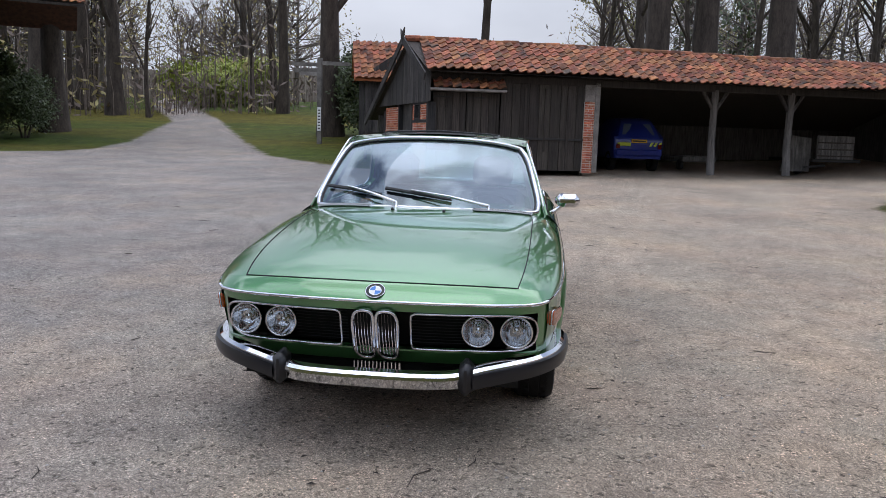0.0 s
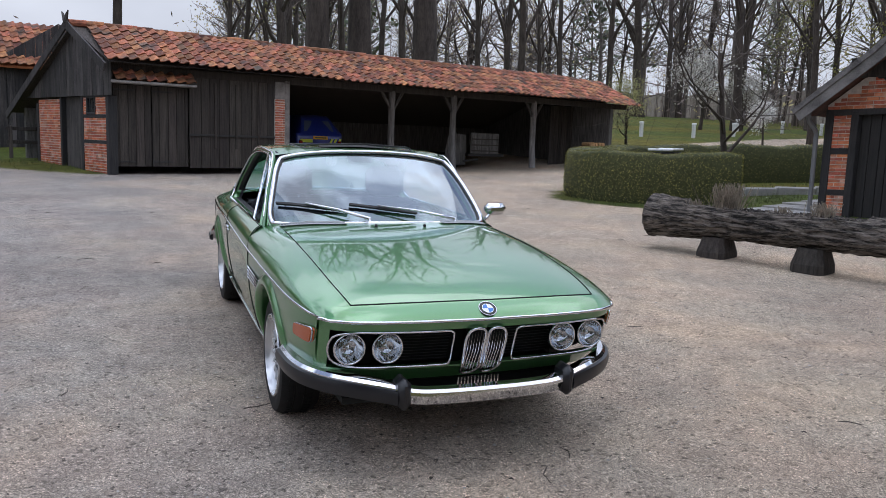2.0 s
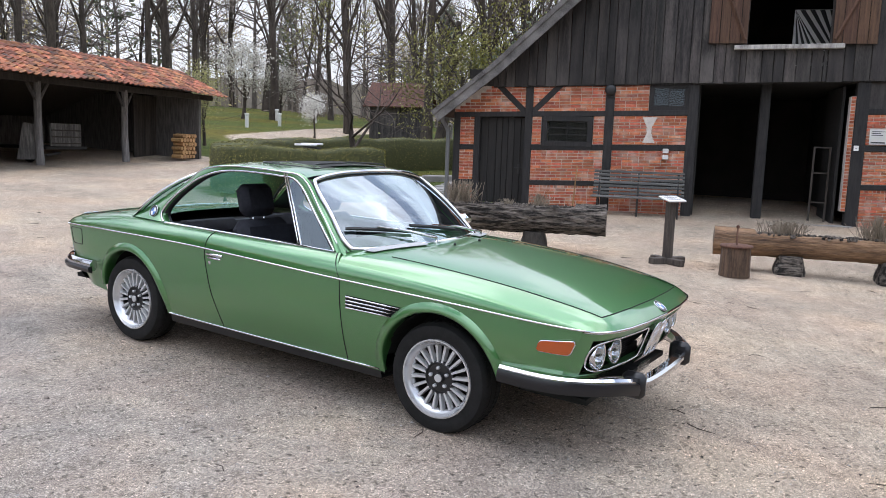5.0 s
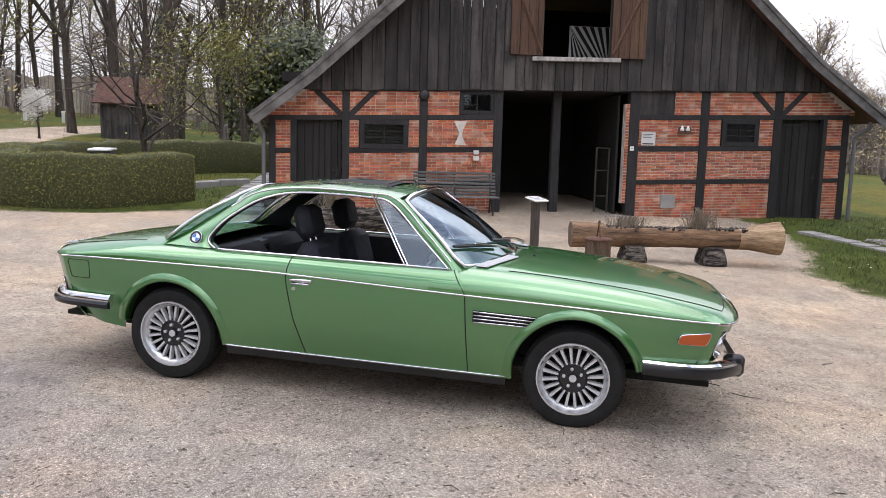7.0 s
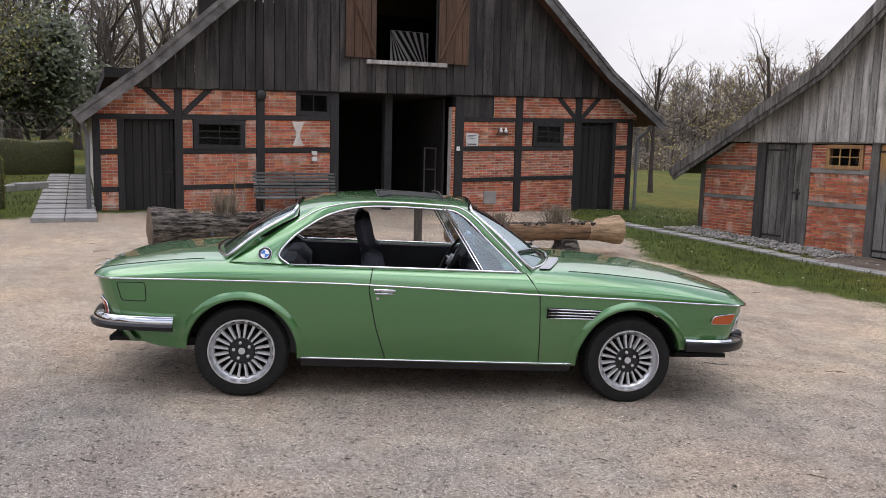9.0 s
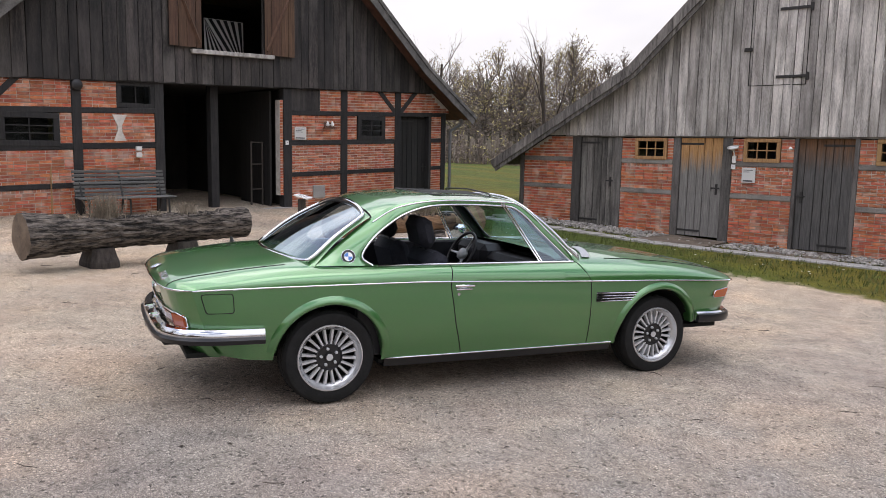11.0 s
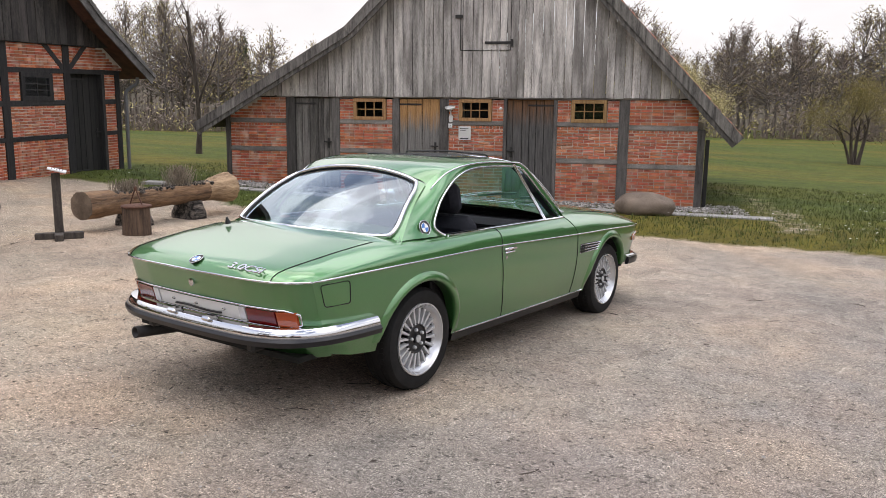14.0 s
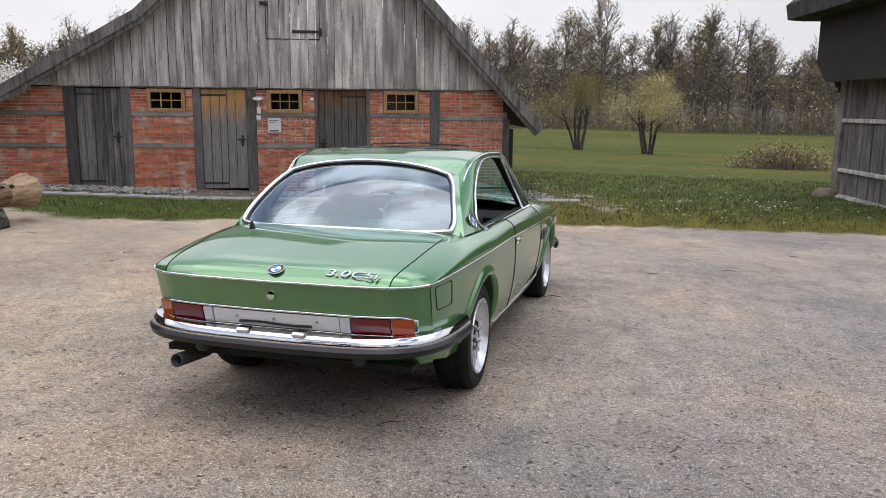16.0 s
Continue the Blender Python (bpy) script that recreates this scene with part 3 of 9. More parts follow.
# ---- ground ----
YARD = [(-45, 20), (-18.1, 22.6), (-16.9, 23.7), (-17.3, 28.4), (-21.4, 38.5), (-31, 52), (-37, 64), (-34, 65), (-28, 52), (-19.5, 40), (-12.8, 29.3), (-10.5, 26.0), (-6.9, 22.3), (-4.6, 20.6),
        (-3.4, 20.2), (-5.4, 25.5), (11, 31.2), (13.2, 26.2), (15.5, 26.5), (19, 33.8), (30, 40), (45, 46), (45, 43), (30, 36.5), (19, 29.5), (13.5, 22.5), (9.5, 20.0), (6.6, 17.6), (5.8, 15.9), (6.4, 14.7), (7.8, 13.7), (9.2, 12.7), (10.0, 11.8), (10.8, 11.0), (16.0, 13.3), (19.1, 6.3), (13.9, 4.0),
        (14.1, 3.0), (12.0, 2.3), (9.7, 2.0), (7.0, 2.3), (5.56, 1.75), (4.76, 1.0), (3.43, 0.25), (2.65, -0.1), (1.4, -0.35), (0.26, -0.55), (-1.3, -0.98), (-2.4, -1.2), (-4.4, -1.7), (-12, -2.4), (-45, -4)]


TRACK = [(6.2, -13.5), (4.6, -11.6), (2.43, -8.4), (0.75, -4.9), (-0.35, -2.4)]


def height(x, y):
    z = 0.025 * (min(max(y, -45), 60) - 5.67) + 0.03 * min(max(0.0, x - 7), 9)
    if y > 26:
        z += 0.07 * min(y - 26, 34)
    return z


def yard_distance(px, py):
    """Signed distance to the yard's edge, positive inside."""
    inside = np.zeros(px.shape, bool)
    best = np.full(px.shape, 1e9)
    k = len(YARD)
    for i in range(k):
        (x0, y0), (x1, y1) = YARD[i], YARD[(i + 1) % k]
        dx, dy = x1 - x0, y1 - y0
        t = np.clip(((px - x0) * dx + (py - y0) * dy) / (dx * dx + dy * dy), 0, 1)
        best = np.minimum(best, np.hypot(px - x0 - t * dx, py - y0 - t * dy))
        cross = ((y0 > py) != (y1 > py)) & (px < dx * (py - y0) / (dy if dy else 1e-9) + x0)
        inside ^= cross
    return np.where(inside, best, -best)


def make_ground():
    xs = np.concatenate([np.linspace(-1500, -60, 22)[:-1], np.arange(-60, -20, 1.0), np.arange(-20, 20, 0.25), np.arange(20, 60, 1.0), np.linspace(60, 1500, 22)])
    ys = np.concatenate([np.linspace(-1500, -60, 22)[:-1], np.arange(-60, -8, 1.0), np.arange(-8, 32, 0.25), np.arange(32, 75, 1.0), np.linspace(75, 1500, 22)])
    gx, gy = np.meshgrid(xs, ys)
    sd = yard_distance(gx, gy)
    vs = []
    for x, y, d in zip(gx.ravel(), gy.ravel(), sd.ravel()):
        z = height(x, y)
        if -30 < x < 40 and -40 < y < 60:
            z += 0.012 * noise.noise((x * 0.8, y * 0.8, 0.0)) + (0.05 * min(1.0, -d) if d < 0 else 0.0)
        vs.append((x, y, z))
    nx, ny = len(xs), len(ys)
    faces = [(j * nx + i, j * nx + i + 1, (j + 1) * nx + i + 1, (j + 1) * nx + i) for j in range(ny - 1) for i in range(nx - 1)]
    me = bpy.data.meshes.new("ground")
    me.from_pydata(vs, [], faces)
    me.materials.append(M_GROUND)
    me.polygons.foreach_set("use_smooth", [True] * len(me.polygons))
    at = me.attributes.new("yard", "FLOAT", "POINT")
    # a trodden track across the grass from the small barn's corner
    track = np.full(gx.shape, 1e9)
    for (x0, y0), (x1, y1) in zip(TRACK, TRACK[1:]):
        dx, dy = x1 - x0, y1 - y0
        t = np.clip(((gx - x0) * dx + (gy - y0) * dy) / (dx * dx + dy * dy), 0, 1)
        track = np.minimum(track, np.hypot(gx - x0 - t * dx, gy - y0 - t * dy))
    sd = np.maximum(sd, -0.06 - 0.7 * track**2)
    at.data.foreach_set("value", np.clip(sd.ravel(), -3, 3).astype(np.float32))
    me.update()
    tagged(new("ground", me), "sandy grit yard and drive running out into rough spring grass", "ground", kind="structure")


make_ground()


# ---- building helpers ----
def unit_brick():
    g = Geo()
    g.cbox((-0.5, 0, -0.5), (0.5, 1, 0.5), 0.06)
    return g


BRICK_MESH = unit_brick().mesh("brick", M_BRICK)


def brick_panel(house, s0, s1, z0, z1, single_bricks=False, tilt=0.0, y=0.0, cut=None, soldier=False, slope=0.0):
    """A panel of brickwork: a mortar bed with every brick proud of it. cut(s, z) tells where the roof takes it away."""
    rng = random.Random(int(s0 * 1000) * 7 + int(z0 * 1000))
    bed = Geo()
    if cut is None:
        bed.add([(s0, y + 0.012, z0 + slope * s0), (s1, y + 0.012, z0 + slope * s1), (s1, y + 0.012, z1 + slope * s1), (s0, y + 0.012, z1 + slope * s0),
                 (s0, y + 0.2, z0 + slope * s0), (s1, y + 0.2, z0 + slope * s1), (s1, y + 0.2, z1 + slope * s1), (s0, y + 0.2, z1 + slope * s0)],
                [(3, 2, 1, 0), (4, 5, 6, 7), (0, 1, 5, 4), (1, 2, 6, 5), (2, 3, 7, 6), (3, 0, 4, 7)])
    else:
        n = max(2, int((s1 - s0) / 0.05))
        top = [(s0 + (s1 - s0) * i / n, min(z1, cut(s0 + (s1 - s0) * i / n) - slope * (s0 + (s1 - s0) * i / n))) for i in range(n + 1)]
        outline = [(s0, z0), (s1, z0)] + [(s, max(z, z0 + 0.002)) for s, z in reversed(top)]
        bed.prism([(s, z + slope * s) for s, z in outline], y + 0.012, y + 0.2)
    wall = part("brick_infill", bed, M_MORTAR, house)
    joined = Geo()
    course = 0.066
    rows = max(1, round((z1 - z0) / course))
    hgt = (z1 - z0) / rows
    for r in range(rows):
        upright = soldier and r == rows - 1 and rows > 4
        ln = 0.075 if upright else 0.226
        off = 0.0 if upright or r % 2 == 0 else ln / 2
        cuts = [s0]
        x = s0 + (ln - off if off else ln)
        while x < s1 - 0.045:
            cuts.append(x)
            x += ln * rng.choice((1, 1, 1, 0.98, 1.02, 0.5 if not upright else 1))
        cuts.append(s1)
        for a, b in zip(cuts, cuts[1:]):
            if b - a < 0.03:
                continue
            zc = z0 + (r + 0.5) * hgt
            c = (a + b) / 2
            if cut is not None and zc + slope * c + hgt * 0.5 > min(cut(a), cut(b)):
                continue
            m = pose(c, y - 0.002 + rng.uniform(-0.004, 0.004), zc + slope * c + rng.uniform(-0.002, 0.002), 0, -math.degrees(slope) + rng.uniform(-0.7, 0.7), rng.uniform(-0.8, 0.8)) @ Matrix.Diagonal((b - a - 0.013, 0.09, hgt - 0.0145, 1))
            if single_bricks:
                ob = new("brick", BRICK_MESH)
                ob.parent = wall
                ob.matrix_basis = m
            else:
                joined.box((-0.5, 0, -0.5), (0.5, 1, 0.5), m)
    if joined.v:
        tagged(part("bricks", joined, M_BRICK_JOINED, wall), "", kind="stuff")
    return wall


def beam(house, s0, z0, s1, z1, w, y0=-0.02, y1=0.2, mat=None, name="timber", label=""):
    """A squared timber from (s0, z0) to (s1, z1), w thick, a little crooked at its edges."""
    d = Vector((s1 - s0, 0, z1 - z0))
    ln = d.length
    ang = math.degrees(math.atan2(d.z, d.x))
    g = Geo()
    g.cbox((0, y0, -w / 2), (ln, y1, w / 2), 0.008)
    m = pose(s0, 0, z0, 0, -ang, 0)
    g.v = [tuple(m @ Vector(p)) for p in g.v]
    return part(name, g, mat or M_TIMBER, house, label)


def planks(house, s0, s1, low, top, mat, width=0.2, y=-0.03, thick=0.028, name="plank", seed=1, low_ragged=0.0):
    """Upright boards between the curves low(s) and top(s), one object each."""
    rng = random.Random(seed)
    s = s0
    while s < s1 - 0.02:
        w = min(width * rng.uniform(0.72, 1.3), s1 - s)
        if s1 - s - w < 0.06:
            w = s1 - s
        a, b = s + 0.005, s + w - 0.005
        la, lb = low(a) + rng.uniform(-low_ragged, low_ragged), low(b) + rng.uniform(-low_ragged, low_ragged)
        ta, tb = top(a), top(b)
        yy = y + rng.uniform(-0.006, 0.006)
        tw = rng.uniform(-0.004, 0.004)
        if ta > la + 0.02 or tb > lb + 0.02:
            ta, tb = max(ta, la + 0.01), max(tb, lb + 0.01)
            g = Geo()
            c = 0.006
            g.add([(a, yy + c, la), (a + c, yy + tw, la), (b - c, yy - tw, lb), (b, yy + c, lb), (b, yy + thick, lb), (a, yy + thick, la),
                   (a, yy + c, ta), (a + c, yy + tw, ta), (b - c, yy - tw, tb), (b, yy + c, tb), (b, yy + thick, tb), (a, yy + thick, ta)],
                  [(0, 1, 7, 6), (1, 2, 8, 7), (2, 3, 9, 8), (3, 4, 10, 9), (4, 5, 11, 10), (5, 0, 6, 11), (5, 4, 3, 2, 1, 0), (6, 7, 8, 9, 10, 11)])
            part(name, g, mat, house)
        s += w


def plank_door(house, s0, s1, z0, z1, mat, y=0.02, label="", seed=3, hinges=True, latch=True, slope=0.0, flip=False):
    """A ledged door of upright boards with strap hinges and a latch."""
    door = part("door", Geo_box((s0, y + 0.03, z0), (s1, y + 0.055, z1)), M_GAP, house, label)
    planks(door, s0, s1, lambda s: z0 + 0.01, lambda s: z1, mat, 0.17, y, 0.03, "board", seed)
    if hinges:
        for z in (z0 + 0.1, z1 - 0.14):
            g = Geo()
            a, b = (s1, s1 - 0.55 * (s1 - s0)) if flip else (s0, s0 + 0.55 * (s1 - s0))
            g.cbox((min(a, b), y - 0.012, z), (max(a, b), y - 0.003, z + 0.04), 0.003)
            part("strap_hinge", g, M_IRON, door, "black iron strap hinge")
    if latch:
        g = Geo()
        x = s0 + 0.1 if flip else s1 - 0.1
        g.cbox((x - 0.025, y - 0.02, z0 + 0.9), (x + 0.025, y - 0.003, z0 + 1.12), 0.004)
        g.cbox((x - 0.10, y - 0.05, z0 + 1.02), (x + 0.08, y - 0.03, z0 + 1.05), 0.004)
        part("latch", g, M_IRON, door, "black iron latch")
    return door


def Geo_box(a, b):
    g = Geo()
    g.box(a, b)
    return g


def small_window(house, s0, s1, z0, z1, cols, rows, frame_mat, y=-0.02, label="", bar=0.022, fw=0.07, name="window"):
    """A casement: frame, glazing bars, panes and a near-black sheet for the unlit room."""
    fr = Geo()
    for a, b in (((s0, y, z0), (s1, y + 0.09, z0 + fw)), ((s0, y, z1 - fw), (s1, y + 0.09, z1)), ((s0, y, z0 + fw), (s0 + fw, y + 0.09, z1 - fw)), ((s1 - fw, y, z0 + fw), (s1, y + 0.09, z1 - fw))):
        fr.cbox(a, b, 0.006)
    win = part(name, fr, frame_mat, house, label)
    a0, a1, b0, b1 = s0 + fw, s1 - fw, z0 + fw, z1 - fw
    bars = Geo()
    for i in range(1, cols):
        x = a0 + (a1 - a0) * i / cols
        bars.cbox((x - bar / 2, y + 0.02, b0), (x + bar / 2, y + 0.05, b1), 0.004)
    for j in range(1, rows):
        zz = b0 + (b1 - b0) * j / rows
        bars.cbox((a0, y + 0.022, zz - bar / 2), (a1, y + 0.048, zz + bar / 2), 0.004)
    if bars.v:
        part("glazing_bars", bars, frame_mat, win)
    for i in range(cols):
        for j in range(rows):
            pn = Geo()
            x0, x1 = a0 + (a1 - a0) * i / cols, a0 + (a1 - a0) * (i + 1) / cols
            z2, z3 = b0 + (b1 - b0) * j / rows, b0 + (b1 - b0) * (j + 1) / rows
            pn.add([(x0, y + 0.036, z2), (x1, y + 0.036, z2), (x1, y + 0.036, z3), (x0, y + 0.036, z3)], [(0, 1, 2, 3)])
            part("pane", pn, M_WINDOW, win)
    # thin near-black sheet paints the shade behind the panes
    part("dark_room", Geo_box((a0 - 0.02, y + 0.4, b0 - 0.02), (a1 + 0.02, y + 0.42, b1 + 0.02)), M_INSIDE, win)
    return win


def pantile():
    """One S-shaped clay tile: x across, y up the slope, z out of the roof."""
    g = Geo()
    prof = [(0.0, 0.012), (0.035, 0.0), (0.08, 0.004), (0.125, 0.022), (0.165, 0.048), (0.205, 0.058), (0.238, 0.044), (0.25, 0.02)]
    rows = []
    for y, lift in ((0.0, 0.028), (0.19, 0.014), (0.38, 0.0)):
        rows.append([(x, y, z + lift) for x, z in prof])
    g.grid(rows)
    g.grid([[(x, 0.0, z + 0.028) for x, z in prof], [(x, 0.004, z + 0.006) for x, z in prof]])
    return g


TILE_GEO = pantile()
TILE_MESH = TILE_GEO.mesh("roof_tile", M_TILE, angle=50)


def tile_roof(roof, origin, across, up, nx, ny, wide, long, alone, seed=5, bow=None):
    """Tiles laid on a slope in overlapping courses; alone(i, j) says which are objects of their own."""
    rng = random.Random(seed)
    ax, uy = Vector(across).normalized(), Vector(up).normalized()
    nz = ax.cross(uy).normalized()
    joined = Geo()
    for j in range(ny):
        for i in range(nx):
            o = Vector(origin) + ax * (i * wide) + uy * (j * long) + nz * (0.01 + rng.uniform(-0.006, 0.008))
            if bow:
                o.z += bow(i * wide)
            b = Matrix((ax, uy, nz)).transposed().to_4x4()
            m = Matrix.Translation(o) @ b @ pose(0, 0, 0, rng.uniform(-1.2, 1.2), rng.uniform(-1.5, 1.5), rng.uniform(-2, 2)) @ Matrix.Diagonal((wide / 0.235, 1, 1, 1))
            if alone(i, j):
                ob = new("roof_tile", TILE_MESH)
                ob.parent = roof
                ob.matrix_basis = m
            else:
                joined.add([m @ Vector(p) for p in TILE_GEO.v], TILE_GEO.f)
    if joined.v:
        tagged(part("roof_tiles", joined, M_TILE_JOINED, roof, angle=50), "", kind="stuff")


def slab(house, quad, thick, mat, name="roof", label=""):
    """A sheet through four points with thickness below it."""
    q = [Vector(p) for p in quad]
    nrm = (q[1] - q[0]).cross(q[3] - q[0]).normalized()
    if nrm.z < 0:
        nrm = -nrm
    g = Geo()
    g.add(q + [p - nrm * thick for p in q], [(0, 1, 2, 3), (7, 6, 5, 4), (0, 4, 5, 1), (1, 5, 6, 2), (2, 6, 7, 3), (3, 7, 4, 0)])
    return part(name, g, mat, house, label)


# ---- the large half-timbered barn with the tarred gable ----
BIG = pose(10.44, 11.094, -0.03, 0, 0, -66.0) @ Matrix.Scale(0.987, 4)
SLOPE = 0.03


def big_rake(s):
    return lerp([(-2.6, 1.85), (-2.1, 2.22), (-0.85, 3.2), (5.0, 8.55), (10.45, 3.78), (12.25, 2.55), (12.8, 2.15)], s)


def big_barn():
    h = thing("half_timbered_barn", BIG, "large half-timbered brick barn with black beams and tarred gable boards", "barn")
    lv = lambda z, s: z + SLOPE * s
    cut = lambda s: big_rake(s) - 0.16
    # brick panels: s from, s to, z from, z to
    for a, b, z0, z1, alone in ((-1.62, -1.3, -0.1, 0.73, 0), (-1.62, -1.3, 0.83, 1.5, 0), (-1.62, -1.3, 1.6, 2.2, 0),
                                (-0.03, 1.5, -0.2, 0.73, 0), (-0.03, 1.5, 0.83, 1.48, 0), (-0.03, 0.17, 1.6, 2.2, 0), (1.27, 1.5, 1.6, 2.2, 0),
                                (1.68, 3.16, -0.2, 0.73, 0), (1.68, 3.16, 0.83, 1.48, 0), (1.68, 3.16, 1.6, 2.2, 0),
                                (6.2, 6.29, 0.3, 2.55, 0), (6.52, 7.97, -0.3, 0.73, 0), (6.52, 7.97, 0.83, 1.48, 1), (6.52, 7.97, 1.6, 2.2, 0),
                                (8.17, 9.75, -0.3, 0.73, 0), (8.17, 9.75, 0.83, 1.48, 1), (8.17, 8.48, 1.6, 2.2, 0), (9.42, 9.75, 1.6, 2.2, 0),
                                (11.07, 11.46, -0.3, 0.73, 0), (11.07, 11.46, 0.83, 1.5, 0), (11.07, 11.46, 1.6, 2.2, 0)):
        brick_panel(h, a, b, z0, z1, bool(alone), slope=SLOPE, soldier=(z1 == 0.73))
    for a, b in ((-1.75, -0.18), (-0.03, 1.5), (1.68, 2.38), (7.35, 7.97), (8.17, 9.75), (9.95, 11.75)):
        brick_panel(h, a, b, 2.3, 2.86, slope=SLOPE, cut=cut)
    # posts and rails
    for a, b, z0, z1 in ((-1.76, -1.62, -0.2, 2.3), (-1.3, -1.17, -0.2, 2.25), (-0.19, -0.03, -0.2, 2.95), (1.5, 1.68, -0.3, 2.95), (3.16, 3.36, -0.3, 2.95), (6.29, 6.52, -0.3, 2.95),
                         (7.97, 8.17, -0.3, 2.95), (9.75, 9.95, -0.3, 2.95), (10.97, 11.07, -0.3, 2.25), (11.46, 11.62, -0.3, 2.3)):
        c = (a + b) / 2
        beam(h, c, lv(z0, c), c, lv(z1, c), b - a, -0.025, 0.2)
    for z, w, spans in ((2.25, 0.11, ((-1.76, 3.2), (6.4, 11.62))), (1.54, 0.11, ((-1.62, -1.2), (-0.1, 3.2), (6.5, 9.8), (11.0, 11.5))), (0.78, 0.10, ((-1.62, -1.2), (-0.1, 3.2), (6.5, 9.8), (11.0, 11.5))), (2.9, 0.16, ((-0.9, 11.0),))):
        for a, b in spans:
            beam(h, a, lv(z, a), b, lv(z, b), w, -0.02 if z < 2.8 else -0.06, 0.2)
    for a, za, b, zb in ((-0.78, 2.86, -0.2, 2.3), (0.55, 2.86, -0.02, 2.3), (9.2, 2.86, 9.76, 2.3), (10.5, 2.86, 9.94, 2.3)):
        beam(h, a, lv(za, a), b, lv(zb, b), 0.12, -0.015, 0.18, name="brace")
    # side doors and windows
    plank_door(h, -1.17, -0.2, lv(0.05, 0), lv(2.2, -1), M_DOOR_BLACK, 0.12, "dark tarred plank door", 11, hinges=False)
    plank_door(h, 9.96, 10.97, lv(-0.2, 10.5), lv(2.2, 10.3), M_DOOR_BLACK, 0.12, "dark tarred plank door", 12, hinges=True)
    small_window(h, 0.19, 1.26, lv(1.56, 0.7), lv(2.2, 0.7), 2, 3, M_TIMBER, -0.03, "black casement with small panes", fw=0.11)
    small_window(h, 8.5, 9.4, lv(1.58, 9), lv(2.2, 9), 2, 3, M_TIMBER, -0.03, "black casement with small panes", fw=0.11)
    small_window(h, 2.38, 3.18, lv(2.3, 2.8), lv(2.85, 2.8), 2, 1, M_TIMBER, -0.01, "low dark window above the rail", fw=0.1)
    part("panel", Geo_box((6.52, 0.02, lv(2.3, 7)), (7.35, 0.06, lv(2.86, 7))), M_BOARD_DARK, h, "dark boarded panel")
    # the wide opening: inner post, open leaves and a dark threshing floor
    beam(h, 4.68, lv(-0.2, 4.7), 4.68, lv(2.9, 4.7), 0.19, 0.3, 0.5)
    for s0, s1, y0, y1 in ((3.36, 3.42, 0.3, 1.7), (6.1, 6.16, 0.3, 1.7)):
        leaf = Geo()
        leaf.cbox((s0, y0, 0.15), (s1, y1, 2.95), 0.01)
        part("open_leaf", leaf, M_DOOR_BLACK, h, "dark barn door leaf swung inward")
    rail = Geo()
    for x in (5.72, 6.02):
        rail.cbox((x - 0.02, 0.5, 0.2), (x + 0.02, 0.54, 1.75), 0.005)
    for z in (0.6, 1.2, 1.72):
        rail.cbox((5.72, 0.505, z), (6.02, 0.535, z + 0.03), 0.004)
    part("gate_leaf", rail, M_BOARD_SHED, h, "narrow wooden gate leaf")
    # gable boards
    lo = lambda s: lv(2.86, s) - 0.02
    top = lambda s: big_rake(s) - 0.13
    planks(h, -1.25, 4.2, lo, top, M_BOARD_DARK, 0.23, -0.09, 0.03, seed=21, low_ragged=0.02)
    planks(h, 5.69, 11.35, lo, top, M_BOARD_DARK, 0.23, -0.09, 0.03, seed=22, low_ragged=0.02)
    planks(h, 4.2, 5.69, lo, lambda s: 3.62, M_BOARD_DARK, 0.23, -0.09, 0.03, seed=23)
    planks(h, 4.2, 5.69, lambda s: 5.35, top, M_BOARD_DARK, 0.23, -0.09, 0.03, seed=24)
    beam(h, 3.95, 3.64, 5.95, 3.68, 0.09, -0.2, 0.1, M_BOARD_GREY, "loft_sill", "pale weathered sill of the loft hatch")
    # loft leaves folded open against the gable
    for s0, s1, sg in ((3.45, 4.18, 1), (5.72, 6.52, -1)):
        leaf = part("loft_leaf", Geo_box((s0, -0.15, 3.72), (s1, -0.13, 5.35)), M_GAP, h, "brown hatch leaf with a diagonal brace")
        planks(leaf, s0, s1, lambda s: 3.72, lambda s: 5.35, M_LEAFWOOD, 0.2, -0.17, 0.025, "board", 31 + int(s0))
        g = Geo()
        a, b = (s0 + 0.05, s1 - 0.05) if sg > 0 else (s1 - 0.05, s0 + 0.05)
        g.tube([(a, -0.185, 5.3), (b, -0.185, 3.8)], 0.04, 4)
        part("brace", g, M_LEAFWOOD, leaf)
    # roof, verge boards and the unseen sides
    pts = [(-2.1, 2.22), (-0.85, 3.2), (5.0, 8.55), (10.45, 3.78), (12.25, 2.55)]
    for (a, za), (b, zb) in zip(pts, pts[1:]):
        slab(h, [(a, -0.55, za), (b, -0.55, zb), (b, 16, zb), (a, 16, za)], 0.09, M_TILE_DARK, "roof", "old tiled roof slope")
        n = Vector((-(zb - za), 0, b - a)).normalized()
        if n.z < 0:
            n = -n
        for yy, drop, w in ((-0.6, 0.04, 0.19), (-0.63, -0.03, 0.09)):
            g = Geo()
            d = Vector((b - a, 0, zb - za)).normalized()
            ext = 0.02
            p0, p1 = Vector((a, 0, za)) - d * ext, Vector((b, 0, zb)) + d * ext
            q = [p0 - n * drop, p1 - n * drop, p1 - n * (drop + w), p0 - n * (drop + w)]
            g.add([(p.x, yy, p.z) for p in q] + [(p.x, yy + 0.03, p.z) for p in q], [(3, 2, 1, 0), (4, 5, 6, 7), (0, 1, 5, 4), (1, 2, 6, 5), (2, 3, 7, 6), (3, 0, 4, 7)])
            part("verge_board", g, M_BARGE, h, "grey weathered verge board")
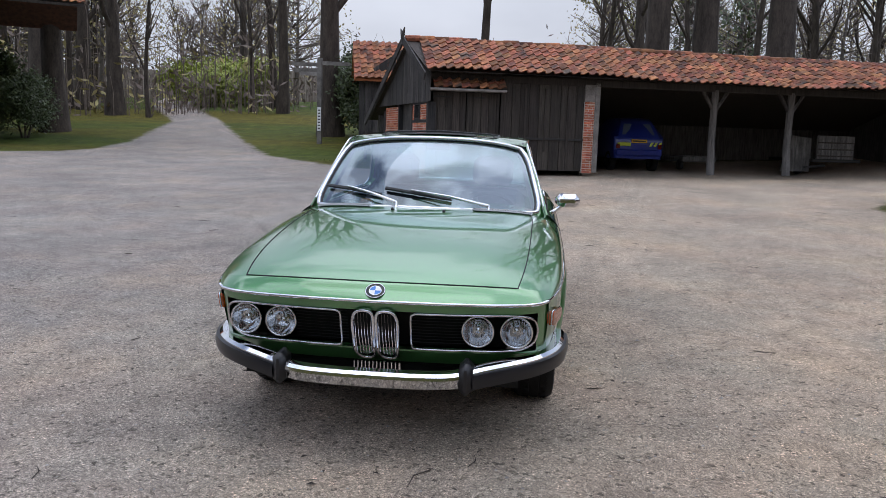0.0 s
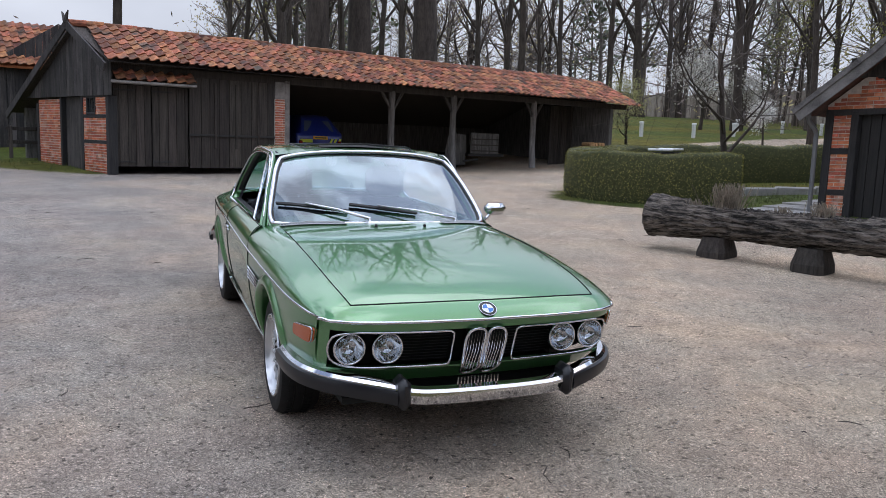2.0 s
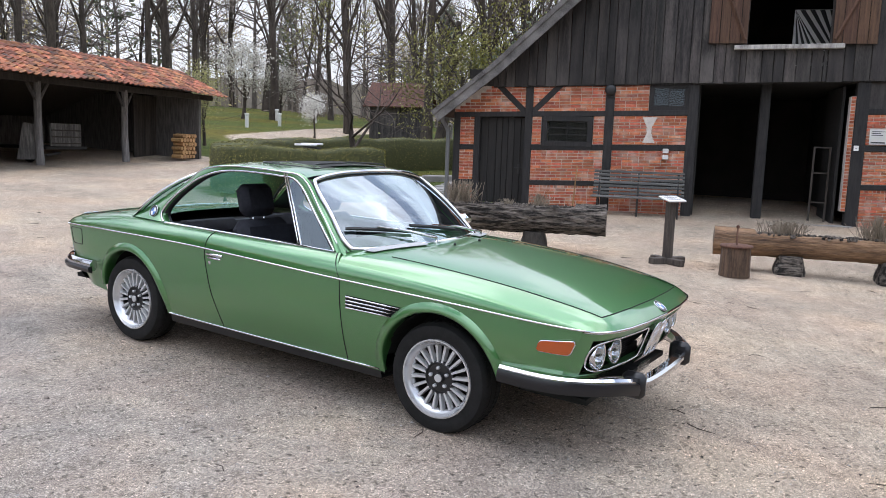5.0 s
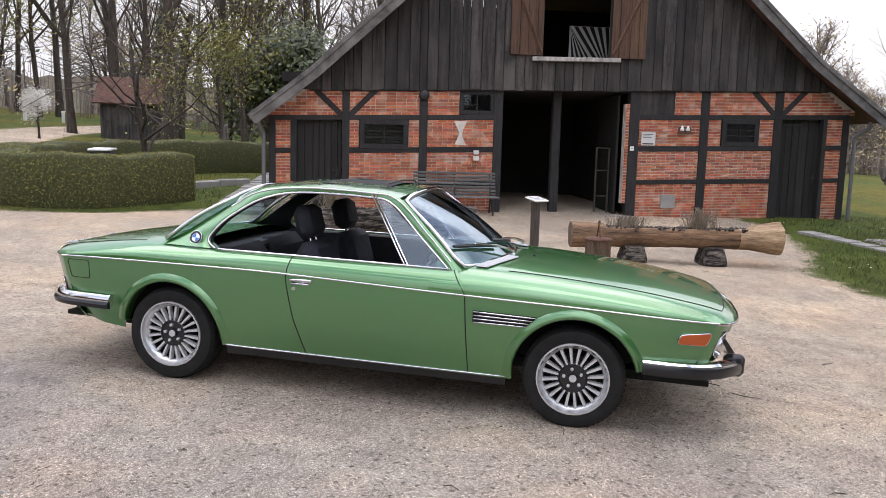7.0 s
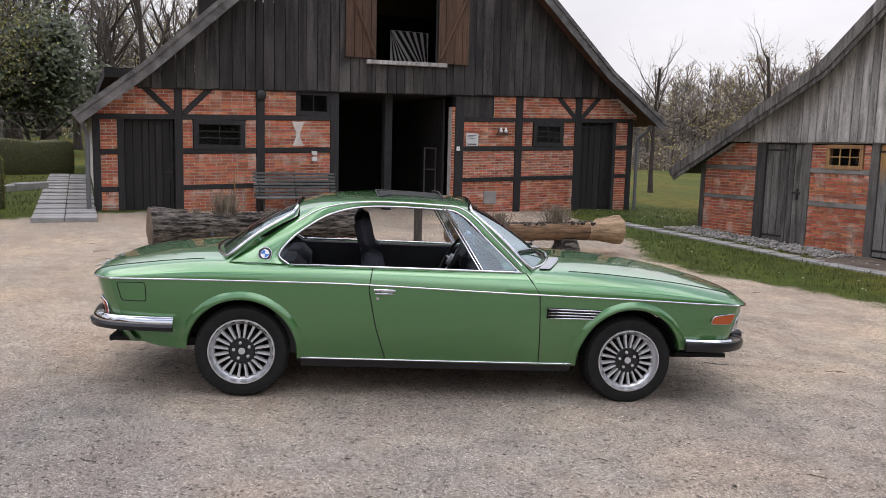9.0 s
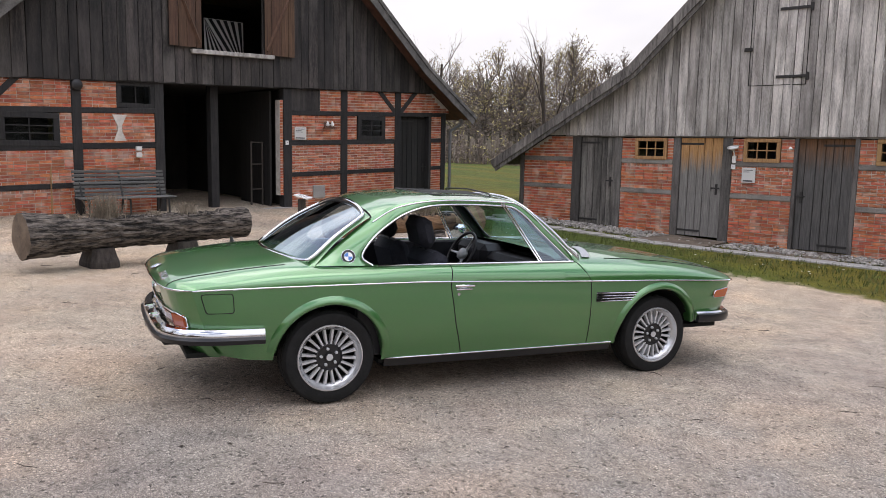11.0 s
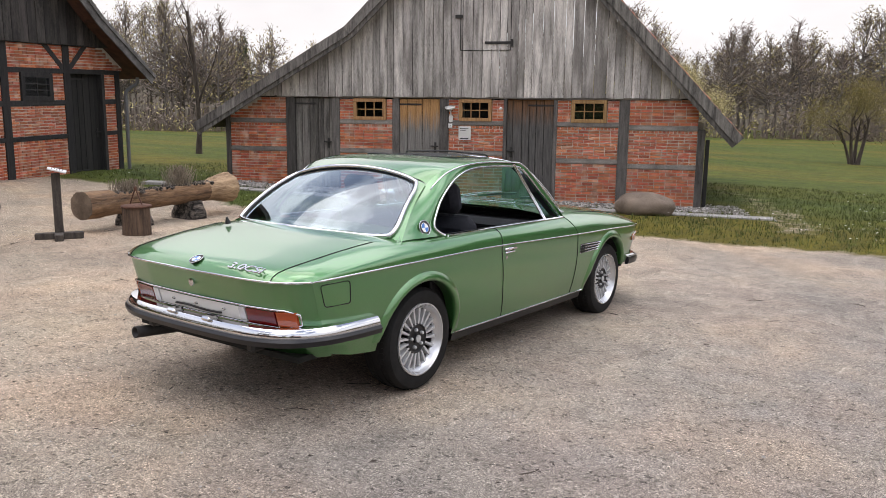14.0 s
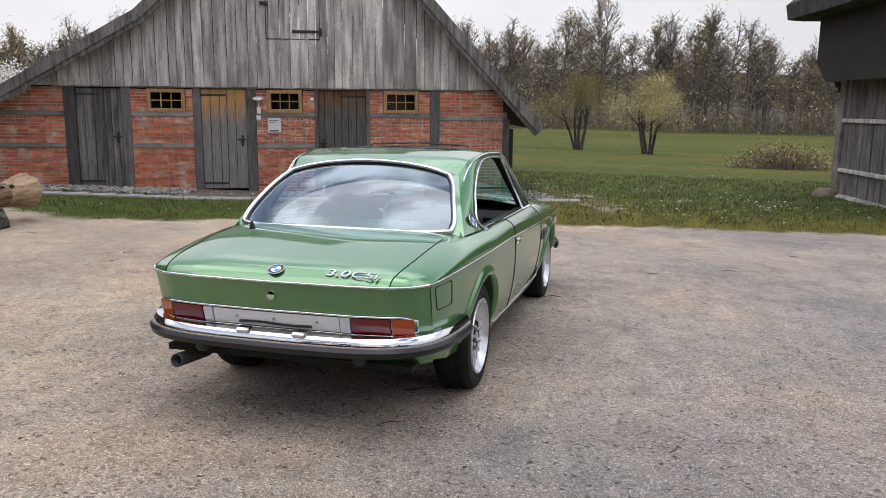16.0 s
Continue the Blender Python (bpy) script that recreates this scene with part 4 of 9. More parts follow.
    for a, b in (((-1.7, 0.2, -0.3), (-1.5, 15.5, 2.4)), ((11.4, 0.2, -0.3), (11.6, 15.5, 2.6)), ((-1.7, 15.3, -0.3), (11.6, 15.5, 3.0))):
        part("wall", Geo_box(a, b), M_MORTAR, h, "plain brick rear wall")
    # room surfaces coloured near-black, so the indoor shade is painted in
    part("inner_wall", Geo_box((3.2, 5.5, -0.2), (6.6, 5.6, 3.2)), M_INSIDE, h, "threshing floor wall, near-black for indoor shade")
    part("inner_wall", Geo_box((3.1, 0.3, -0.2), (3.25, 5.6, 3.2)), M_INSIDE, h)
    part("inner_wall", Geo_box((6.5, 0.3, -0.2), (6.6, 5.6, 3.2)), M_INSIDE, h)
    part("loft_floor", Geo_box((-1.5, 0.22, 3.0), (11.4, 9, 3.2)), M_INSIDE, h, "loft floor, near-black for indoor shade")
    part("loft_wall", Geo_box((1.0, 5, 3.2), (9, 5.1, 5.6)), M_INSIDE, h, "loft boarding, near-black for indoor shade")
    part("barn_floor", Geo_box((3.3, 0.36, -0.3), (6.45, 5.45, lv(0.07, 4.8))), M_INSIDE, h, "earth barn floor, near-black for indoor shade")
    part("threshold", Geo_box((3.3, -0.25, -0.3), (6.4, 0.35, lv(0.06, 4.8))), M_SLAB, h, "worn stone threshold")
    # rainwater pipe at the eaves corner
    g = Geo()
    g.tube(rounded([(-1.95, -0.3, 2.2), (-1.95, -0.3, 2.05), (-1.86, -0.12, 1.85), (-1.86, -0.12, 0.15)], 0.08, 4, False), 0.045, 8)
    part("downpipe", g, M_ZINC, h, "grey zinc downpipe")
    g = Geo()
    g.tube(rounded([(11.95, -0.3, 2.5), (11.95, -0.3, 2.35), (11.72, -0.1, 2.15), (11.72, -0.1, 0.1)], 0.08, 4, False), 0.045, 8)
    part("downpipe", g, M_ZINC, h, "grey zinc downpipe")
    return h


M_TILE_DARK = surface("dark_tile", (0.05, 0.025, 0.02), (0.14, 0.06, 0.04), 0.9, 6, bump=0.5)
M_BARGE = surface("verge_wood", (0.05, 0.047, 0.045), (0.21, 0.20, 0.19), 0.9, 4, (1, 1, 1), 0.5, 40)
M_LEAFWOOD = surface("brown_wood", (0.045, 0.022, 0.013), (0.13, 0.068, 0.040), 0.8, 3, (9, 9, 0.5), 0.4, 24, per_piece=0.2)
M_DOOR_BLACK = surface("black_door", (0.005, 0.005, 0.005), (0.022, 0.020, 0.018), 0.8, 3.0, (9, 9, 0.5), 0.5, 22, per_piece=0.3)
big_barn()

# ---- the small barn with the grey board gable ----
SMALL = pose(10.263, -0.863, -0.05, 0, 0, -152.2) @ Matrix.Scale(0.98, 4)


def small_rake(s):
    return lerp([(-2.6, 1.16), (-2.22, 1.38), (1.5, 3.5), (4.75, 6.6), (9.74, 1.28), (10.1, 0.9)], s)


def small_barn():
    h = thing("brick_barn", SMALL, "small red brick and timber barn with a silvery board gable", "barn")
    cut = lambda s: small_rake(s) - 0.14
    for a, b, z0, z1, alone in ((-1.5, -0.1, -0.15, 0.82, 0), (-1.5, -0.1, 0.92, 1.47, 0), (1.2, 2.44, -0.2, 0.82, 0), (1.2, 2.44, 0.92, 1.47, 0), (1.2, 1.52, 1.57, 2.02, 0), (2.3, 2.44, 1.57, 2.02, 0),
                                (3.72, 4.93, -0.25, 0.82, 0), (3.72, 4.93, 0.92, 1.47, 1), (3.72, 3.94, 1.57, 2.02, 0), (4.68, 4.93, 1.57, 2.02, 0),
                                (6.08, 7.36, -0.35, 0.70, 0), (6.08, 7.36, 0.80, 1.47, 1), (6.08, 6.36, 1.57, 2.02, 0), (7.12, 7.36, 1.57, 2.02, 0),
                                (7.57, 8.95, -0.4, 0.62, 0), (7.57, 8.95, 0.72, 1.42, 1)):
        brick_panel(h, a, b, z0, z1, bool(alone), soldier=(z1 in (1.47, 1.42)))
    brick_panel(h, -1.5, -0.1, 1.57, 2.05, cut=cut)
    brick_panel(h, 7.57, 8.95, 1.52, 2.05, cut=cut)
    for a, b, z0, z1 in ((-1.62, -1.5, -0.2, 1.6), (-0.1, 0.12, -0.2, 2.06), (1.02, 1.2, -0.2, 2.06), (2.44, 2.6, -0.2, 2.06), (3.52, 3.72, -0.2, 2.06), (4.93, 5.0, -0.2, 2.06), (6.0, 6.08, -0.3, 2.06), (7.36, 7.57, -0.4, 2.06), (8.95, 9.1, -0.45, 1.45)):
        c = (a + b) / 2
        beam(h, c, z0, c, z1, b - a, -0.02, 0.18, M_POST)
    for z, spans in ((1.52, ((-1.5, -0.1), (1.2, 2.44), (3.72, 4.93), (6.08, 7.4))), (1.47, ((7.5, 8.95),)), (0.87, ((-1.5, -0.1), (1.2, 2.44), (3.72, 4.93))), (0.75, ((6.08, 7.4),)), (0.67, ((7.5, 8.95),))):
        for a, b in spans:
            beam(h, a, z, b, z, 0.095, -0.015, 0.18, M_BEAM_GREY, "rail")
    beam(h, -0.3, 2.1, 8.6, 2.08, 0.1, -0.03, 0.18, M_BEAM_GREY)
    plank_door(h, 0.12, 1.02, 0.02, 2.03, M_DOOR_GREY, 0.03, "weathered grey plank door", 41)
    plank_door(h, 2.6, 3.52, -0.03, 2.03, M_DOOR_OAK, 0.02, "plank door, honey brown at the top and grey below", 42)
    plank_door(h, 5.0, 6.0, -0.1, 2.03, M_DOOR_DARKOAK, 0.04, "dark weathered plank door, brown at the top", 43, flip=True)
    for a, b in ((1.53, 2.29), (3.95, 4.67), (6.37, 7.11)):
        small_window(h, a, b, 1.56, 2.03, 3, 2, M_OAK, -0.03, "new oak window with six small panes", 0.022, 0.075)
    lo = lambda s: 2.07
    top = lambda s: small_rake(s) - 0.1
    planks(h, -0.95, 9.0, lo, top, M_BOARD_GREY, 0.2, -0.06, 0.026, seed=51, low_ragged=0.012)
    # hatch in the gable: two cut lines and iron hinges
    g = Geo()
    g.box((3.97, -0.068, 3.05), (5.05, -0.055, 3.062))
    g.box((3.965, -0.068, 3.05), (3.98, -0.055, 4.75))
    g.box((5.05, -0.068, 3.05), (5.062, -0.055, 4.75))
    part("hatch_gap", g, M_GAP, h, "dark joint round a board hatch")
    for z, a, b in ((3.18, 4.5, 5.08), (4.45, 4.5, 5.08)):
        g = Geo()
        g.cbox((a, -0.085, z), (b, -0.07, z + 0.055), 0.004)
        g.cbox((b - 0.03, -0.088, z - 0.05), (b + 0.03, -0.07, z + 0.1), 0.004)
        part("strap_hinge", g, M_IRON, h, "black iron strap hinge")
    g = Geo()
    g.cbox((3.86, -0.1, 3.72), (4.02, -0.07, 3.79), 0.005)
    part("hatch_bolt", g, M_IRON, h, "small iron bolt")
    pts = [(-2.22, 1.38), (1.5, 3.5), (4.75, 6.6), (9.74, 1.28)]
    skew = lambda s: s + 1.1 * (s > 4)
    for (a, za), (b, zb) in zip(pts, pts[1:]):
        right = a > 4
        roof = slab(h, [(a, -0.35, za), (b, -0.35, zb), (skew(b), 12, zb), (skew(a), 12, za)], 0.06, M_BOARD_SHED, "roof", "red tiled roof slope")
        n = Vector((-(zb - za), 0, b - a)).normalized()
        n = -n if n.z < 0 else n
        d = Vector((b - a, 0, zb - za)).normalized()
        for yy, drop, w in ((-0.40, -0.06, 0.2), (-0.37, 0.12, 0.11)):
            g = Geo()
            p0, p1 = Vector((a, 0, za)) - d * 0.02, Vector((b, 0, zb)) + d * 0.02
            q = [p0 - n * drop, p1 - n * drop, p1 - n * (drop + w), p0 - n * (drop + w)]
            g.add([(p.x, yy, p.z) for p in q] + [(p.x, yy + 0.03, p.z) for p in q], [(3, 2, 1, 0), (4, 5, 6, 7), (0, 1, 5, 4), (1, 2, 6, 5), (2, 3, 7, 6), (3, 0, 4, 7)])
            part("verge_board", g, M_DOOR_GREY, h, "grey weathered verge board")
        if right:
            ln = math.hypot(b - a, zb - za)
            tile_roof(roof, (b, -0.33, zb), (0.0887, 0.996, 0), (-d.x, 0, -d.z), int(12.3 / 0.24), int(ln / 0.33), 0.24, 0.33, lambda i, j: i < 6, 61)
    g = Geo()
    g.lathe([(0.09, 0), (0.09, 0.75), (0.14, 0.78), (0.14, 0.84), (0.05, 0.95)], 12, Matrix.Translation((6.9, 4.5, 4.2)), cap=True)
    part("flue", g, M_BLACK, h, "black flue pipe on the roof")
    for a, b in (((-1.6, 0.2, -0.5), (-1.45, 11.5, 1.5)), ((8.95, 0.2, -0.6), (9.08, 11.5, 1.6)), ((-1.6, 11.3, -0.5), (9.08, 11.5, 2.2))):
        part("wall", Geo_box(a, b), M_MORTAR, h, "plain brick rear wall")
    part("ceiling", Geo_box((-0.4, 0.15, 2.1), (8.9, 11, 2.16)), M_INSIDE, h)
    lean = Geo()
    lean.cbox((9.12, 0.05, -0.5), (9.2, 0.12, 1.25), 0.01)
    part("board", lean, M_BLACK, h, "dark board leaning at the corner")
    return h


M_POST = surface("dark_oak_post", (0.035, 0.032, 0.030), (0.15, 0.14, 0.13), 0.9, 4.0, (5, 5, 0.6), 0.6, 30, per_piece=0.45)
M_DOOR_OAK = weathered_oak("honey_door", (0.24, 0.115, 0.04), (0.58, 0.33, 0.14), (0.10, 0.095, 0.088), (0.27, 0.26, 0.245), 1.35, 1.75)
M_DOOR_DARKOAK = weathered_oak("dark_door", (0.07, 0.032, 0.014), (0.22, 0.105, 0.045), (0.035, 0.034, 0.033), (0.13, 0.125, 0.12), 1.45, 2.0)
small_barn()

# ---- the long open cart shed with the pantile roof ----
SKEW = Matrix(((1, -0.178, 0, 0), (0, 1, 0, 0), (0, 0, 1, 0), (0, 0, 0, 1)))
SHED = pose(-3.47, 20.216, 0.1, 0, 0, 19.586) @ Matrix.Scale(0.971, 4)


def shed_ridge(s):
    return 3.93 - 0.012 * s + 0.03 * math.sin(s * 0.7)


def cart_shed():
    h = thing("cart_shed", SHED, "long dark-boarded cart shed with a mossy red pantile roof", "shed")

    def sp(name, g, mat, label="", parent=h, **k):
        g.v = [tuple(SKEW @ Vector(p)) for p in g.v]
        return part(name, g, mat, parent, label, **k)

    # roof: front slope with tiles, rear slope, verge boards
    ridge_y = 1.7
    eave = lambda s: 2.98 + 0.02 * math.sin(s * 0.5)
    g = Geo()
    g.add([(-0.15, -0.45, 2.9), (18.1, -0.45, 2.88), (18.1, ridge_y, 3.66), (-0.15, ridge_y, 3.86)], [(0, 1, 2, 3)])
    g.add([(-0.15, ridge_y, 3.86), (18.1, ridge_y, 3.66), (18.1, 6.3, 1.75), (-0.15, 6.3, 1.75)], [(0, 1, 2, 3)])
    roof = sp("roof", g, M_BOARD_SHED, "mossy red pantile roof")
    up = Vector((-0.178 * (ridge_y + 0.45), ridge_y + 0.45, 0.95))
    ln = up.length
    ax = Vector((1, 0, -0.006))
    o = SKEW @ Vector((-0.2, -0.5, 2.93))
    tile_roof(roof, o, ax, up - ax * up.dot(ax), 78, 7, 0.235, ln / 7, lambda i, j: 14 <= i < 57 and j < 7, 71, lambda x: 0.035 * math.sin(x * 0.55) + 0.02 * math.sin(x * 1.7))
    ridge = Geo()
    rng = random.Random(3)
    for i in range(46):
        a = -0.2 + i * 0.4
        z = 3.93 - 0.011 * a + rng.uniform(-0.015, 0.015)
        ridge.tube([SKEW @ Vector((a, ridge_y, z)), SKEW @ Vector((a + 0.42, ridge_y, z + 0.012))], 0.09, 8)
    tagged(part("ridge_tiles", ridge, M_TILE_JOINED, roof), kind="stuff")
    # gable end: board triangle, brick panels, dark door and barred window
    out = lambda y: 3.86 - (1.7 - y) * 0.44 if y < 1.7 else 3.86 - (y - 1.7) * 0.47
    end = thing("gable_end", pose(0, 0, 0, 0, 0, 0), "", "")
    end.parent = h
    end.matrix_basis = Matrix(((-0.178 / 1.0157, 0.985, 0, 0), (1 / 1.0157, 0.175, 0, 0), (0, 0, 1, 0), (0, 0, 0, 1)))
    tagged(end, "board and brick gable end with a dark door")
    planks(end, -0.3, 6.0, lambda s: 2.15, lambda s: out(s) - 0.05, M_BOARD_DARK, 0.22, -0.06, 0.03, seed=81)
    for a, b, z0, z1 in ((0.12, 1.5, 0.2, 1.0), (0.12, 1.5, 1.08, 1.62), (0.12, 0.75, 1.7, 2.15), (1.28, 1.5, 1.7, 2.15), (3.0, 4.6, 0.3, 2.1)):
        brick_panel(end, a, b, z0, z1)
    for a, b, z0, z1 in ((-0.02, 0.12, 0.2, 2.15), (1.5, 1.62, 0.2, 2.15), (2.9, 3.02, 0.2, 2.15), (4.6, 4.75, 0.2, 2.0)):
        c = (a + b) / 2
        beam(end, c, z0, c, z1, b - a, -0.02, 0.2)
    for z in (1.04, 1.66, 2.15):
        beam(end, 0.1, z, 1.6, z, 0.08, -0.015, 0.2)
    small_window(end, 0.75, 1.28, 1.7, 2.14, 3, 1, M_TIMBER, -0.02, "barred window", 0.03, 0.05)
    part("dark_door", Geo_box((1.62, 0.1, 0.25), (2.9, 0.15, 2.15)), M_BOARD_DARK, end, "dark board panel filling the doorway")
    g = Geo()
    for y0, z0, y1, z1 in ((-0.55, 2.85, 1.7, 4.0), (1.7, 4.0, 6.4, 1.75)):
        d = Vector((0, y1 - y0, z1 - z0)).normalized()
        n = Vector((0, -d.z, d.y))
        q = [Vector((-0.28, y0, z0)), Vector((-0.28, y1, z1))]
        q = q + [q[1] - n * 0.2, q[0] - n * 0.2]
        g.add(q + [p + Vector((0.04, 0, 0)) for p in q], [(3, 2, 1, 0), (4, 5, 6, 7), (0, 1, 5, 4), (1, 2, 6, 5), (2, 3, 7, 6), (3, 0, 4, 7)])
    sp("verge_board", g, M_BOARD_DARK, "dark verge boards")
    g = Geo()
    for sg in (-1, 1):
        g.tube([(-0.27, 1.7 + sg * 0.02, 3.95), (-0.27, 1.7 + sg * 0.12, 4.12), (-0.27, 1.7 + sg * 0.2, 4.2)], [0.05, 0.035, 0.015], 5)
    sp("gable_finial", g, M_BOARD_DARK, "crossed wooden finial")
    # front: cart doors, boards, brick pier, posts with braces
    front = lambda s: 0.40 + 0.017 * s
    for a, b, sd in ((0.12, 1.0, 91), (1.02, 1.9, 92)):
        plank_door(h, a, b, 0.47, 2.42, M_BOARD_SHED, 0.05, "dark plank cart door", sd, hinges=True, latch=False)
    g = Geo()
    g.cbox((0.0, -0.35, 2.44), (2.0, 0.12, 2.5), 0.01)
    part("lintel_board", g, M_BEAM_GREY, h, "weathered ledge above the cart doors")
    lint = part("lintel_slope", Geo_box((0.1, 0.05, 2.48), (1.95, 0.12, 2.95)), M_BOARD_SHED, h, "small tiled apron above the cart doors")
    ap = Vector((0, 0.42, 0.26))
    tile_roof(lint, (0.1, -0.33, 2.5), (1, 0, 0), ap, 8, 2, 0.235, 0.24, lambda i, j: True, 72)
    planks(h, 1.92, 4.2, lambda s: 0.45, lambda s: 2.75, M_BOARD_SHED, 0.24, 0.02, 0.03, seed=93)
    for x in (2.55, 3.1, 3.72):
        g = Geo()
        g.cbox((x, -0.03, 0.95), (x + 0.06, 0.0, 2.6), 0.006)
        part("batten", g, M_BOARD_SHED, h, "upright batten")
    for z in (1.25,):
        g = Geo()
        g.cbox((1.9, -0.02, z), (4.2, 0.01, z + 0.06), 0.006)
        part("iron_strap", g, M_IRON, h)
    pier = brick_panel(h, 4.2, 4.48, 0.4, 2.3, True, y=-0.02)
    beam(h, 4.34, 2.3, 4.34, 2.75, 0.28, -0.02, 0.2, M_BEAM_GREY)
    beam(h, 4.56, 0.42, 4.56, 2.8, 0.14, 0.0, 0.18, M_BEAM_GREY)
    for s, sgn in ((7.92, (-1, 1)), (10.17, (-1, 1)), (13.52, (-1, 1))):
        g = Geo()
        g.tube([(s + 0.03, 0.08, front(s) - 0.1), (s - 0.02, 0.08, 1.3), (s, 0.08, 2.75)], [0.115, 0.1, 0.1], 8)
        part("post", g, M_POST, h, "crooked weathered wooden post", smooth=True)
        for q in sgn:
            g = Geo()
            g.tube([(s, 0.08, 2.15), (s + q * 0.35, 0.08, 2.7)], 0.05, 5)
            part("brace", g, M_BOARD_SHED, h)
    beam(h, 0.0, 2.8, 18.0, 2.78, 0.18, 0.0, 0.18, M_BOARD_SHED, "wall_plate")
    planks(h, 15.7, 17.3, lambda s: 0.5, lambda s: 2.75, M_BOARD_SHED, 0.22, 1.6, 0.03, seed=94)
    # right end, rear wall, partition, floor
    for a, b, nm in (((17.15, 0.0, 0.3), (17.3, 6.0, 2.8), "end_wall"), ((0.1, 5.9, 0.2), (17.3, 6.05, 1.9), "rear_wall"), ((4.3, 0.3, 0.3), (4.4, 6.0, 2.7), "partition")):
        sp(nm, Geo_box(a, b), M_POST, "dark boarded wall")
    g = Geo()
    g.add([(17.2, -0.1, 2.7), (17.2, ridge_y, 3.6), (17.2, 6.1, 1.8), (17.3, -0.1, 2.7), (17.3, ridge_y, 3.6), (17.3, 6.1, 1.8)], [(0, 1, 2), (5, 4, 3)])
    sp("end_gable", g, M_BOARD_SHED)
    return h


cart_shed()


# ---- the green coupe: x forward, y to its left, z up, metres from the middle of its footprint ----
ZB = [(-2.3, 0.748), (-2.0, 0.768), (-1.57, 0.780), (-0.8, 0.790), (-0.44, 0.786), (0.49, 0.762), (1.39, 0.742), (2.05, 0.714), (2.3, 0.70)]
WB = [(-2.22, 0.70), (-2.16, 0.735), (-1.95, 0.775), (-1.5, 0.808), (-1.0, 0.826), (0.0, 0.836), (1.0, 0.832), (1.5, 0.818), (1.8, 0.797), (2.0, 0.765), (2.1, 0.735), (2.16, 0.70)]
NOSE = [(0.0, 2.272), (0.3, 2.262), (0.5, 2.24), (0.62, 2.21), (0.70, 2.16), (0.735, 2.10)]
TAIL = [(0.0, -2.335), (0.4, -2.325), (0.58, -2.297), (0.68, -2.245), (0.735, -2.16)]
ZC = [(-2.335, 0.745), (-2.322, 0.778), (-2.29, 0.806), (-2.2, 0.834), (-2.05, 0.862), (-1.88, 0.89), (-1.6, 0.922), (-1.2, 0.935), (0.3, 0.94), (0.8, 0.936), (1.1, 0.925), (1.45, 0.897), (1.75, 0.862), (2.0, 0.818), (2.12, 0.79), (2.2, 0.764), (2.245, 0.735), (2.272, 0.702)]
HUBS = (1.3125, -1.3125)


def belt_z(u):
    return spline(ZB, u)


def belt_w(u):
    return spline(WB, u)


def flank(u, z, sg):
    """A point of the side below the belt line."""
    zb = belt_z(u)
    r = max(0.0, (zb - z) / (zb - 0.27))
    v = belt_w(u) - 0.006 * r - 0.062 * r**2.1 + 0.008 * math.sin(math.pi * min(r, 1))
    f = max(0.0, min(1.0, (u - 1.75) / 0.35))
    b = max(0.0, min(1.0, (-1.85 - u) / 0.3))
    uu = u - 0.30 * f * (zb - z) + 0.29 * b * (zb - z)
    v -= 0.25 * b * max(0.0, 0.47 - z)
    return Vector((uu, sg * v, z))


def door_warp(u, z):
    """Lets the columns of the side follow the raked edges of the door."""
    rear = lerp([(0.27, 0.13), (0.5, 0.055), (0.76, 0.0), (0.89, 0.022)], z)
    fore = lerp([(0.27, 0.035), (0.76, 0.0), (0.89, -0.09)], z)
    return u + rear * max(0, 1 - abs(u + 0.5) / 0.3) + fore * max(0, 1 - abs(u - 0.645) / 0.2)


def low_edge(u):
    return lerp([(-2.3, 0.35), (-2.05, 0.34), (-1.7, 0.305), (-1.0, 0.262), (0.95, 0.255), (1.66, 0.385), (1.9, 0.42), (2.2, 0.44)], u)


def deck(u, t):
    """A point of bonnet, boot or wing above the belt line; t runs from -1 to 1 across."""
    zb, zc = belt_z(u), max(spline(ZC, u), belt_z(u) - 0.01)
    return zb + (zc - zb) * max(0.0, 1 - abs(t) ** 3.2) ** (1 / 2.7)


def deck_point(s, t, u0, fore):
    end = 2.1 if fore else -2.16
    w = belt_w(u0 + s * (end - u0))
    v = t * w
    lim = lerp(NOSE if fore else TAIL, abs(v))
    u = u0 + s * (lim - u0)
    base = u0 + s * (end - u0)
    zu = u0 + s * ((2.272 if fore else -2.335) - u0)
    zb = belt_z(base)
    zc = max(spline(ZC, zu), zb - 0.005)
    return Vector((u, v, zb + (zc - zb) * max(0.0, 1 - abs(t) ** 3.2) ** (1 / 2.7)))


def nose_point(v, z):
    """The shark nose below its lip."""
    return Vector((lerp(NOSE, abs(v)) - 0.02 - 0.32 * (0.69 - z) - 0.9 * max(0.0, 0.465 - z), v, z))


def tail_point(v, z):
    return Vector((lerp(TAIL, abs(v)) + 0.012 + 0.30 * (0.735 - z) + 0.3 * max(0.0, 0.45 - z), v * (1 - 0.3 * max(0.0, 0.47 - z)), z))


def smooth_line(keys, n):
    """Catmull-Rom line through 3D keys."""
    keys = [Vector(k) for k in keys]
    out = []
    for i in range(len(keys) - 1):
        p0, p1, p2, p3 = keys[max(i - 1, 0)], keys[i], keys[i + 1], keys[min(i + 2, len(keys) - 1)]
        for j in range(n):
            t = j / n
            out.append(0.5 * ((2 * p1) + (p2 - p0) * t + (2 * p0 - 5 * p1 + 4 * p2 - p3) * t * t + (3 * p1 - p0 - 3 * p2 + p3) * t**3))
    out.append(keys[-1])
    return out


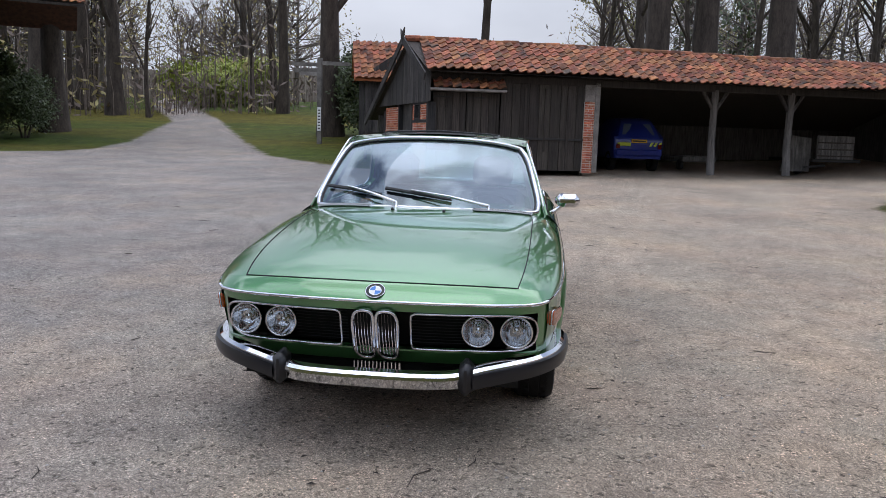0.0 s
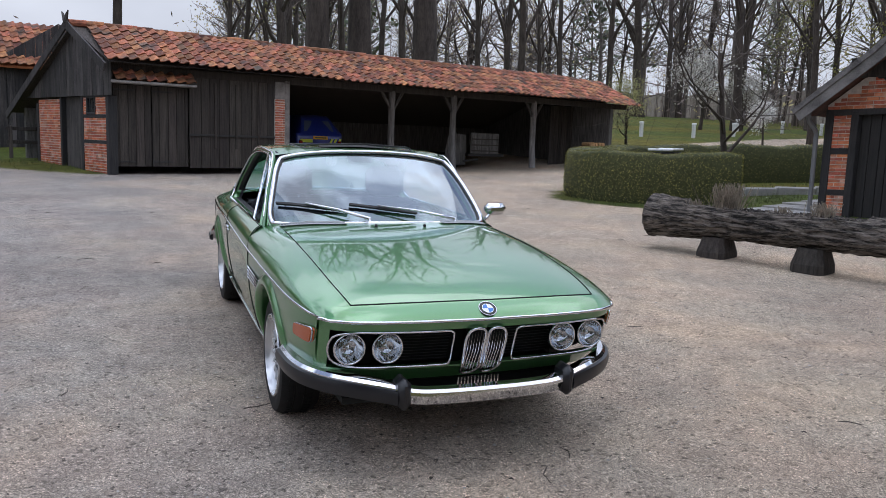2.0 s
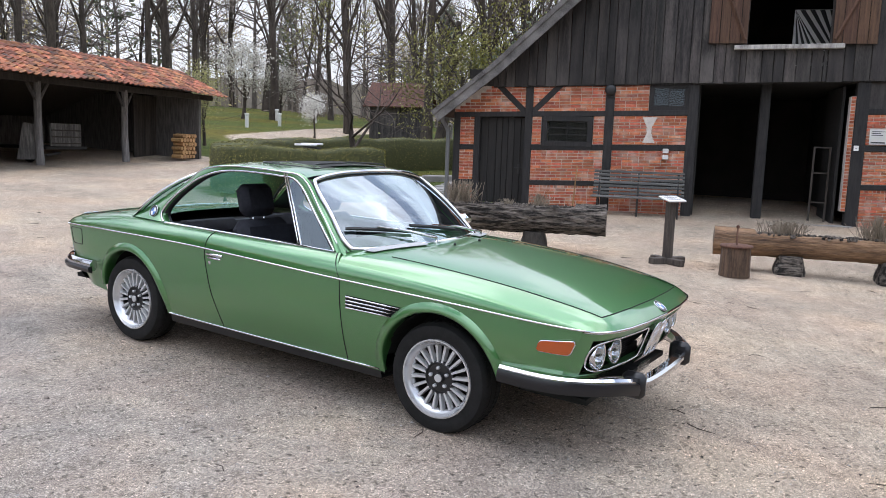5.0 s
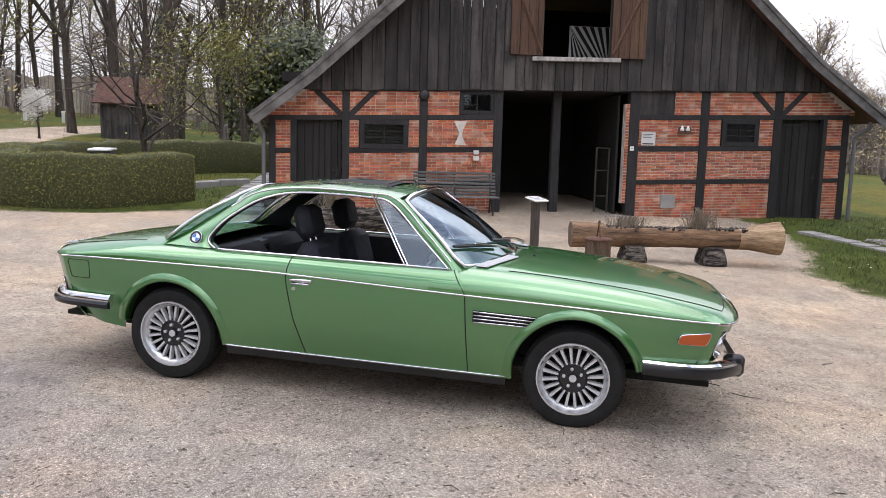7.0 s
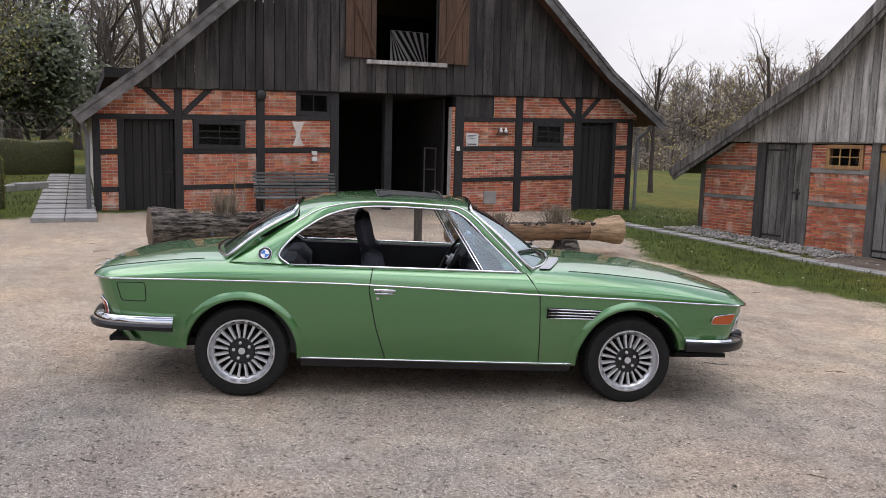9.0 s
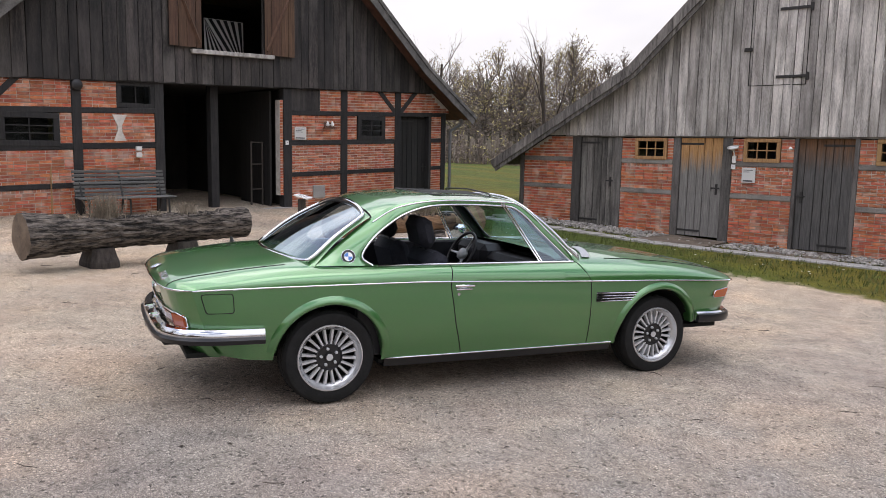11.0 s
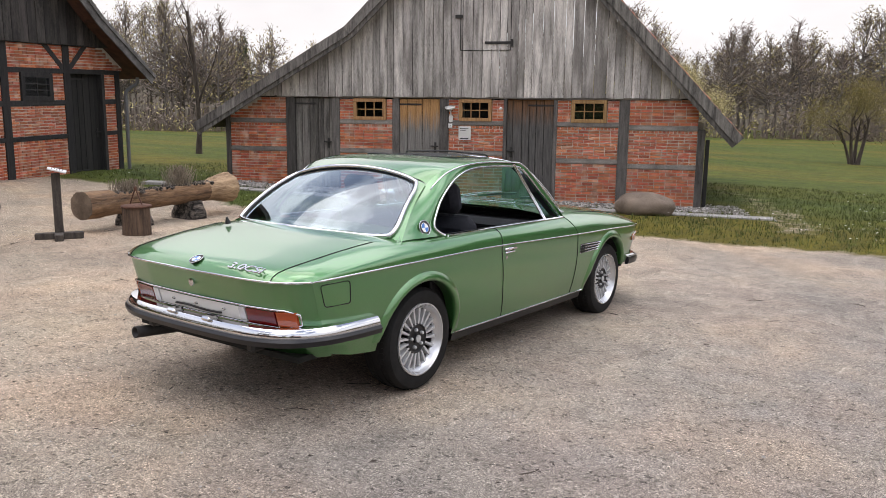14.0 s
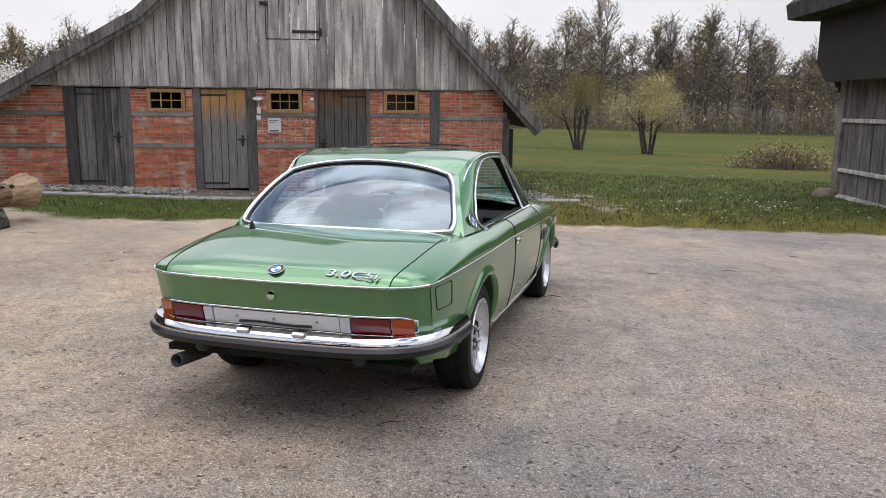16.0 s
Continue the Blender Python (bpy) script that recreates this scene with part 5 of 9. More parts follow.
def car_body(car):
    tops = [-1.0 + 2 * i / 44 for i in range(45)] + [k * q for q in (0.97, 0.983, 0.991, 0.996, 0.999) for k in (-1, 1)]
    edge_t = 0.79
    tops = sorted(set([round(t, 4) for t in tops if abs(abs(t) - edge_t) > 0.015] + [edge_t, -edge_t]))
    body, bonnet, boot = Geo(), Geo(), Geo()
    seams = []
    # bonnet and front wings, boot lid and rear wings
    for fore, lid, u0, cut0, cut1 in ((True, bonnet, 0.42, 0.26, 0.955), (False, boot, -1.2, 0.36, 1.0)):
        ss = sorted(set([round(i / 26, 4) for i in range(27)] + [cut0, cut1, 0.985]))
        pts = [[deck_point(s, t, u0, fore) for t in tops] for s in ss]
        for i in range(len(ss) - 1):
            for j in range(len(tops) - 1):
                sm, tm = (ss[i] + ss[i + 1]) / 2, (tops[j] + tops[j + 1]) / 2
                g = lid if cut0 < sm < cut1 and abs(tm) < edge_t else body
                q = [pts[i][j], pts[i][j + 1], pts[i + 1][j + 1], pts[i + 1][j]]
                g.add(q if fore else q[::-1], [(0, 3, 2, 1)])
        i0, i1 = ss.index(cut0), ss.index(cut1)
        j0, j1 = tops.index(-edge_t), tops.index(edge_t)
        line = [pts[i][j0] for i in range(i0, i1 + 1)] + [pts[i1][j] for j in range(j0, j1 + 1)] + [pts[i][j1] for i in range(i1, i0 - 1, -1)]
        seams.append([p + Vector((0, 0, 0.0005)) for p in line])
    # sides
    marks = (-1.2, -0.5, 0.645)
    us = sorted(set([round(-2.16 + 4.26 * i / 142, 4) for i in range(143)] + list(marks)))
    us = [u for u in us if u in marks or min(abs(u - k) for k in marks) > 0.012]
    doors = {}
    for sg in (-1, 1):
        door = Geo()
        cols = []
        for u in us:
            lo, zb = low_edge(u), belt_z(u)
            rows = [lo + (zb - lo) * (i / 22) for i in range(23)]
            col = [flank(door_warp(u, z), z, sg) for z in rows]
            cols.append(col)
        # wheel openings: pull vertices on to the arch
        keep = []
        for c in cols:
            keep.append([True] * len(c))
        for hub, rad in ((HUBS[0], 0.372), (HUBS[1], 0.358)):
            for ci, c in enumerate(cols):
                for ri, p in enumerate(c):
                    d = Vector((p.x - hub, p.z - 0.305))
                    if d.length < rad - 0.024:
                        keep[ci][ri] = False
                    elif d.length < rad + 0.012:
                        d = d.normalized() * rad
                        c[ri] = Vector((hub + d.x, p.y, 0.305 + d.y))
        for i in range(len(us) - 1):
            for j in range(22):
                if not (keep[i][j] and keep[i + 1][j] and keep[i][j + 1] and keep[i + 1][j + 1]):
                    continue
                um = (us[i] + us[i + 1]) / 2
                g = door if -0.5 < um < 0.645 else body
                q = [cols[i][j], cols[i + 1][j], cols[i + 1][j + 1], cols[i][j + 1]]
                g.add(q if sg < 0 else q[::-1], [(0, 1, 2, 3)])
        # shoulders of the cabin, up to the window sill
        for i in range(len(us) - 1):
            if us[i] < -1.2 or us[i + 1] > 0.66:
                continue
            rows = []
            for u in (us[i], us[i + 1]):
                wb, zb = belt_w(u), belt_z(u)
                line = []
                for k in range(7):
                    t = k / 6
                    a, b, c = Vector((wb, zb)), Vector((wb - 0.004, zb + 0.085)), Vector((0.748, 0.888))
                    q = a * (1 - t) ** 2 + b * 2 * t * (1 - t) + c * t * t
                    fall = max(0.0, min(1.0, (-0.5 - u) / 0.7))
                    fall = fall * fall * (3 - 2 * fall)
                    q.y += (deck(u, min(1.0, q.x / wb)) - q.y) * fall
                    line.append(Vector((door_warp(u, q.y), sg * q.x, q.y)))
                line.append(Vector((door_warp(u, 0.888), sg * 0.715, 0.886 + (deck(u, 0.715 / wb) - 0.886) * fall)))
                rows.append(line)
            g = door if -0.5 < (us[i] + us[i + 1]) / 2 < 0.645 else body
            for k in range(7):
                q = [rows[0][k], rows[1][k], rows[1][k + 1], rows[0][k + 1]]
                g.add(q if sg < 0 else q[::-1], [(0, 1, 2, 3)])
        doors[sg] = door
        for u in (-0.5, 0.645):
            line = [flank(door_warp(u, z), z, sg) + Vector((0, sg * 0.001, 0)) for z in [0.262 + (belt_z(u) - 0.262) * k / 14 for k in range(15)]]
            wb, zb = belt_w(u), belt_z(u)
            for k in range(1, 7):
                t = k / 6
                q = Vector((wb, zb)) * (1 - t) ** 2 + Vector((wb - 0.004, zb + 0.085)) * 2 * t * (1 - t) + Vector((0.748, 0.888)) * t * t
                line.append(Vector((door_warp(u, q.y), sg * (q.x + 0.001), q.y + 0.0005)))
            seams.append(line)
        # arch lips
        for hub, rad, a0, a1 in ((HUBS[0], 0.372, 13, 186), (HUBS[1], 0.358, -2, 172)):
            rows = []
            for k in range(41):
                a = radians(a0 + (a1 - a0) * k / 40)
                row = []
                for dr, out in ((0.05, 0.001), (0.034, 0.012), (0.016, 0.021), (0.004, 0.021), (-0.006, 0.012), (-0.006, -0.02), (-0.004, -0.07)):
                    rr = rad + dr
                    u, z = hub + rr * math.cos(a), 0.305 + rr * math.sin(a)
                    base = flank(u, max(z, 0.262), sg).y * sg
                    fade = min(1.0, 0.25 + 2.5 * math.sin(max(0.0, a)) if a < math.pi else 0.25)
                    row.append(Vector((u, sg * (base + out * fade), z)))
                rows.append(row if sg > 0 else row[::-1])
            lip_mesh = Geo()
            lip_mesh.grid(rows)
            part("arch_lip", lip_mesh, M_PAINT, car, "flared wheel arch lip", smooth=True)
    # nose: top band, side cheeks, lower valance; tail: overhang, valance
    vs = [-0.735 + 1.47 * i / 48 for i in range(49)]
    def band(fn, zs, flip, lim=None):
        rows = [[fn(v, z) for v in vs if lim is None or lim(v)] for z in zs]
        body.grid(rows if not flip else rows[::-1])
    lip = [[Vector((lerp(NOSE, abs(v)), v, belt_z(2.1) - 0.002)) for v in vs], [Vector((lerp(NOSE, abs(v)) + 0.002, v, 0.698)) for v in vs], [nose_point(v, 0.69) for v in vs], [nose_point(v, 0.655) for v in vs], [nose_point(v, 0.65) - Vector((0.03, 0, 0)) for v in vs]]
    body.grid(lip[::-1])
    band(nose_point, [0.385, 0.40, 0.43, 0.465, 0.472], False)
    body.grid([[nose_point(v, 0.472) - Vector((0.05, 0, 0)) for v in vs], [nose_point(v, 0.472) for v in vs]][::-1])
    for sg in (-1, 1):
        ch = [[nose_point(sg * v, z) for v in (0.69, 0.712, 0.735)] for z in (0.47, 0.52, 0.57, 0.62, 0.656)]
        body.grid(ch if sg > 0 else [r[::-1] for r in ch])
    tl = [[Vector((lerp(TAIL, abs(v)), v, belt_z(-2.1) - 0.004)) for v in vs], [tail_point(v, 0.735) for v in vs], [tail_point(v, 0.69) for v in vs], [tail_point(v, 0.63) for v in vs], [tail_point(v, 0.51) for v in vs], [tail_point(v, 0.42) for v in vs], [tail_point(v, 0.36) + Vector((0.005, 0, 0)) for v in vs], [tail_point(v, 0.335) + Vector((0.015, 0, 0)) for v in vs]]
    body.grid(tl)
    shell = part("body", body.tidy(), M_PAINT, car, "green metallic wings, nose and tail", angle=28)
    part("bonnet", bonnet.tidy(), M_PAINT, car, "long flat bonnet reflecting trees", angle=28)
    part("boot_lid", boot.tidy(), M_PAINT, car, "flat boot lid", angle=28)
    door_ob = {}
    for sg in (-1, 1):
        door_ob[sg] = part("door", doors[sg].tidy(), M_PAINT, car, "long frameless door with its window down", angle=28)
    for line in seams:
        g = Geo()
        g.tube(line, 0.0032, 4)
        part("shut_line", g, M_GAP, car, "dark panel gap")
    return shell, door_ob


INNER = [(0.49, 0.885, 0.735), (0.28, 1.07, 0.675), (0.075, 1.25, 0.62), (-0.1, 1.283, 0.607), (-0.55, 1.282, 0.607), (-0.80, 1.228, 0.626), (-0.98, 1.125, 0.652), (-1.09, 1.03, 0.68), (-1.145, 0.94, 0.705), (-1.08, 0.889, 0.735)]
OUTER = [(0.585, 0.873, 0.735), (0.345, 1.095, 0.672), (0.115, 1.288, 0.60), (-0.1, 1.318, 0.603), (-0.55, 1.322, 0.603), (-0.86, 1.278, 0.578), (-1.03, 1.19, 0.556), (-1.17, 1.10, 0.585), (-1.36, 0.965, 0.645), (-1.50, 0.886, 0.70)]


def cab(u):
    """Sets the cabin forward of its first drawing, more so at the back."""
    return u + lerp([(-1.6, 0.055), (-0.5, 0.05), (0.1, 0.04), (0.6, 0.028), (0.8, 0.022)], u)


def roof_edge(u):
    return lerp([(-1.03, 0.556), (-0.86, 0.578), (-0.55, 0.603), (-0.1, 0.603), (0.115, 0.60)], u), lerp([(-1.03, 1.19), (-0.86, 1.278), (-0.55, 1.322), (-0.1, 1.318), (0.115, 1.288)], u)


def car_cabin(car):
    n = 6
    for sg in (-1, 1):
        inner = smooth_line([(cab(u), sg * v, z) for u, z, v in INNER], n)
        outer = smooth_line([(cab(u), sg * v, z) for u, z, v in OUTER], n)
        rows = []
        for a, b in zip(inner, outer):
            mid = (a + b) / 2 + Vector((0, sg * 0.012 * min(1, (a - b).length / 0.1), 0.004))
            deep = a + Vector((0, -sg * 0.05, 0))
            row = [deep, a, a.lerp(mid, 0.5) + Vector((0, sg * 0.003, 0)), mid, mid.lerp(b, 0.5) + Vector((0, sg * 0.002, 0.002)), b]
            rows.append(row if sg > 0 else row[::-1])
        g = Geo()
        g.grid(rows)
        part("pillar_frame", g.tidy(), M_PAINT, car, "slim pillars and roof rail", smooth=True)
        g = Geo()
        g.grid([[p + Vector((0, -sg * 0.022, -0.004)) for p in r] for r in rows])
        part("pillar_lining", g, M_TRIM, car, "black pillar lining", smooth=True)
        g = Geo()
        g.tube([p + Vector((0, sg * 0.004, 0)) for p in inner], 0.0085, 6)
        g.tube([Vector((0.53, sg * 0.752, 0.889)), Vector((0.0, sg * 0.753, 0.891)), Vector((-0.5, sg * 0.753, 0.891)), Vector((-1.0, sg * 0.75, 0.889))], 0.009, 6)
        part("window_trim", g, M_CHROME, car, "chrome strip round the side window", smooth=True)
        g = Geo()
        rail = [p.lerp(q, 0.72) + Vector((0, sg * 0.009, 0.002)) for p, q in zip(inner, outer)]
        g.tube(rail[2 : n * 6 + 2], 0.0065, 6)
        part("drip_rail", g, M_CHROME, car, "chrome drip rail", smooth=True)
        g = Geo()
        for d in (0.0, 0.022):
            g.tube([(0.268 - d, sg * 0.748, 0.888), (0.0 - d, sg * 0.612, 1.30)], 0.0065, 6)
        part("quarter_bar", g, M_CHROME, car, "chrome bar behind the front quarter light", smooth=True)
        g = Geo()
        g.grid([[(0.27, sg * 0.748, 0.89), (0.51, sg * 0.75, 0.89)], [(0.135, sg * 0.68, 1.09), (0.30, sg * 0.683, 1.08)], [(0.005, sg * 0.614, 1.29), (0.10, sg * 0.62, 1.255)]])
        part("quarter_light", g, M_PANE, car).visible_shadow = False
        g = Geo()
        c = Vector((-1.185, sg * 0.700, 0.945))
        nrm = Vector((-0.12, sg * 0.93, 0.33)).normalized()
        roundel(car, c, nrm, 0.045)
    # roof skin
    us = [0.115 - 1.145 * i / 26 for i in range(27)]
    rows = []
    for i, u in enumerate(us):
        ve, ze = roof_edge(u)
        zc = lerp([(-1.03, 1.265), (-0.9, 1.308), (-0.7, 1.335), (-0.4, 1.348), (-0.1, 1.345), (0.05, 1.333), (0.115, 1.322)], u)
        bow = 0.055 * (1 if u > -0.3 else 0) * max(0, (u + 0.3) / 0.415) - 0.02 * max(0, (-0.7 - u) / 0.33)
        row = []
        for k in range(25):
            t = -1 + 2 * k / 24
            row.append(Vector((cab(u) + bow * (1 - t * t), t * ve, ze + (zc - ze) * max(0, 1 - abs(t) ** 2.4) ** 0.75)))
        rows.append(row)
    g = Geo()
    g.grid(rows)
    part("roof", g.tidy(), M_PAINT, car, "green roof with a steel sliding panel", smooth=True)
    g = Geo()
    g.grid([[Vector((p.x, p.y * 0.97, p.z - 0.022)) for p in r] for r in rows])
    part("headliner", g, M_TRIM, car, "dark headliner", smooth=True)
    # sliding roof, tilted a little open: near-black sheet stands for the shaded opening
    g = Geo()
    frame = rounded([(0.025, -0.40, 1.333), (0.025, 0.40, 1.333), (-0.45, 0.40, 1.342), (-0.45, -0.40, 1.342)], 0.05, 4)
    g.tube(frame, 0.007, 6, closed=True)
    part("sunroof_frame", g, M_BLACK, car, "black sliding roof surround", smooth=True)
    rows = [[Vector((u, t * 0.39, 1.353 - 0.022 * t * t - 0.006 * abs(u + 0.21))) for t in [-1 + i / 4 for i in range(9)]] for u in (0.015, -0.15, -0.3, -0.44)]
    g = Geo()
    g.grid(rows)
    part("sunroof", g.tidy(), M_GAP, car, "near-black sheet standing for the open sliding roof", smooth=True)
    g = Geo()
    g.tube(rounded([(0.015, -0.38, 1.335), (0.0, -0.37, 1.358), (0.01, 0.0, 1.372), (0.0, 0.37, 1.358), (0.015, 0.38, 1.335)], 0.03, 3, False), 0.006, 5)
    part("wind_deflector", g, M_BLACK, car, "black wind deflector")

    def screen(name, low, high, bulge, label, corner):
        """A bowed window between two cross lines, with its bright surround."""
        def at(x, t):
            p = low(x).lerp(high(x), t) + bulge * math.sin(math.pi * t)
            return Vector((cab(p.x), p.y, p.z))

        def edge_of(grid):
            return grid[0] + [r[-1] for r in grid[1:]] + grid[-1][::-1][1:] + [r[0] for r in grid[::-1][1:-1]]

        steps = [(1 - math.cos(math.pi * i / 16)) / 2 for i in range(17)]
        across = [-math.cos(math.pi * k / 32) for k in range(33)]
        rough = [[at(x * 1.055, t) for x in across] for t in steps]
        rows = [[at(x * (1 - corner * abs(2 * t - 1) ** 5), 0.5 + (t - 0.5) * (1 - 2 * corner * abs(x) ** 6)) for x in across] for t in steps]
        g = Geo()
        g.grid(rows)
        pane = part(name, g, M_PANE, car, label, smooth=True)
        pane.visible_shadow = False
        ring = edge_of(rows)
        frame_mesh = Geo()
        wide = edge_of(rough)
        frame_mesh.grid([[p - Vector((0, 0, 0.003)) for p in wide], ring], close_v=True)
        part("screen_surround", frame_mesh.tidy(), M_PAINT, car, smooth=True)
        out = Vector((0.012 if bulge.x > 0 else -0.012, 0, 0.006))
        g = Geo()
        g.tube([p + out for p in ring], 0.0145, 6, closed=True)
        part("screen_trim", g, M_CHROME, car, "chrome window surround", smooth=True)
        g = Geo()
        cen = sum(ring, Vector()) / len(ring)
        g.tube([p.lerp(cen, 0.022) + out * 0.6 for p in ring], 0.010, 5, closed=True)
        part("screen_seal", g, M_BLACK, car, "black rubber seal", smooth=True)

    screen("windscreen", lambda x: Vector((0.80 - 0.235 * abs(x) ** 2.2, 0.722 * x, 0.925 - 0.05 * abs(x) ** 2.5)), lambda x: Vector((0.175 - 0.065 * x * x, 0.588 * x, 1.322 - 0.045 * abs(x) ** 2.2)), Vector((0.02, 0, 0.016)), "clear windscreen reflecting sky", 0.045)
    screen("rear_window", lambda x: Vector((-1.615 + 0.13 * x * x, 0.675 * x, 0.912 - 0.025 * x * x)), lambda x: Vector((-1.045 + 0.0 * x, 0.535 * x, 1.268 - 0.065 * x * x)), Vector((-0.02, 0, 0.018)), "wide rear window reflecting clouds", 0.05)
    # inside
    g = Geo()
    g.box((-0.95, -0.70, 0.22), (0.9, 0.70, 0.25))
    g.box((-1.85, -0.48, 0.26), (1.8, 0.48, 0.32))
    g.box((-2.18, -0.66, 0.33), (-1.72, 0.66, 0.36))
    g.box((1.72, -0.62, 0.30), (2.1, 0.62, 0.33))
    part("floor_pan", g, M_GAP, car, "dark floor pan")
    for sg in (-1, 1):
        g = Geo()
        g.cbox((-1.12, sg * 0.66, 0.28), (0.60, sg * 0.715, 0.885), 0.012)
        part("door_card", g, M_TRIM, car, "black vinyl door card")
        g = Geo()
        g.cbox((-0.25, sg * 0.60, 0.62), (0.2, sg * 0.66, 0.67), 0.015)
        part("armrest", g, M_TRIM, car)
    g = Geo()
    g.cbox((0.28, -0.68, 0.55), (0.66, 0.68, 0.855), 0.05)
    g.cbox((0.24, 0.12, 0.72), (0.55, 0.62, 0.91), 0.05)
    g.cbox((0.5, -0.66, 0.8), (0.86, 0.66, 0.875), 0.03)
    part("dashboard", g, M_TRIM, car, "black padded dashboard")
    g = Geo()
    g.cbox((-1.62, -0.62, 0.80), (-1.02, 0.62, 0.86), 0.02)
    part("parcel_shelf", g, M_TRIM, car, "black parcel shelf")
    g = Geo()
    for y in (-0.33, 0.33):
        g.cbox((-1.05, y - 0.30, 0.32), (-0.58, y + 0.30, 0.50), 0.06)
        g.cbox((-1.16, y - 0.28, 0.45), (-0.94, y + 0.28, 0.88), 0.07)
    part("rear_seat", g, M_CLOTH, car, "two dark rear seats", smooth=True, angle=40)
    for y in (-0.36, 0.36):
        seat = Geo()
        seat.cbox((-0.36, y - 0.25, 0.30), (0.16, y + 0.25, 0.50), 0.07)
        m = pose(-0.34, y, 0.45, 0, -16, 0)
        seat.cbox((-0.09, -0.24, 0.0), (0.07, 0.24, 0.52), 0.06, m)
        st = part("front_seat", seat, M_CLOTH, car, "dark cloth bucket seat", angle=40)
        hr = Geo()
        hr.cbox((-0.075, -0.15, 0.54), (0.045, 0.15, 0.765), 0.045, m)
        part("headrest", hr, M_CLOTH, st, angle=40)
        for q in (-0.05, 0.05):
            hp = Geo()
            hp.tube([m @ Vector((-0.02, q, 0.5)), m @ Vector((-0.02, q, 0.6))], 0.006, 6)
            part("headrest_post", hp, M_CHROME, st, "chrome headrest post")
    wheel = Geo()
    m = pose(0.17, 0.37, 0.81, 0, -62, 0)
    wheel.tube([m @ Vector((0.195 * math.cos(a), 0.195 * math.sin(a), 0)) for a in [2 * math.pi * i / 32 for i in range(32)]], 0.013, 8, closed=True)
    sw = part("steering_wheel", wheel, M_BLACK, car, "thin-rimmed black steering wheel", smooth=True)
    g = Geo()
    for a in (90, 210, 330):
        g.tube([m @ Vector((0, 0, -0.03)), m @ Vector((0.19 * math.cos(radians(a)), 0.19 * math.sin(radians(a)), 0))], [0.014, 0.009], 6)
    g.lathe([(0.0, 0.01), (0.05, 0.005), (0.055, -0.03), (0.03, -0.05)], 16, m)
    part("spokes", g, M_ALLOY, sw, "alloy spokes", smooth=True)
    g = Geo()
    g.tube([m @ Vector((0, 0, -0.03)), m @ Vector((0, 0, -0.35))], 0.03, 8)
    part("steering_column", g, M_BLACK, car)
    g = Geo()
    g.cbox((0.03, -0.09, 1.245), (0.06, 0.09, 1.30), 0.012)
    part("inner_mirror", g, M_BLACK, car, "black inner mirror")


def roundel(parent, c, nrm, r):
    """A round badge: black ring with four quarters in blue and white, no letters."""
    m = Matrix.Translation(c) @ nrm.to_track_quat("Z", "Y").to_matrix().to_4x4()
    g = Geo()
    g.lathe([(0.0, -0.002), (r, 0.0), (r, 0.003), (r * 0.9, 0.005), (0.0, 0.005)], 24, m)
    b = part("round_badge", g, M_BLACK, parent, "round badge with blue and white quarters", angle=40)
    for k, mat in enumerate((M_WHITE, M_BLUE, M_WHITE, M_BLUE)):
        g = Geo()
        pts = [m @ Vector((0, 0, 0.0065))] + [m @ Vector((r * 0.62 * math.cos(radians(90 * k + 9 * i)), r * 0.62 * math.sin(radians(90 * k + 9 * i)), 0.0065)) for i in range(11)]
        g.add(pts, [tuple(range(12))])
        part("quarter", g, mat, b)
    for rr in (1.0, 0.63):
        g = Geo()
        g.tube([m @ Vector((r * rr * math.cos(2 * math.pi * i / 24), r * rr * math.sin(2 * math.pi * i / 24), 0.005)) for i in range(24)], r * 0.05, 5, closed=True)
        part("badge_ring", g, M_CHROME, b, smooth=True)


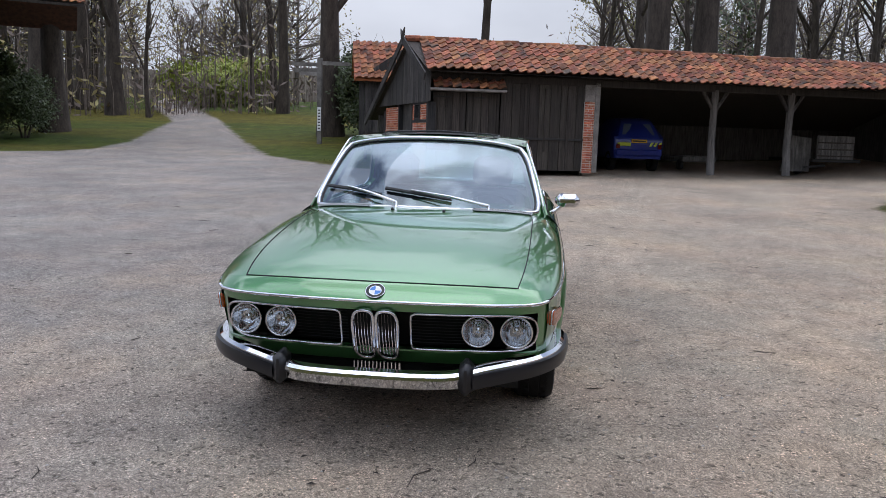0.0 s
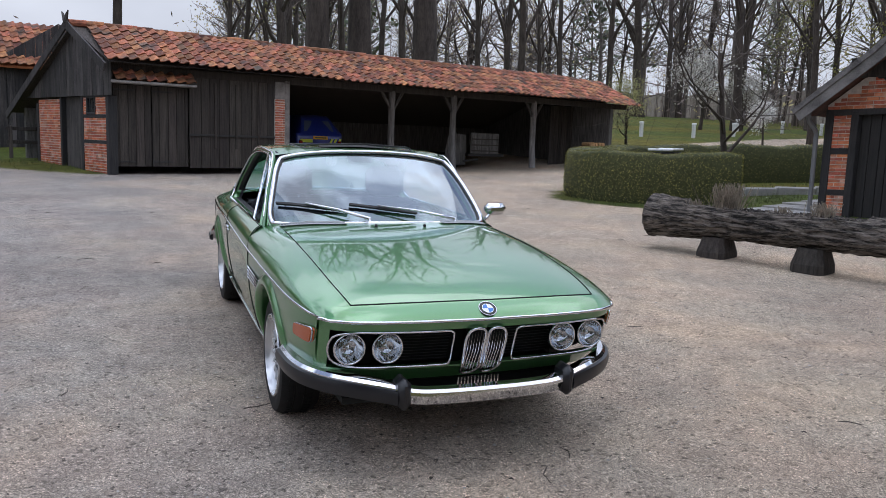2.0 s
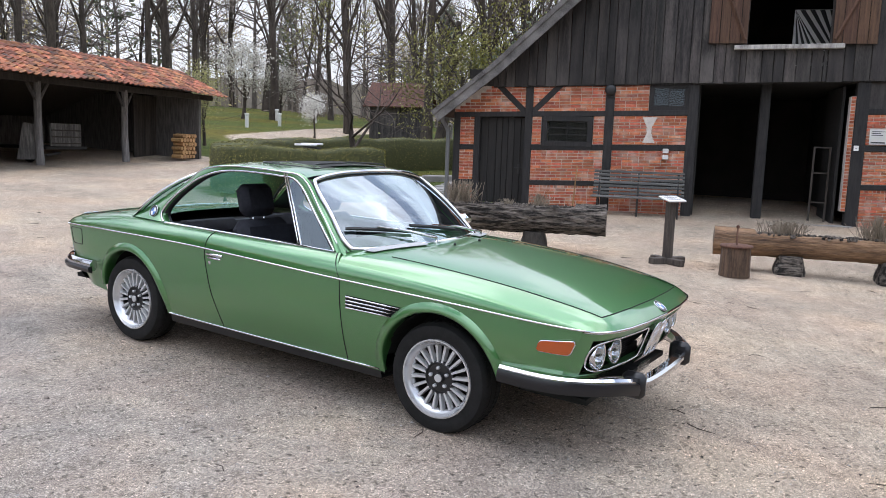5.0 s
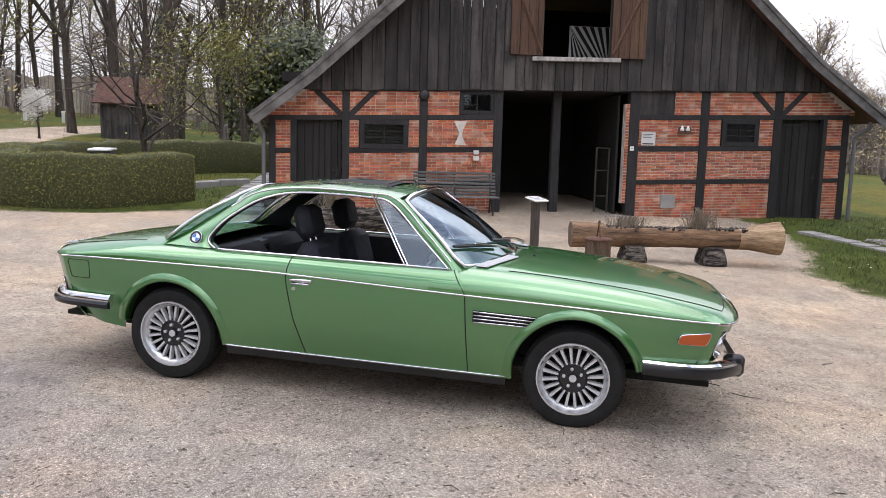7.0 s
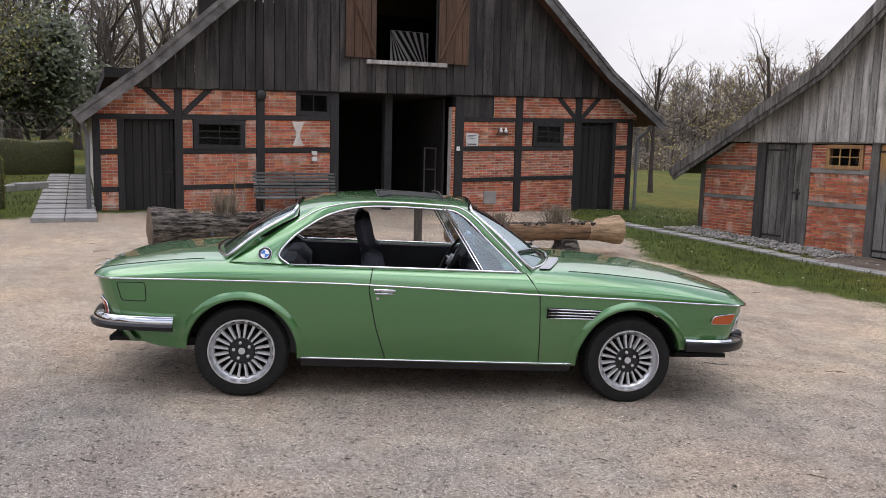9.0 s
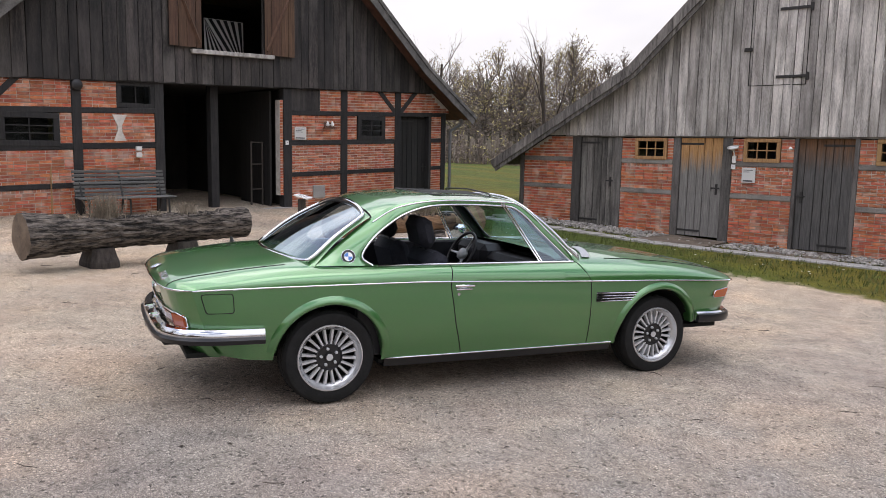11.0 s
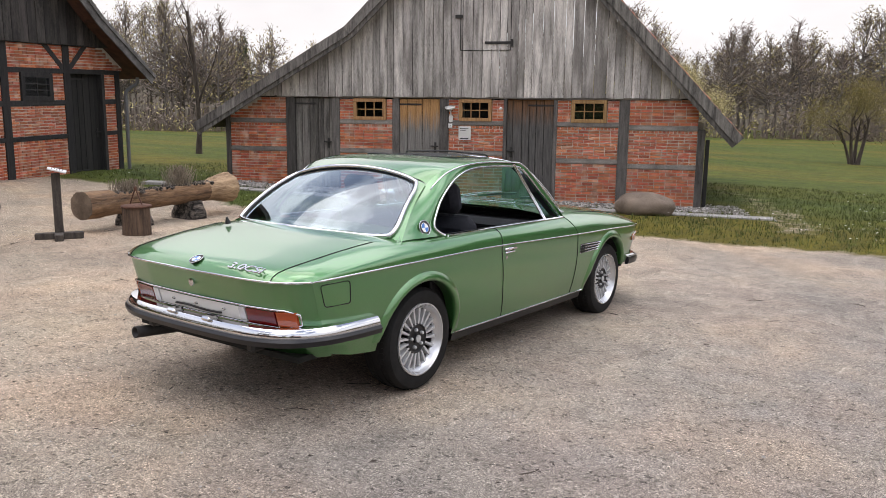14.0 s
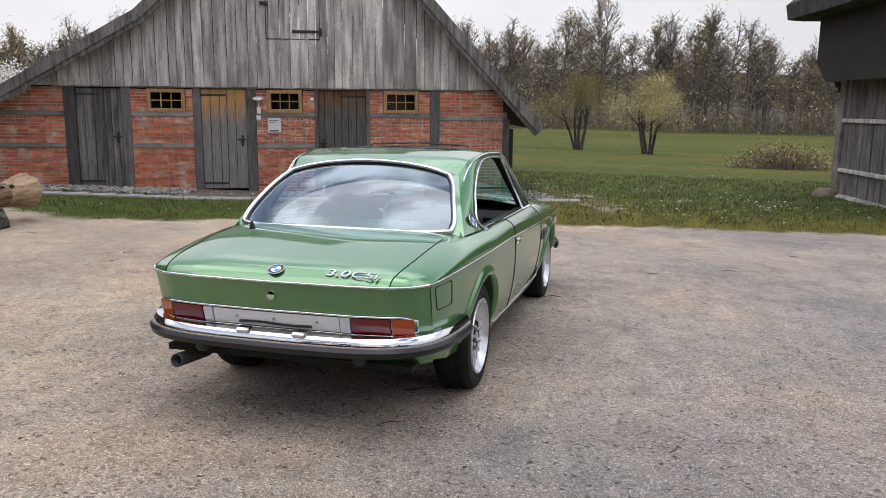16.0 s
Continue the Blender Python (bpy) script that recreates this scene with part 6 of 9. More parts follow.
def car_wheel(car, hub, sg, front):
    """Tyre and a twenty-spoke alloy, axle along y, outer face towards sg."""
    y_out = 0.79 if front else 0.783
    w = thing("wheel", pose(hub, sg * y_out, 0.305, 0, (hub * 37) % 20, 0 if sg > 0 else 180), "", "")
    w.parent = car
    tagged(w, "silver multi-spoke alloy wheel with a black tyre")
    prof = [(0.210, 0.0), (0.220, 0.006), (0.262, 0.012), (0.288, 0.006), (0.300, -0.012), (0.3055, -0.03), (0.306, -0.055), (0.302, -0.058), (0.302, -0.064), (0.306, -0.067), (0.307, -0.105), (0.302, -0.108), (0.302, -0.114), (0.306, -0.117), (0.3055, -0.15), (0.299, -0.175), (0.285, -0.192), (0.24, -0.195), (0.215, -0.18)]
    g = Geo()
    g.lathe(prof, 64, axis="y")
    part("tyre", g, M_RUBBER, w, "black low-profile tyre", angle=35)
    tread = Geo()
    for i in range(60):
        a = 6 * i
        for y0, y1, q in ((-0.028, -0.054, 7), (-0.118, -0.15, -7)):
            mm = pose(0, 0, 0, 0, a, 0)
            tread.box((-0.004, y1, 0.3045), (0.004, y0, 0.3085), mm @ pose(0, 0, 0, 0, 0, q))
    tagged(part("tread", tread, M_RUBBER, w), kind="stuff")
    g = Geo()
    g.lathe([(0.219, 0.002), (0.216, 0.013), (0.208, 0.014), (0.204, 0.006), (0.200, -0.008), (0.187, -0.024), (0.180, -0.030), (0.176, -0.044)], 64, axis="y")
    rim = part("rim", g, M_LIP, w, "polished alloy rim lip", angle=40)
    g = Geo()
    g.lathe([(0.176, -0.044), (0.174, -0.16), (0.21, -0.175)], 48, axis="y")
    part("barrel", g, M_IRON, rim, "dark inner barrel", smooth=True)
    g = Geo()
    for i in range(20):
        mm = pose(0, 0, 0, 0, 18 * i, 0)
        g.add([mm @ Vector(p) for p in ((-0.0052, -0.020, 0.085), (0.0052, -0.020, 0.085), (0.0085, -0.022, 0.181), (-0.0085, -0.022, 0.181), (-0.008, -0.05, 0.085), (0.008, -0.05, 0.085), (0.011, -0.052, 0.181), (-0.011, -0.052, 0.181))],
              [(0, 1, 2, 3), (7, 6, 5, 4), (0, 4, 5, 1), (1, 5, 6, 2), (2, 6, 7, 3), (3, 7, 4, 0)])
    part("spokes", g.tidy(), M_ALLOY, w, "twenty thin alloy spokes")
    g = Geo()
    g.lathe([(0.095, -0.05), (0.093, -0.024), (0.084, -0.018), (0.078, -0.028), (0.03, -0.03), (0.028, -0.016), (0.0, -0.014)], 32, axis="y")
    part("hub", g, M_BLACK, w, "black hub centre", angle=40)
    for i in range(5):
        a = 2 * math.pi * i / 5 + 0.3
        g = Geo()
        g.lathe([(0.0105, -0.03), (0.0105, -0.014), (0.006, -0.01), (0.0, -0.01)], 6, Matrix.Translation((0.054 * math.cos(a), 0, 0.054 * math.sin(a))), axis="y")
        part("wheel_bolt", g, M_ALLOY, w)
    g = Geo()
    g.lathe([(0.022, -0.016), (0.022, -0.009), (0.0, -0.008)], 20, axis="y")
    part("hub_cap", g, M_ALLOY, w, "small hub badge", smooth=False)
    g = Geo()
    g.lathe([(0.06, -0.09), (0.13, -0.085), (0.135, -0.1), (0.05, -0.11)], 32, axis="y")
    part("brake_disc", g, M_IRON, w, "dull brake disc")
    g = Geo()
    g.lathe([(0.0, -0.12), (0.187, -0.12)], 32, axis="y")
    part("wheel_back", g, M_GAP, w)


def car_wells(car):
    for hub in HUBS:
        for sg in (-1, 1):
            g = Geo()
            rows = []
            for y in (0.77, 0.5):
                rows.append([Vector((hub + 0.37 * math.cos(radians(a)), sg * y, 0.305 + 0.36 * math.sin(radians(a)))) for a in range(12, 173, 10)])
            g.grid(rows)
            g.add(rows[1] + [Vector((hub, sg * 0.5, 0.2))], [tuple(range(len(rows[1]) + 1))])
            part("wheel_well", g, M_GAP, car, "dark wheel well")


def strip(path, section, closed_section=True):
    """Sweeps a (out, up) section along a plan path."""
    g = Geo()
    pts = [Vector(p) for p in path]
    rows = []
    for i, p in enumerate(pts):
        d = pts[min(i + 1, len(pts) - 1)] - pts[max(i - 1, 0)]
        d.z = 0
        d.normalize()
        out = Vector((d.y, -d.x, 0))
        rows.append([p + out * a + Vector((0, 0, b)) for a, b in section])
    base = len(g.v)
    g.grid(rows, close_v=True)
    n = len(section)
    g.f.append(tuple(range(base, base + n)))
    g.f.append(tuple(reversed(range(base + (len(rows) - 1) * n, base + len(rows) * n))))
    return g.tidy()


def car_front(car):
    # dark recess with two openings
    vs = [-0.72 + 1.44 * i / 40 for i in range(41)]
    g = Geo()
    g.grid([[nose_point(v, z) - Vector((0.13 + 0.1 * (0.66 - z) * 0, 0, 0)) for v in vs] for z in (0.455, 0.55, 0.665)])
    part("grille_panel", g, M_GAP, car, "matt black grille recess")
    mesh = Geo()
    for z in (0.49, 0.505, 0.52, 0.535, 0.55, 0.565, 0.58, 0.595, 0.61, 0.625):
        for a, b in ((-0.38, -0.14), (0.14, 0.38)):
            mesh.tube([nose_point(a + (b - a) * k / 4, z) - Vector((0.07, 0, 0)) for k in range(5)], 0.002, 4)
    tagged(part("grille_mesh", mesh, M_BLACK, car, "fine black grille bars"), kind="stuff")
    for sg in (-1, 1):
        keys = [(0.152, 0.648), (0.152, 0.478), (0.58, 0.478), (0.68, 0.50), (0.697, 0.57), (0.68, 0.632), (0.60, 0.652)]
        ring = resample(rounded([(0, sg * v, z) for v, z in keys], [0.02, 0.02, 0.06, 0.05, 0.06, 0.05, 0.06], 5), 60, True)
        g = Geo()
        g.tube([nose_point(p.y, p.z) + Vector((0.004, 0, 0)) for p in ring], 0.0055, 6, closed=True)
        part("grille_frame", g, M_CHROME, car, "bright frame round the headlamps", smooth=True)
        for v, dx in ((0.602, -0.018), (0.436, -0.03)):
            c = nose_point(sg * v, 0.565) + Vector((dx, 0, 0))
            m = Matrix.Translation(c) @ Vector((1, 0, 0.02)).to_track_quat("Z", "Y").to_matrix().to_4x4()
            g = Geo()
            g.lathe([(0.063, -0.06), (0.071, -0.02), (0.072, 0.004), (0.068, 0.011), (0.063, 0.006), (0.061, -0.006)], 36, m)
            lamp = part("headlamp", g, M_CHROME, car, "round headlamp with a chrome ring", smooth=True)
            g = Geo()
            g.lathe([(0.063, 0.0), (0.05, -0.03), (0.03, -0.046), (0.012, -0.05), (0.0, -0.05)], 32, m)
            part("reflector", g, M_CHROME, lamp, "silver reflector", smooth=True)
            g = Geo()
            g.lathe([(0.012, -0.048), (0.012, -0.018), (0.0, -0.014)], 12, m)
            part("bulb", g, M_CHROME, lamp)
            g = Geo()
            g.lathe([(0.063, 0.003), (0.05, 0.013), (0.03, 0.019), (0.0, 0.021)], 32, m)
            part("lens", g, M_LENS, lamp, "clear ribbed glass", smooth=True).visible_shadow = False
            g = Geo()
            for k in range(-5, 6):
                x = k * 0.011
                h = math.sqrt(max(0, 0.057**2 - x * x))
                g.tube([m @ Vector((x, -h, 0.008)), m @ Vector((x, 0, 0.018 - abs(x) * 0.1)), m @ Vector((x, h, 0.008))], 0.0006, 4)
            part("lens_ribs", g, M_ZINC, lamp)
        # front turn lamp wrapping to the side
        g = Geo()
        q = [(2.075, 0.652), (1.90, 0.634), (1.888, 0.582), (2.05, 0.578)]
        ring = resample(rounded([(u, 0, z) for u, z in q], 0.015, 4), 28, True)
        outer = [flank(p.x + 0.3 * max(0, min(1, (p.x - 1.75) / 0.35)) * (belt_z(p.x) - p.z), p.z, sg) + Vector((0, sg * 0.02, 0)) for p in ring]
        base = [p + Vector((0, -sg * 0.03, 0)) for p in outer]
        cen = sum(outer, Vector()) / len(outer) + Vector((0, sg * 0.006, 0))
        g.grid([base, outer], close_v=True)
        k = len(g.v)
        g.add(outer + [cen], [(i, (i + 1) % 28, 28) for i in range(28)])
        lamp = part("turn_lamp", g.tidy(), M_ORANGE, car, "orange turn lamp", angle=40)
        g = Geo()
        g.tube([p + Vector((0, -sg * 0.008, 0)) for p in outer], 0.005, 5, closed=True)
        part("bezel", g, M_CHROME, lamp, smooth=True)
    # twin upright grilles
    for sg in (-1, 1):
        keys = [(0.006, 0.645), (0.008, 0.44), (0.035, 0.412), (0.08, 0.418), (0.094, 0.46), (0.100, 0.61), (0.084, 0.652), (0.035, 0.66)]
        ring = resample(rounded([(0, sg * v, z) for v, z in keys], 0.03, 4), 44, True)
        g = Geo()
        g.tube([nose_point(p.y, p.z) + Vector((0.018, 0, 0)) for p in ring], 0.0075, 8, closed=True)
        k = part("upright_grille", g, M_CHROME, car, "chrome kidney-shaped grille", smooth=True)
        g = Geo()
        for i in range(6):
            v = sg * (0.018 + i * 0.0135)
            z0, z1 = (0.445, 0.645) if 0 < i < 5 else (0.46, 0.635)
            g.tube([nose_point(v, z0) + Vector((0.018, 0, 0)), nose_point(v, (z0 + z1) / 2) + Vector((0.022, 0, 0)), nose_point(v, z1) + Vector((0.018, 0, 0))], 0.0024, 5, flat=1.6)
        part("slats", g, M_CHROME, k, smooth=True)
        g = Geo()
        rows = [[nose_point(p.y, p.z) + Vector((0.004, 0, 0)) for p in ring]]
        g.add(rows[0], [tuple(range(44))])
        part("backing", g, M_GAP, k)
        g = Geo()
        g.grid([[nose_point(p.y, p.z) + Vector((x, 0, 0)) for p in ring] for x in (-0.03, 0.018)], close_v=True)
        part("shroud", g, M_CHROME, k, smooth=True)
    roundel(car, Vector((2.235, 0, 0.737)), Vector((0.55, 0, 0.83)), 0.041)
    g = Geo()
    vs = [-0.735 + 1.47 * i / 40 for i in range(41)]
    g.tube([Vector((lerp(NOSE, abs(v)) + 0.004, v, 0.703)) for v in vs], 0.0075, 6)
    for sg in (-1, 1):
        us = [2.11 - 4.27 * i / 70 for i in range(71)]
        g.tube([Vector((u, sg * (belt_w(u) + 0.003), belt_z(u) - 0.003)) for u in us], 0.0072, 6, flat=0.8)
    g.tube([Vector((lerp(TAIL, abs(v)) - 0.003, v, belt_z(-2.1) - 0.006)) for v in vs], 0.006, 6)
    part("belt_trim", g, M_CHROME, car, "thin chrome belt strip", smooth=True)
    # bumper in two tones with overriders
    half = [(2.285, 0.0, 0.372), (2.282, 0.2, 0.373), (2.272, 0.34, 0.38), (2.24, 0.46, 0.405), (2.19, 0.57, 0.42), (2.11, 0.67, 0.426), (2.0, 0.745, 0.43), (1.87, 0.782, 0.435), (1.70, 0.792, 0.44)]
    line = smooth_line([(u, -v, z) for u, v, z in half[::-1]] + [(u, v, z) for u, v, z in half[1:]], 5)
    line = [Vector(p) for p in line]
    sec = [(0.0, -0.040), (0.014, -0.037), (0.038, 0.008), (0.036, 0.022), (0.022, 0.034), (-0.02, 0.036), (-0.03, 0.0)]
    b = part("front_bumper", strip(line[::-1], [(-x, z) for x, z in sec]), M_CHROME, car, "chrome bumper with black rubber", angle=35)
    for sg in (-1, 1):
        seg = [p for p in line if p.y * sg > 0.39]
        rub = strip(seg[::-1], [(-x, z) for x, z in [(0.02, -0.054), (0.05, -0.046), (0.058, -0.012), (0.05, 0.014), (0.026, 0.02)]])
        part("rubber_strip", rub, M_BUMPER_RUBBER, b, "glossy black rubber strip", angle=35)
        g = Geo()
        g.cbox((2.20, sg * 0.40 - 0.03, 0.325), (2.325, sg * 0.40 + 0.03, 0.465), 0.024)
        part("overrider", g, M_BUMPER_RUBBER, b, "black overrider", angle=40)
    g = Geo()
    for v in [-0.10 + 0.2 * i / 12 for i in range(13)]:
        g.tube([(2.172, v, 0.36), (2.176, v, 0.41)], 0.004, 5)
    part("lower_grille", g, M_CHROME, car, "short upright chrome bars below the twin grilles")
    g = Geo()
    g.box((1.70, -0.55, 0.28), (1.95, 0.55, 0.38))
    part("undertray", g, M_GAP, car)


def car_sides(car, door):
    for sg in (-1, 1):
        g = Geo()
        us = [-0.93 + 1.84 * i / 20 for i in range(21)]
        g.tube([flank(u, 0.268, sg) + Vector((0, sg * 0.004, 0)) for u in us], 0.006, 6)
        part("sill_trim", g, M_CHROME, car, "bright sill strip", smooth=True)
        g = Geo()
        rows = [[flank(u, 0.262, sg) + Vector((0, -sg * 0.004, 0)) for u in us], [flank(u, 0.262, sg) + Vector((0, -sg * 0.02, -0.055)) for u in us], [flank(u, 0.262, sg) + Vector((0, -sg * 0.2, -0.06)) for u in us]]
        g.grid(rows)
        part("sill", g, M_BLACK, car, "black sill")
        # handle under the belt strip
        g = Geo()
        y = flank(-0.4, 0.745, sg).y
        g.cbox((-0.47, y - sg * 0.004, 0.742), (-0.32, y + sg * 0.016, 0.762), 0.006)
        g.cbox((-0.46, y - sg * 0.004, 0.722), (-0.335, y + sg * 0.012, 0.738), 0.006)
        part("handle", g, M_CHROME, door[sg], "chrome door handle", angle=40)
        g = Geo()
        g.lathe([(0.011, 0.0), (0.011, 0.006), (0.0, 0.007)], 14, Matrix.Translation((-0.44, flank(-0.44, 0.7, sg).y, 0.698)) @ pose(0, 0, 0, 0, 0, 0 if sg > 0 else 180), axis="y")
        part("lock", g, M_CHROME, door[sg], "round lock")
        # wing vent
        g = Geo()
        g.grid([[flank(0.70 + (0.385 - 0.055 * k / 3) * i / 8, 0.672 - 0.074 * k / 3 - 0.008 * i / 8 * (1 - k / 3) + 0.008 * i / 8 * k / 3, sg) + Vector((0, sg * 0.003, 0)) for i in range(9)] for k in range(4)])
        vent = part("wing_vent", g, M_GAP, car, "black wing vent with chrome slats")
        for k in range(4):
            z0, z1 = 0.664 - 0.021 * k, 0.657 - 0.0185 * k
            g = Geo()
            g.tube([flank(0.705 + (1.075 - 0.016 * k - 0.705) * i / 4, z0 + (z1 - z0) * i / 4, sg) + Vector((0, sg * 0.008, 0)) for i in range(5)], 0.0065, 6, flat=0.8)
            part("slat", g, M_CHROME, vent, smooth=True)
    # filler flap on the right
    g = Geo()
    ring = rounded([(u, 0, z) for u, z in ((-2.12, 0.735), (-1.93, 0.742), (-1.93, 0.622), (-2.115, 0.618))], 0.02, 4)
    g.tube([flank(p.x, p.z, -1) + Vector((0, -0.001, 0)) for p in ring], 0.0028, 4, closed=True)
    part("filler_flap", g, M_GAP, car, "outline of the filler flap")
    # door mirror on the left
    g = Geo()
    g.tube([(0.43, 0.775, 0.885), (0.42, 0.82, 0.915), (0.41, 0.85, 0.945)], 0.013, 6)
    arm = part("door_mirror", g, M_CHROME, car, "chrome door mirror", smooth=True)
    g = Geo()
    g.cbox((0.36, 0.80, 0.925), (0.45, 0.955, 1.01), 0.03)
    part("mirror_shell", g, M_CHROME, arm, angle=40)
    # wipers, scuttle grilles and washer jets
    def on_screen(x, t, off=0.02):
        p = Vector((0.80 - 0.235 * abs(x) ** 2.2, 0.742 * x, 0.925 - 0.05 * abs(x) ** 2.5)).lerp(Vector((0.175 - 0.065 * x * x, 0.588 * x, 1.322 - 0.045 * abs(x) ** 2.2)), t)
        p += Vector((0.02, 0, 0.016)) * math.sin(math.pi * t)
        return Vector((cab(p.x), p.y, p.z)) + Vector((0.55, 0, 0.83)) * off

    for y0, x0, t0, x1, t1 in ((0.40, -0.34, 0.21, 0.24, 0.10), (-0.15, -0.93, 0.27, -0.36, 0.13)):
        knee = on_screen(x0 + 0.40 * (x1 - x0), t0 + 0.4 * (t1 - t0), 0.038)
        base = Vector((0.84, y0, 0.935))
        g = Geo()
        g.tube([base - Vector((0, 0, 0.02)), base + Vector((0, 0, 0.025)), base.lerp(knee, 0.5) + Vector((0.01, 0, 0.022)), knee], [0.014, 0.012, 0.008, 0.005], 6)
        w = part("wiper", g, M_CHROME, car, "chrome wiper arm with a black blade", smooth=True)
        g = Geo()
        g.tube([on_screen(x0 + (x1 - x0) * k / 6, t0 + (t1 - t0) * k / 6, 0.018) for k in range(7)], 0.011, 5)
        part("blade", g, M_BLACK, w, "black wiper blade")
    for sg in (-1, 1):
        g = Geo()
        foot = lambda y: 0.845 - 0.235 * (y / 0.735) ** 2.2
        ys = [0.31 + 0.345 * i / 23 for i in range(24)]
        g.grid([[(foot(y) + d, sg * y, deck(foot(y) + d, y / belt_w(foot(y))) + 0.004) for y in ys] for d in (0.012, 0.078)])
        gr = part("scuttle_grille", g, M_GAP, car, "fresh-air grille")
        g = Geo()
        for y in ys:
            g.tube([(foot(y) + d, sg * y, deck(foot(y) + d, y / belt_w(foot(y))) + 0.009) for d in (0.01, 0.045, 0.08)], 0.0045, 4)
        for d in (0.01, 0.08):
            g.tube([(foot(y) + d, sg * y, deck(foot(y) + d, y / belt_w(foot(y))) + 0.008) for y in ys], 0.004, 4)
        tagged(part("grille_insert", g, M_VENT, gr), kind="stuff")
        g = Geo()
        g.lathe([(0.009, 0.0), (0.009, 0.012), (0.004, 0.018)], 8, Matrix.Translation((0.98, sg * 0.15, deck(0.98, 0.18) - 0.002)), cap=True)
        part("washer_jet", g, M_BLACK, car)


def car_rear(car):
    for sg in (-1, 1):
        for v0, v1, mat, lab in ((0.335, 0.383, M_CLEAR, "clear reversing lens"), (0.392, 0.572, M_RED, "red tail lens"), (0.581, 0.672, M_AMBER, "orange rear turn lens")):
            g = Geo()
            vs = [v0 + (v1 - v0) * i / 6 for i in range(7)]
            front = [[tail_point(sg * v, z) - Vector((0.016, 0, 0)) for v in vs] for z in (0.522, 0.534, 0.588, 0.598)]
            back = [[tail_point(sg * v, z) + Vector((0.01, 0, 0)) for v in vs] for z in (0.518, 0.602)]
            g.grid([back[0]] + front + [back[1]])
            g.add([r[0] for r in [back[0]] + front + [back[1]]], [tuple(range(6))])
            g.add([r[-1] for r in [back[0]] + front + [back[1]]], [tuple(range(6))])
            part("tail_lens", g.tidy(), mat, car, lab, angle=40)
    g = Geo()
    vs = [-0.33 + 0.66 * i / 20 for i in range(21)]
    g.grid([[tail_point(v, z) - Vector((0.012, 0, 0)) for v in vs] for z in (0.522, 0.598)])
    pl = part("plate_panel", g.tidy(), M_SIGN, car, "blank silver panel between the tail lamps")
    g = Geo()
    g.tube([tail_point(-0.19 + 0.38 * i / 8, 0.540 - 0.004 * math.sin(i * 0.8)) - Vector((0.017, 0, 0)) for i in range(9)], 0.0065, 5)
    part("plate_edge", g, M_BLACK, pl, "dark lower edge of a plate holder")
    for v in (-0.22, 0.0, 0.2):
        g = Geo()
        g.lathe([(0.009, 0), (0.006, 0.012), (0.0, 0.013)], 8, Matrix.Translation(tail_point(v, 0.565) - Vector((0.012, 0, 0))) @ pose(0, 0, 0, 0, -90, 0))
        part("clip", g, M_CHROME, pl)
    ring = [tail_point(v, 0.513 + 0.02 * max(0, abs(v) - 0.62) / 0.065) - Vector((0.008, 0, 0)) for v in [-0.685 + 1.37 * i / 40 for i in range(41)]] + [tail_point(v, 0.608 - 0.02 * max(0, abs(v) - 0.62) / 0.065) - Vector((0.008, 0, 0)) for v in [0.685 - 1.37 * i / 40 for i in range(41)]]
    g = Geo()
    g.tube(ring, 0.006, 6, closed=True)
    part("lamp_frame", g, M_CHROME, car, "chrome frame round the tail lamps", smooth=True)
    roundel(car, Vector((-2.296, -0.02, 0.806)), Vector((-0.42, 0, 0.9)), 0.038)
    g = Geo()
    g.lathe([(0.020, 0), (0.020, 0.012), (0.008, 0.014), (0.0, 0.014)], 16, Matrix.Translation(tail_point(0.0, 0.685)) @ pose(0, 0, 0, 0, -90, 0))
    part("boot_lock", g, M_CHROME, car, "chrome boot lock")
    half = [(-2.315, 0.0, 0.47), (-2.31, 0.3, 0.471), (-2.295, 0.48, 0.474), (-2.255, 0.61, 0.478), (-2.18, 0.70, 0.481), (-2.06, 0.76, 0.484), (-1.9, 0.787, 0.486), (-1.74, 0.797, 0.487)]
    line = smooth_line([(u, -v, z) for u, v, z in half[::-1]] + [(u, v, z) for u, v, z in half[1:]], 5)
    sec = [(0.0, -0.04), (0.028, -0.035), (0.04, -0.005), (0.034, 0.022), (0.018, 0.04), (-0.02, 0.042), (-0.03, 0.0)]
    b = part("rear_bumper", strip(line, [(-x, z) for x, z in sec][::-1]), M_CHROME, car, "chrome rear bumper with a black rubber strip", angle=35)
    rub = strip(line, [(-x, z) for x, z in [(0.02, -0.054), (0.048, -0.047), (0.055, -0.02), (0.045, -0.004), (0.02, -0.002)]][::-1])
    part("rubber_strip", rub, M_BUMPER_RUBBER, b, "glossy black rubber strip", angle=35)
    for v in (-0.15, 0.14):
        g = Geo()
        g.cbox((-2.355, v - 0.035, 0.5), (-2.28, v + 0.035, 0.526), 0.01)
        part("plate_lamp", g, M_CHROME, b)
    for v in (-0.43, 0.40):
        g = Geo()
        g.cbox((-2.30, v - 0.03, 0.37), (-2.2, v + 0.03, 0.44), 0.015)
        part("bumper_mount", g, M_BLACK, b)
    g = Geo()
    g.lathe([(0.032, 0.0), (0.034, 0.012), (0.034, 0.28), (0.026, 0.28), (0.026, 0.05), (0.0, 0.05)][::-1], 16, pose(-2.04, 0.52, 0.30, 0, -86, 0))
    part("tailpipe", g.tidy(), M_IRON, car, "dark tailpipe", smooth=True)
    g = Geo()
    g.tube([(-1.72, 0.42, 0.915), (-1.73, 0.42, 0.955)], [0.02, 0.006], 8)
    part("aerial_base", g, M_BLACK, car, "small black aerial base")
    cu = bpy.data.curves.new("badge_letters", "FONT")
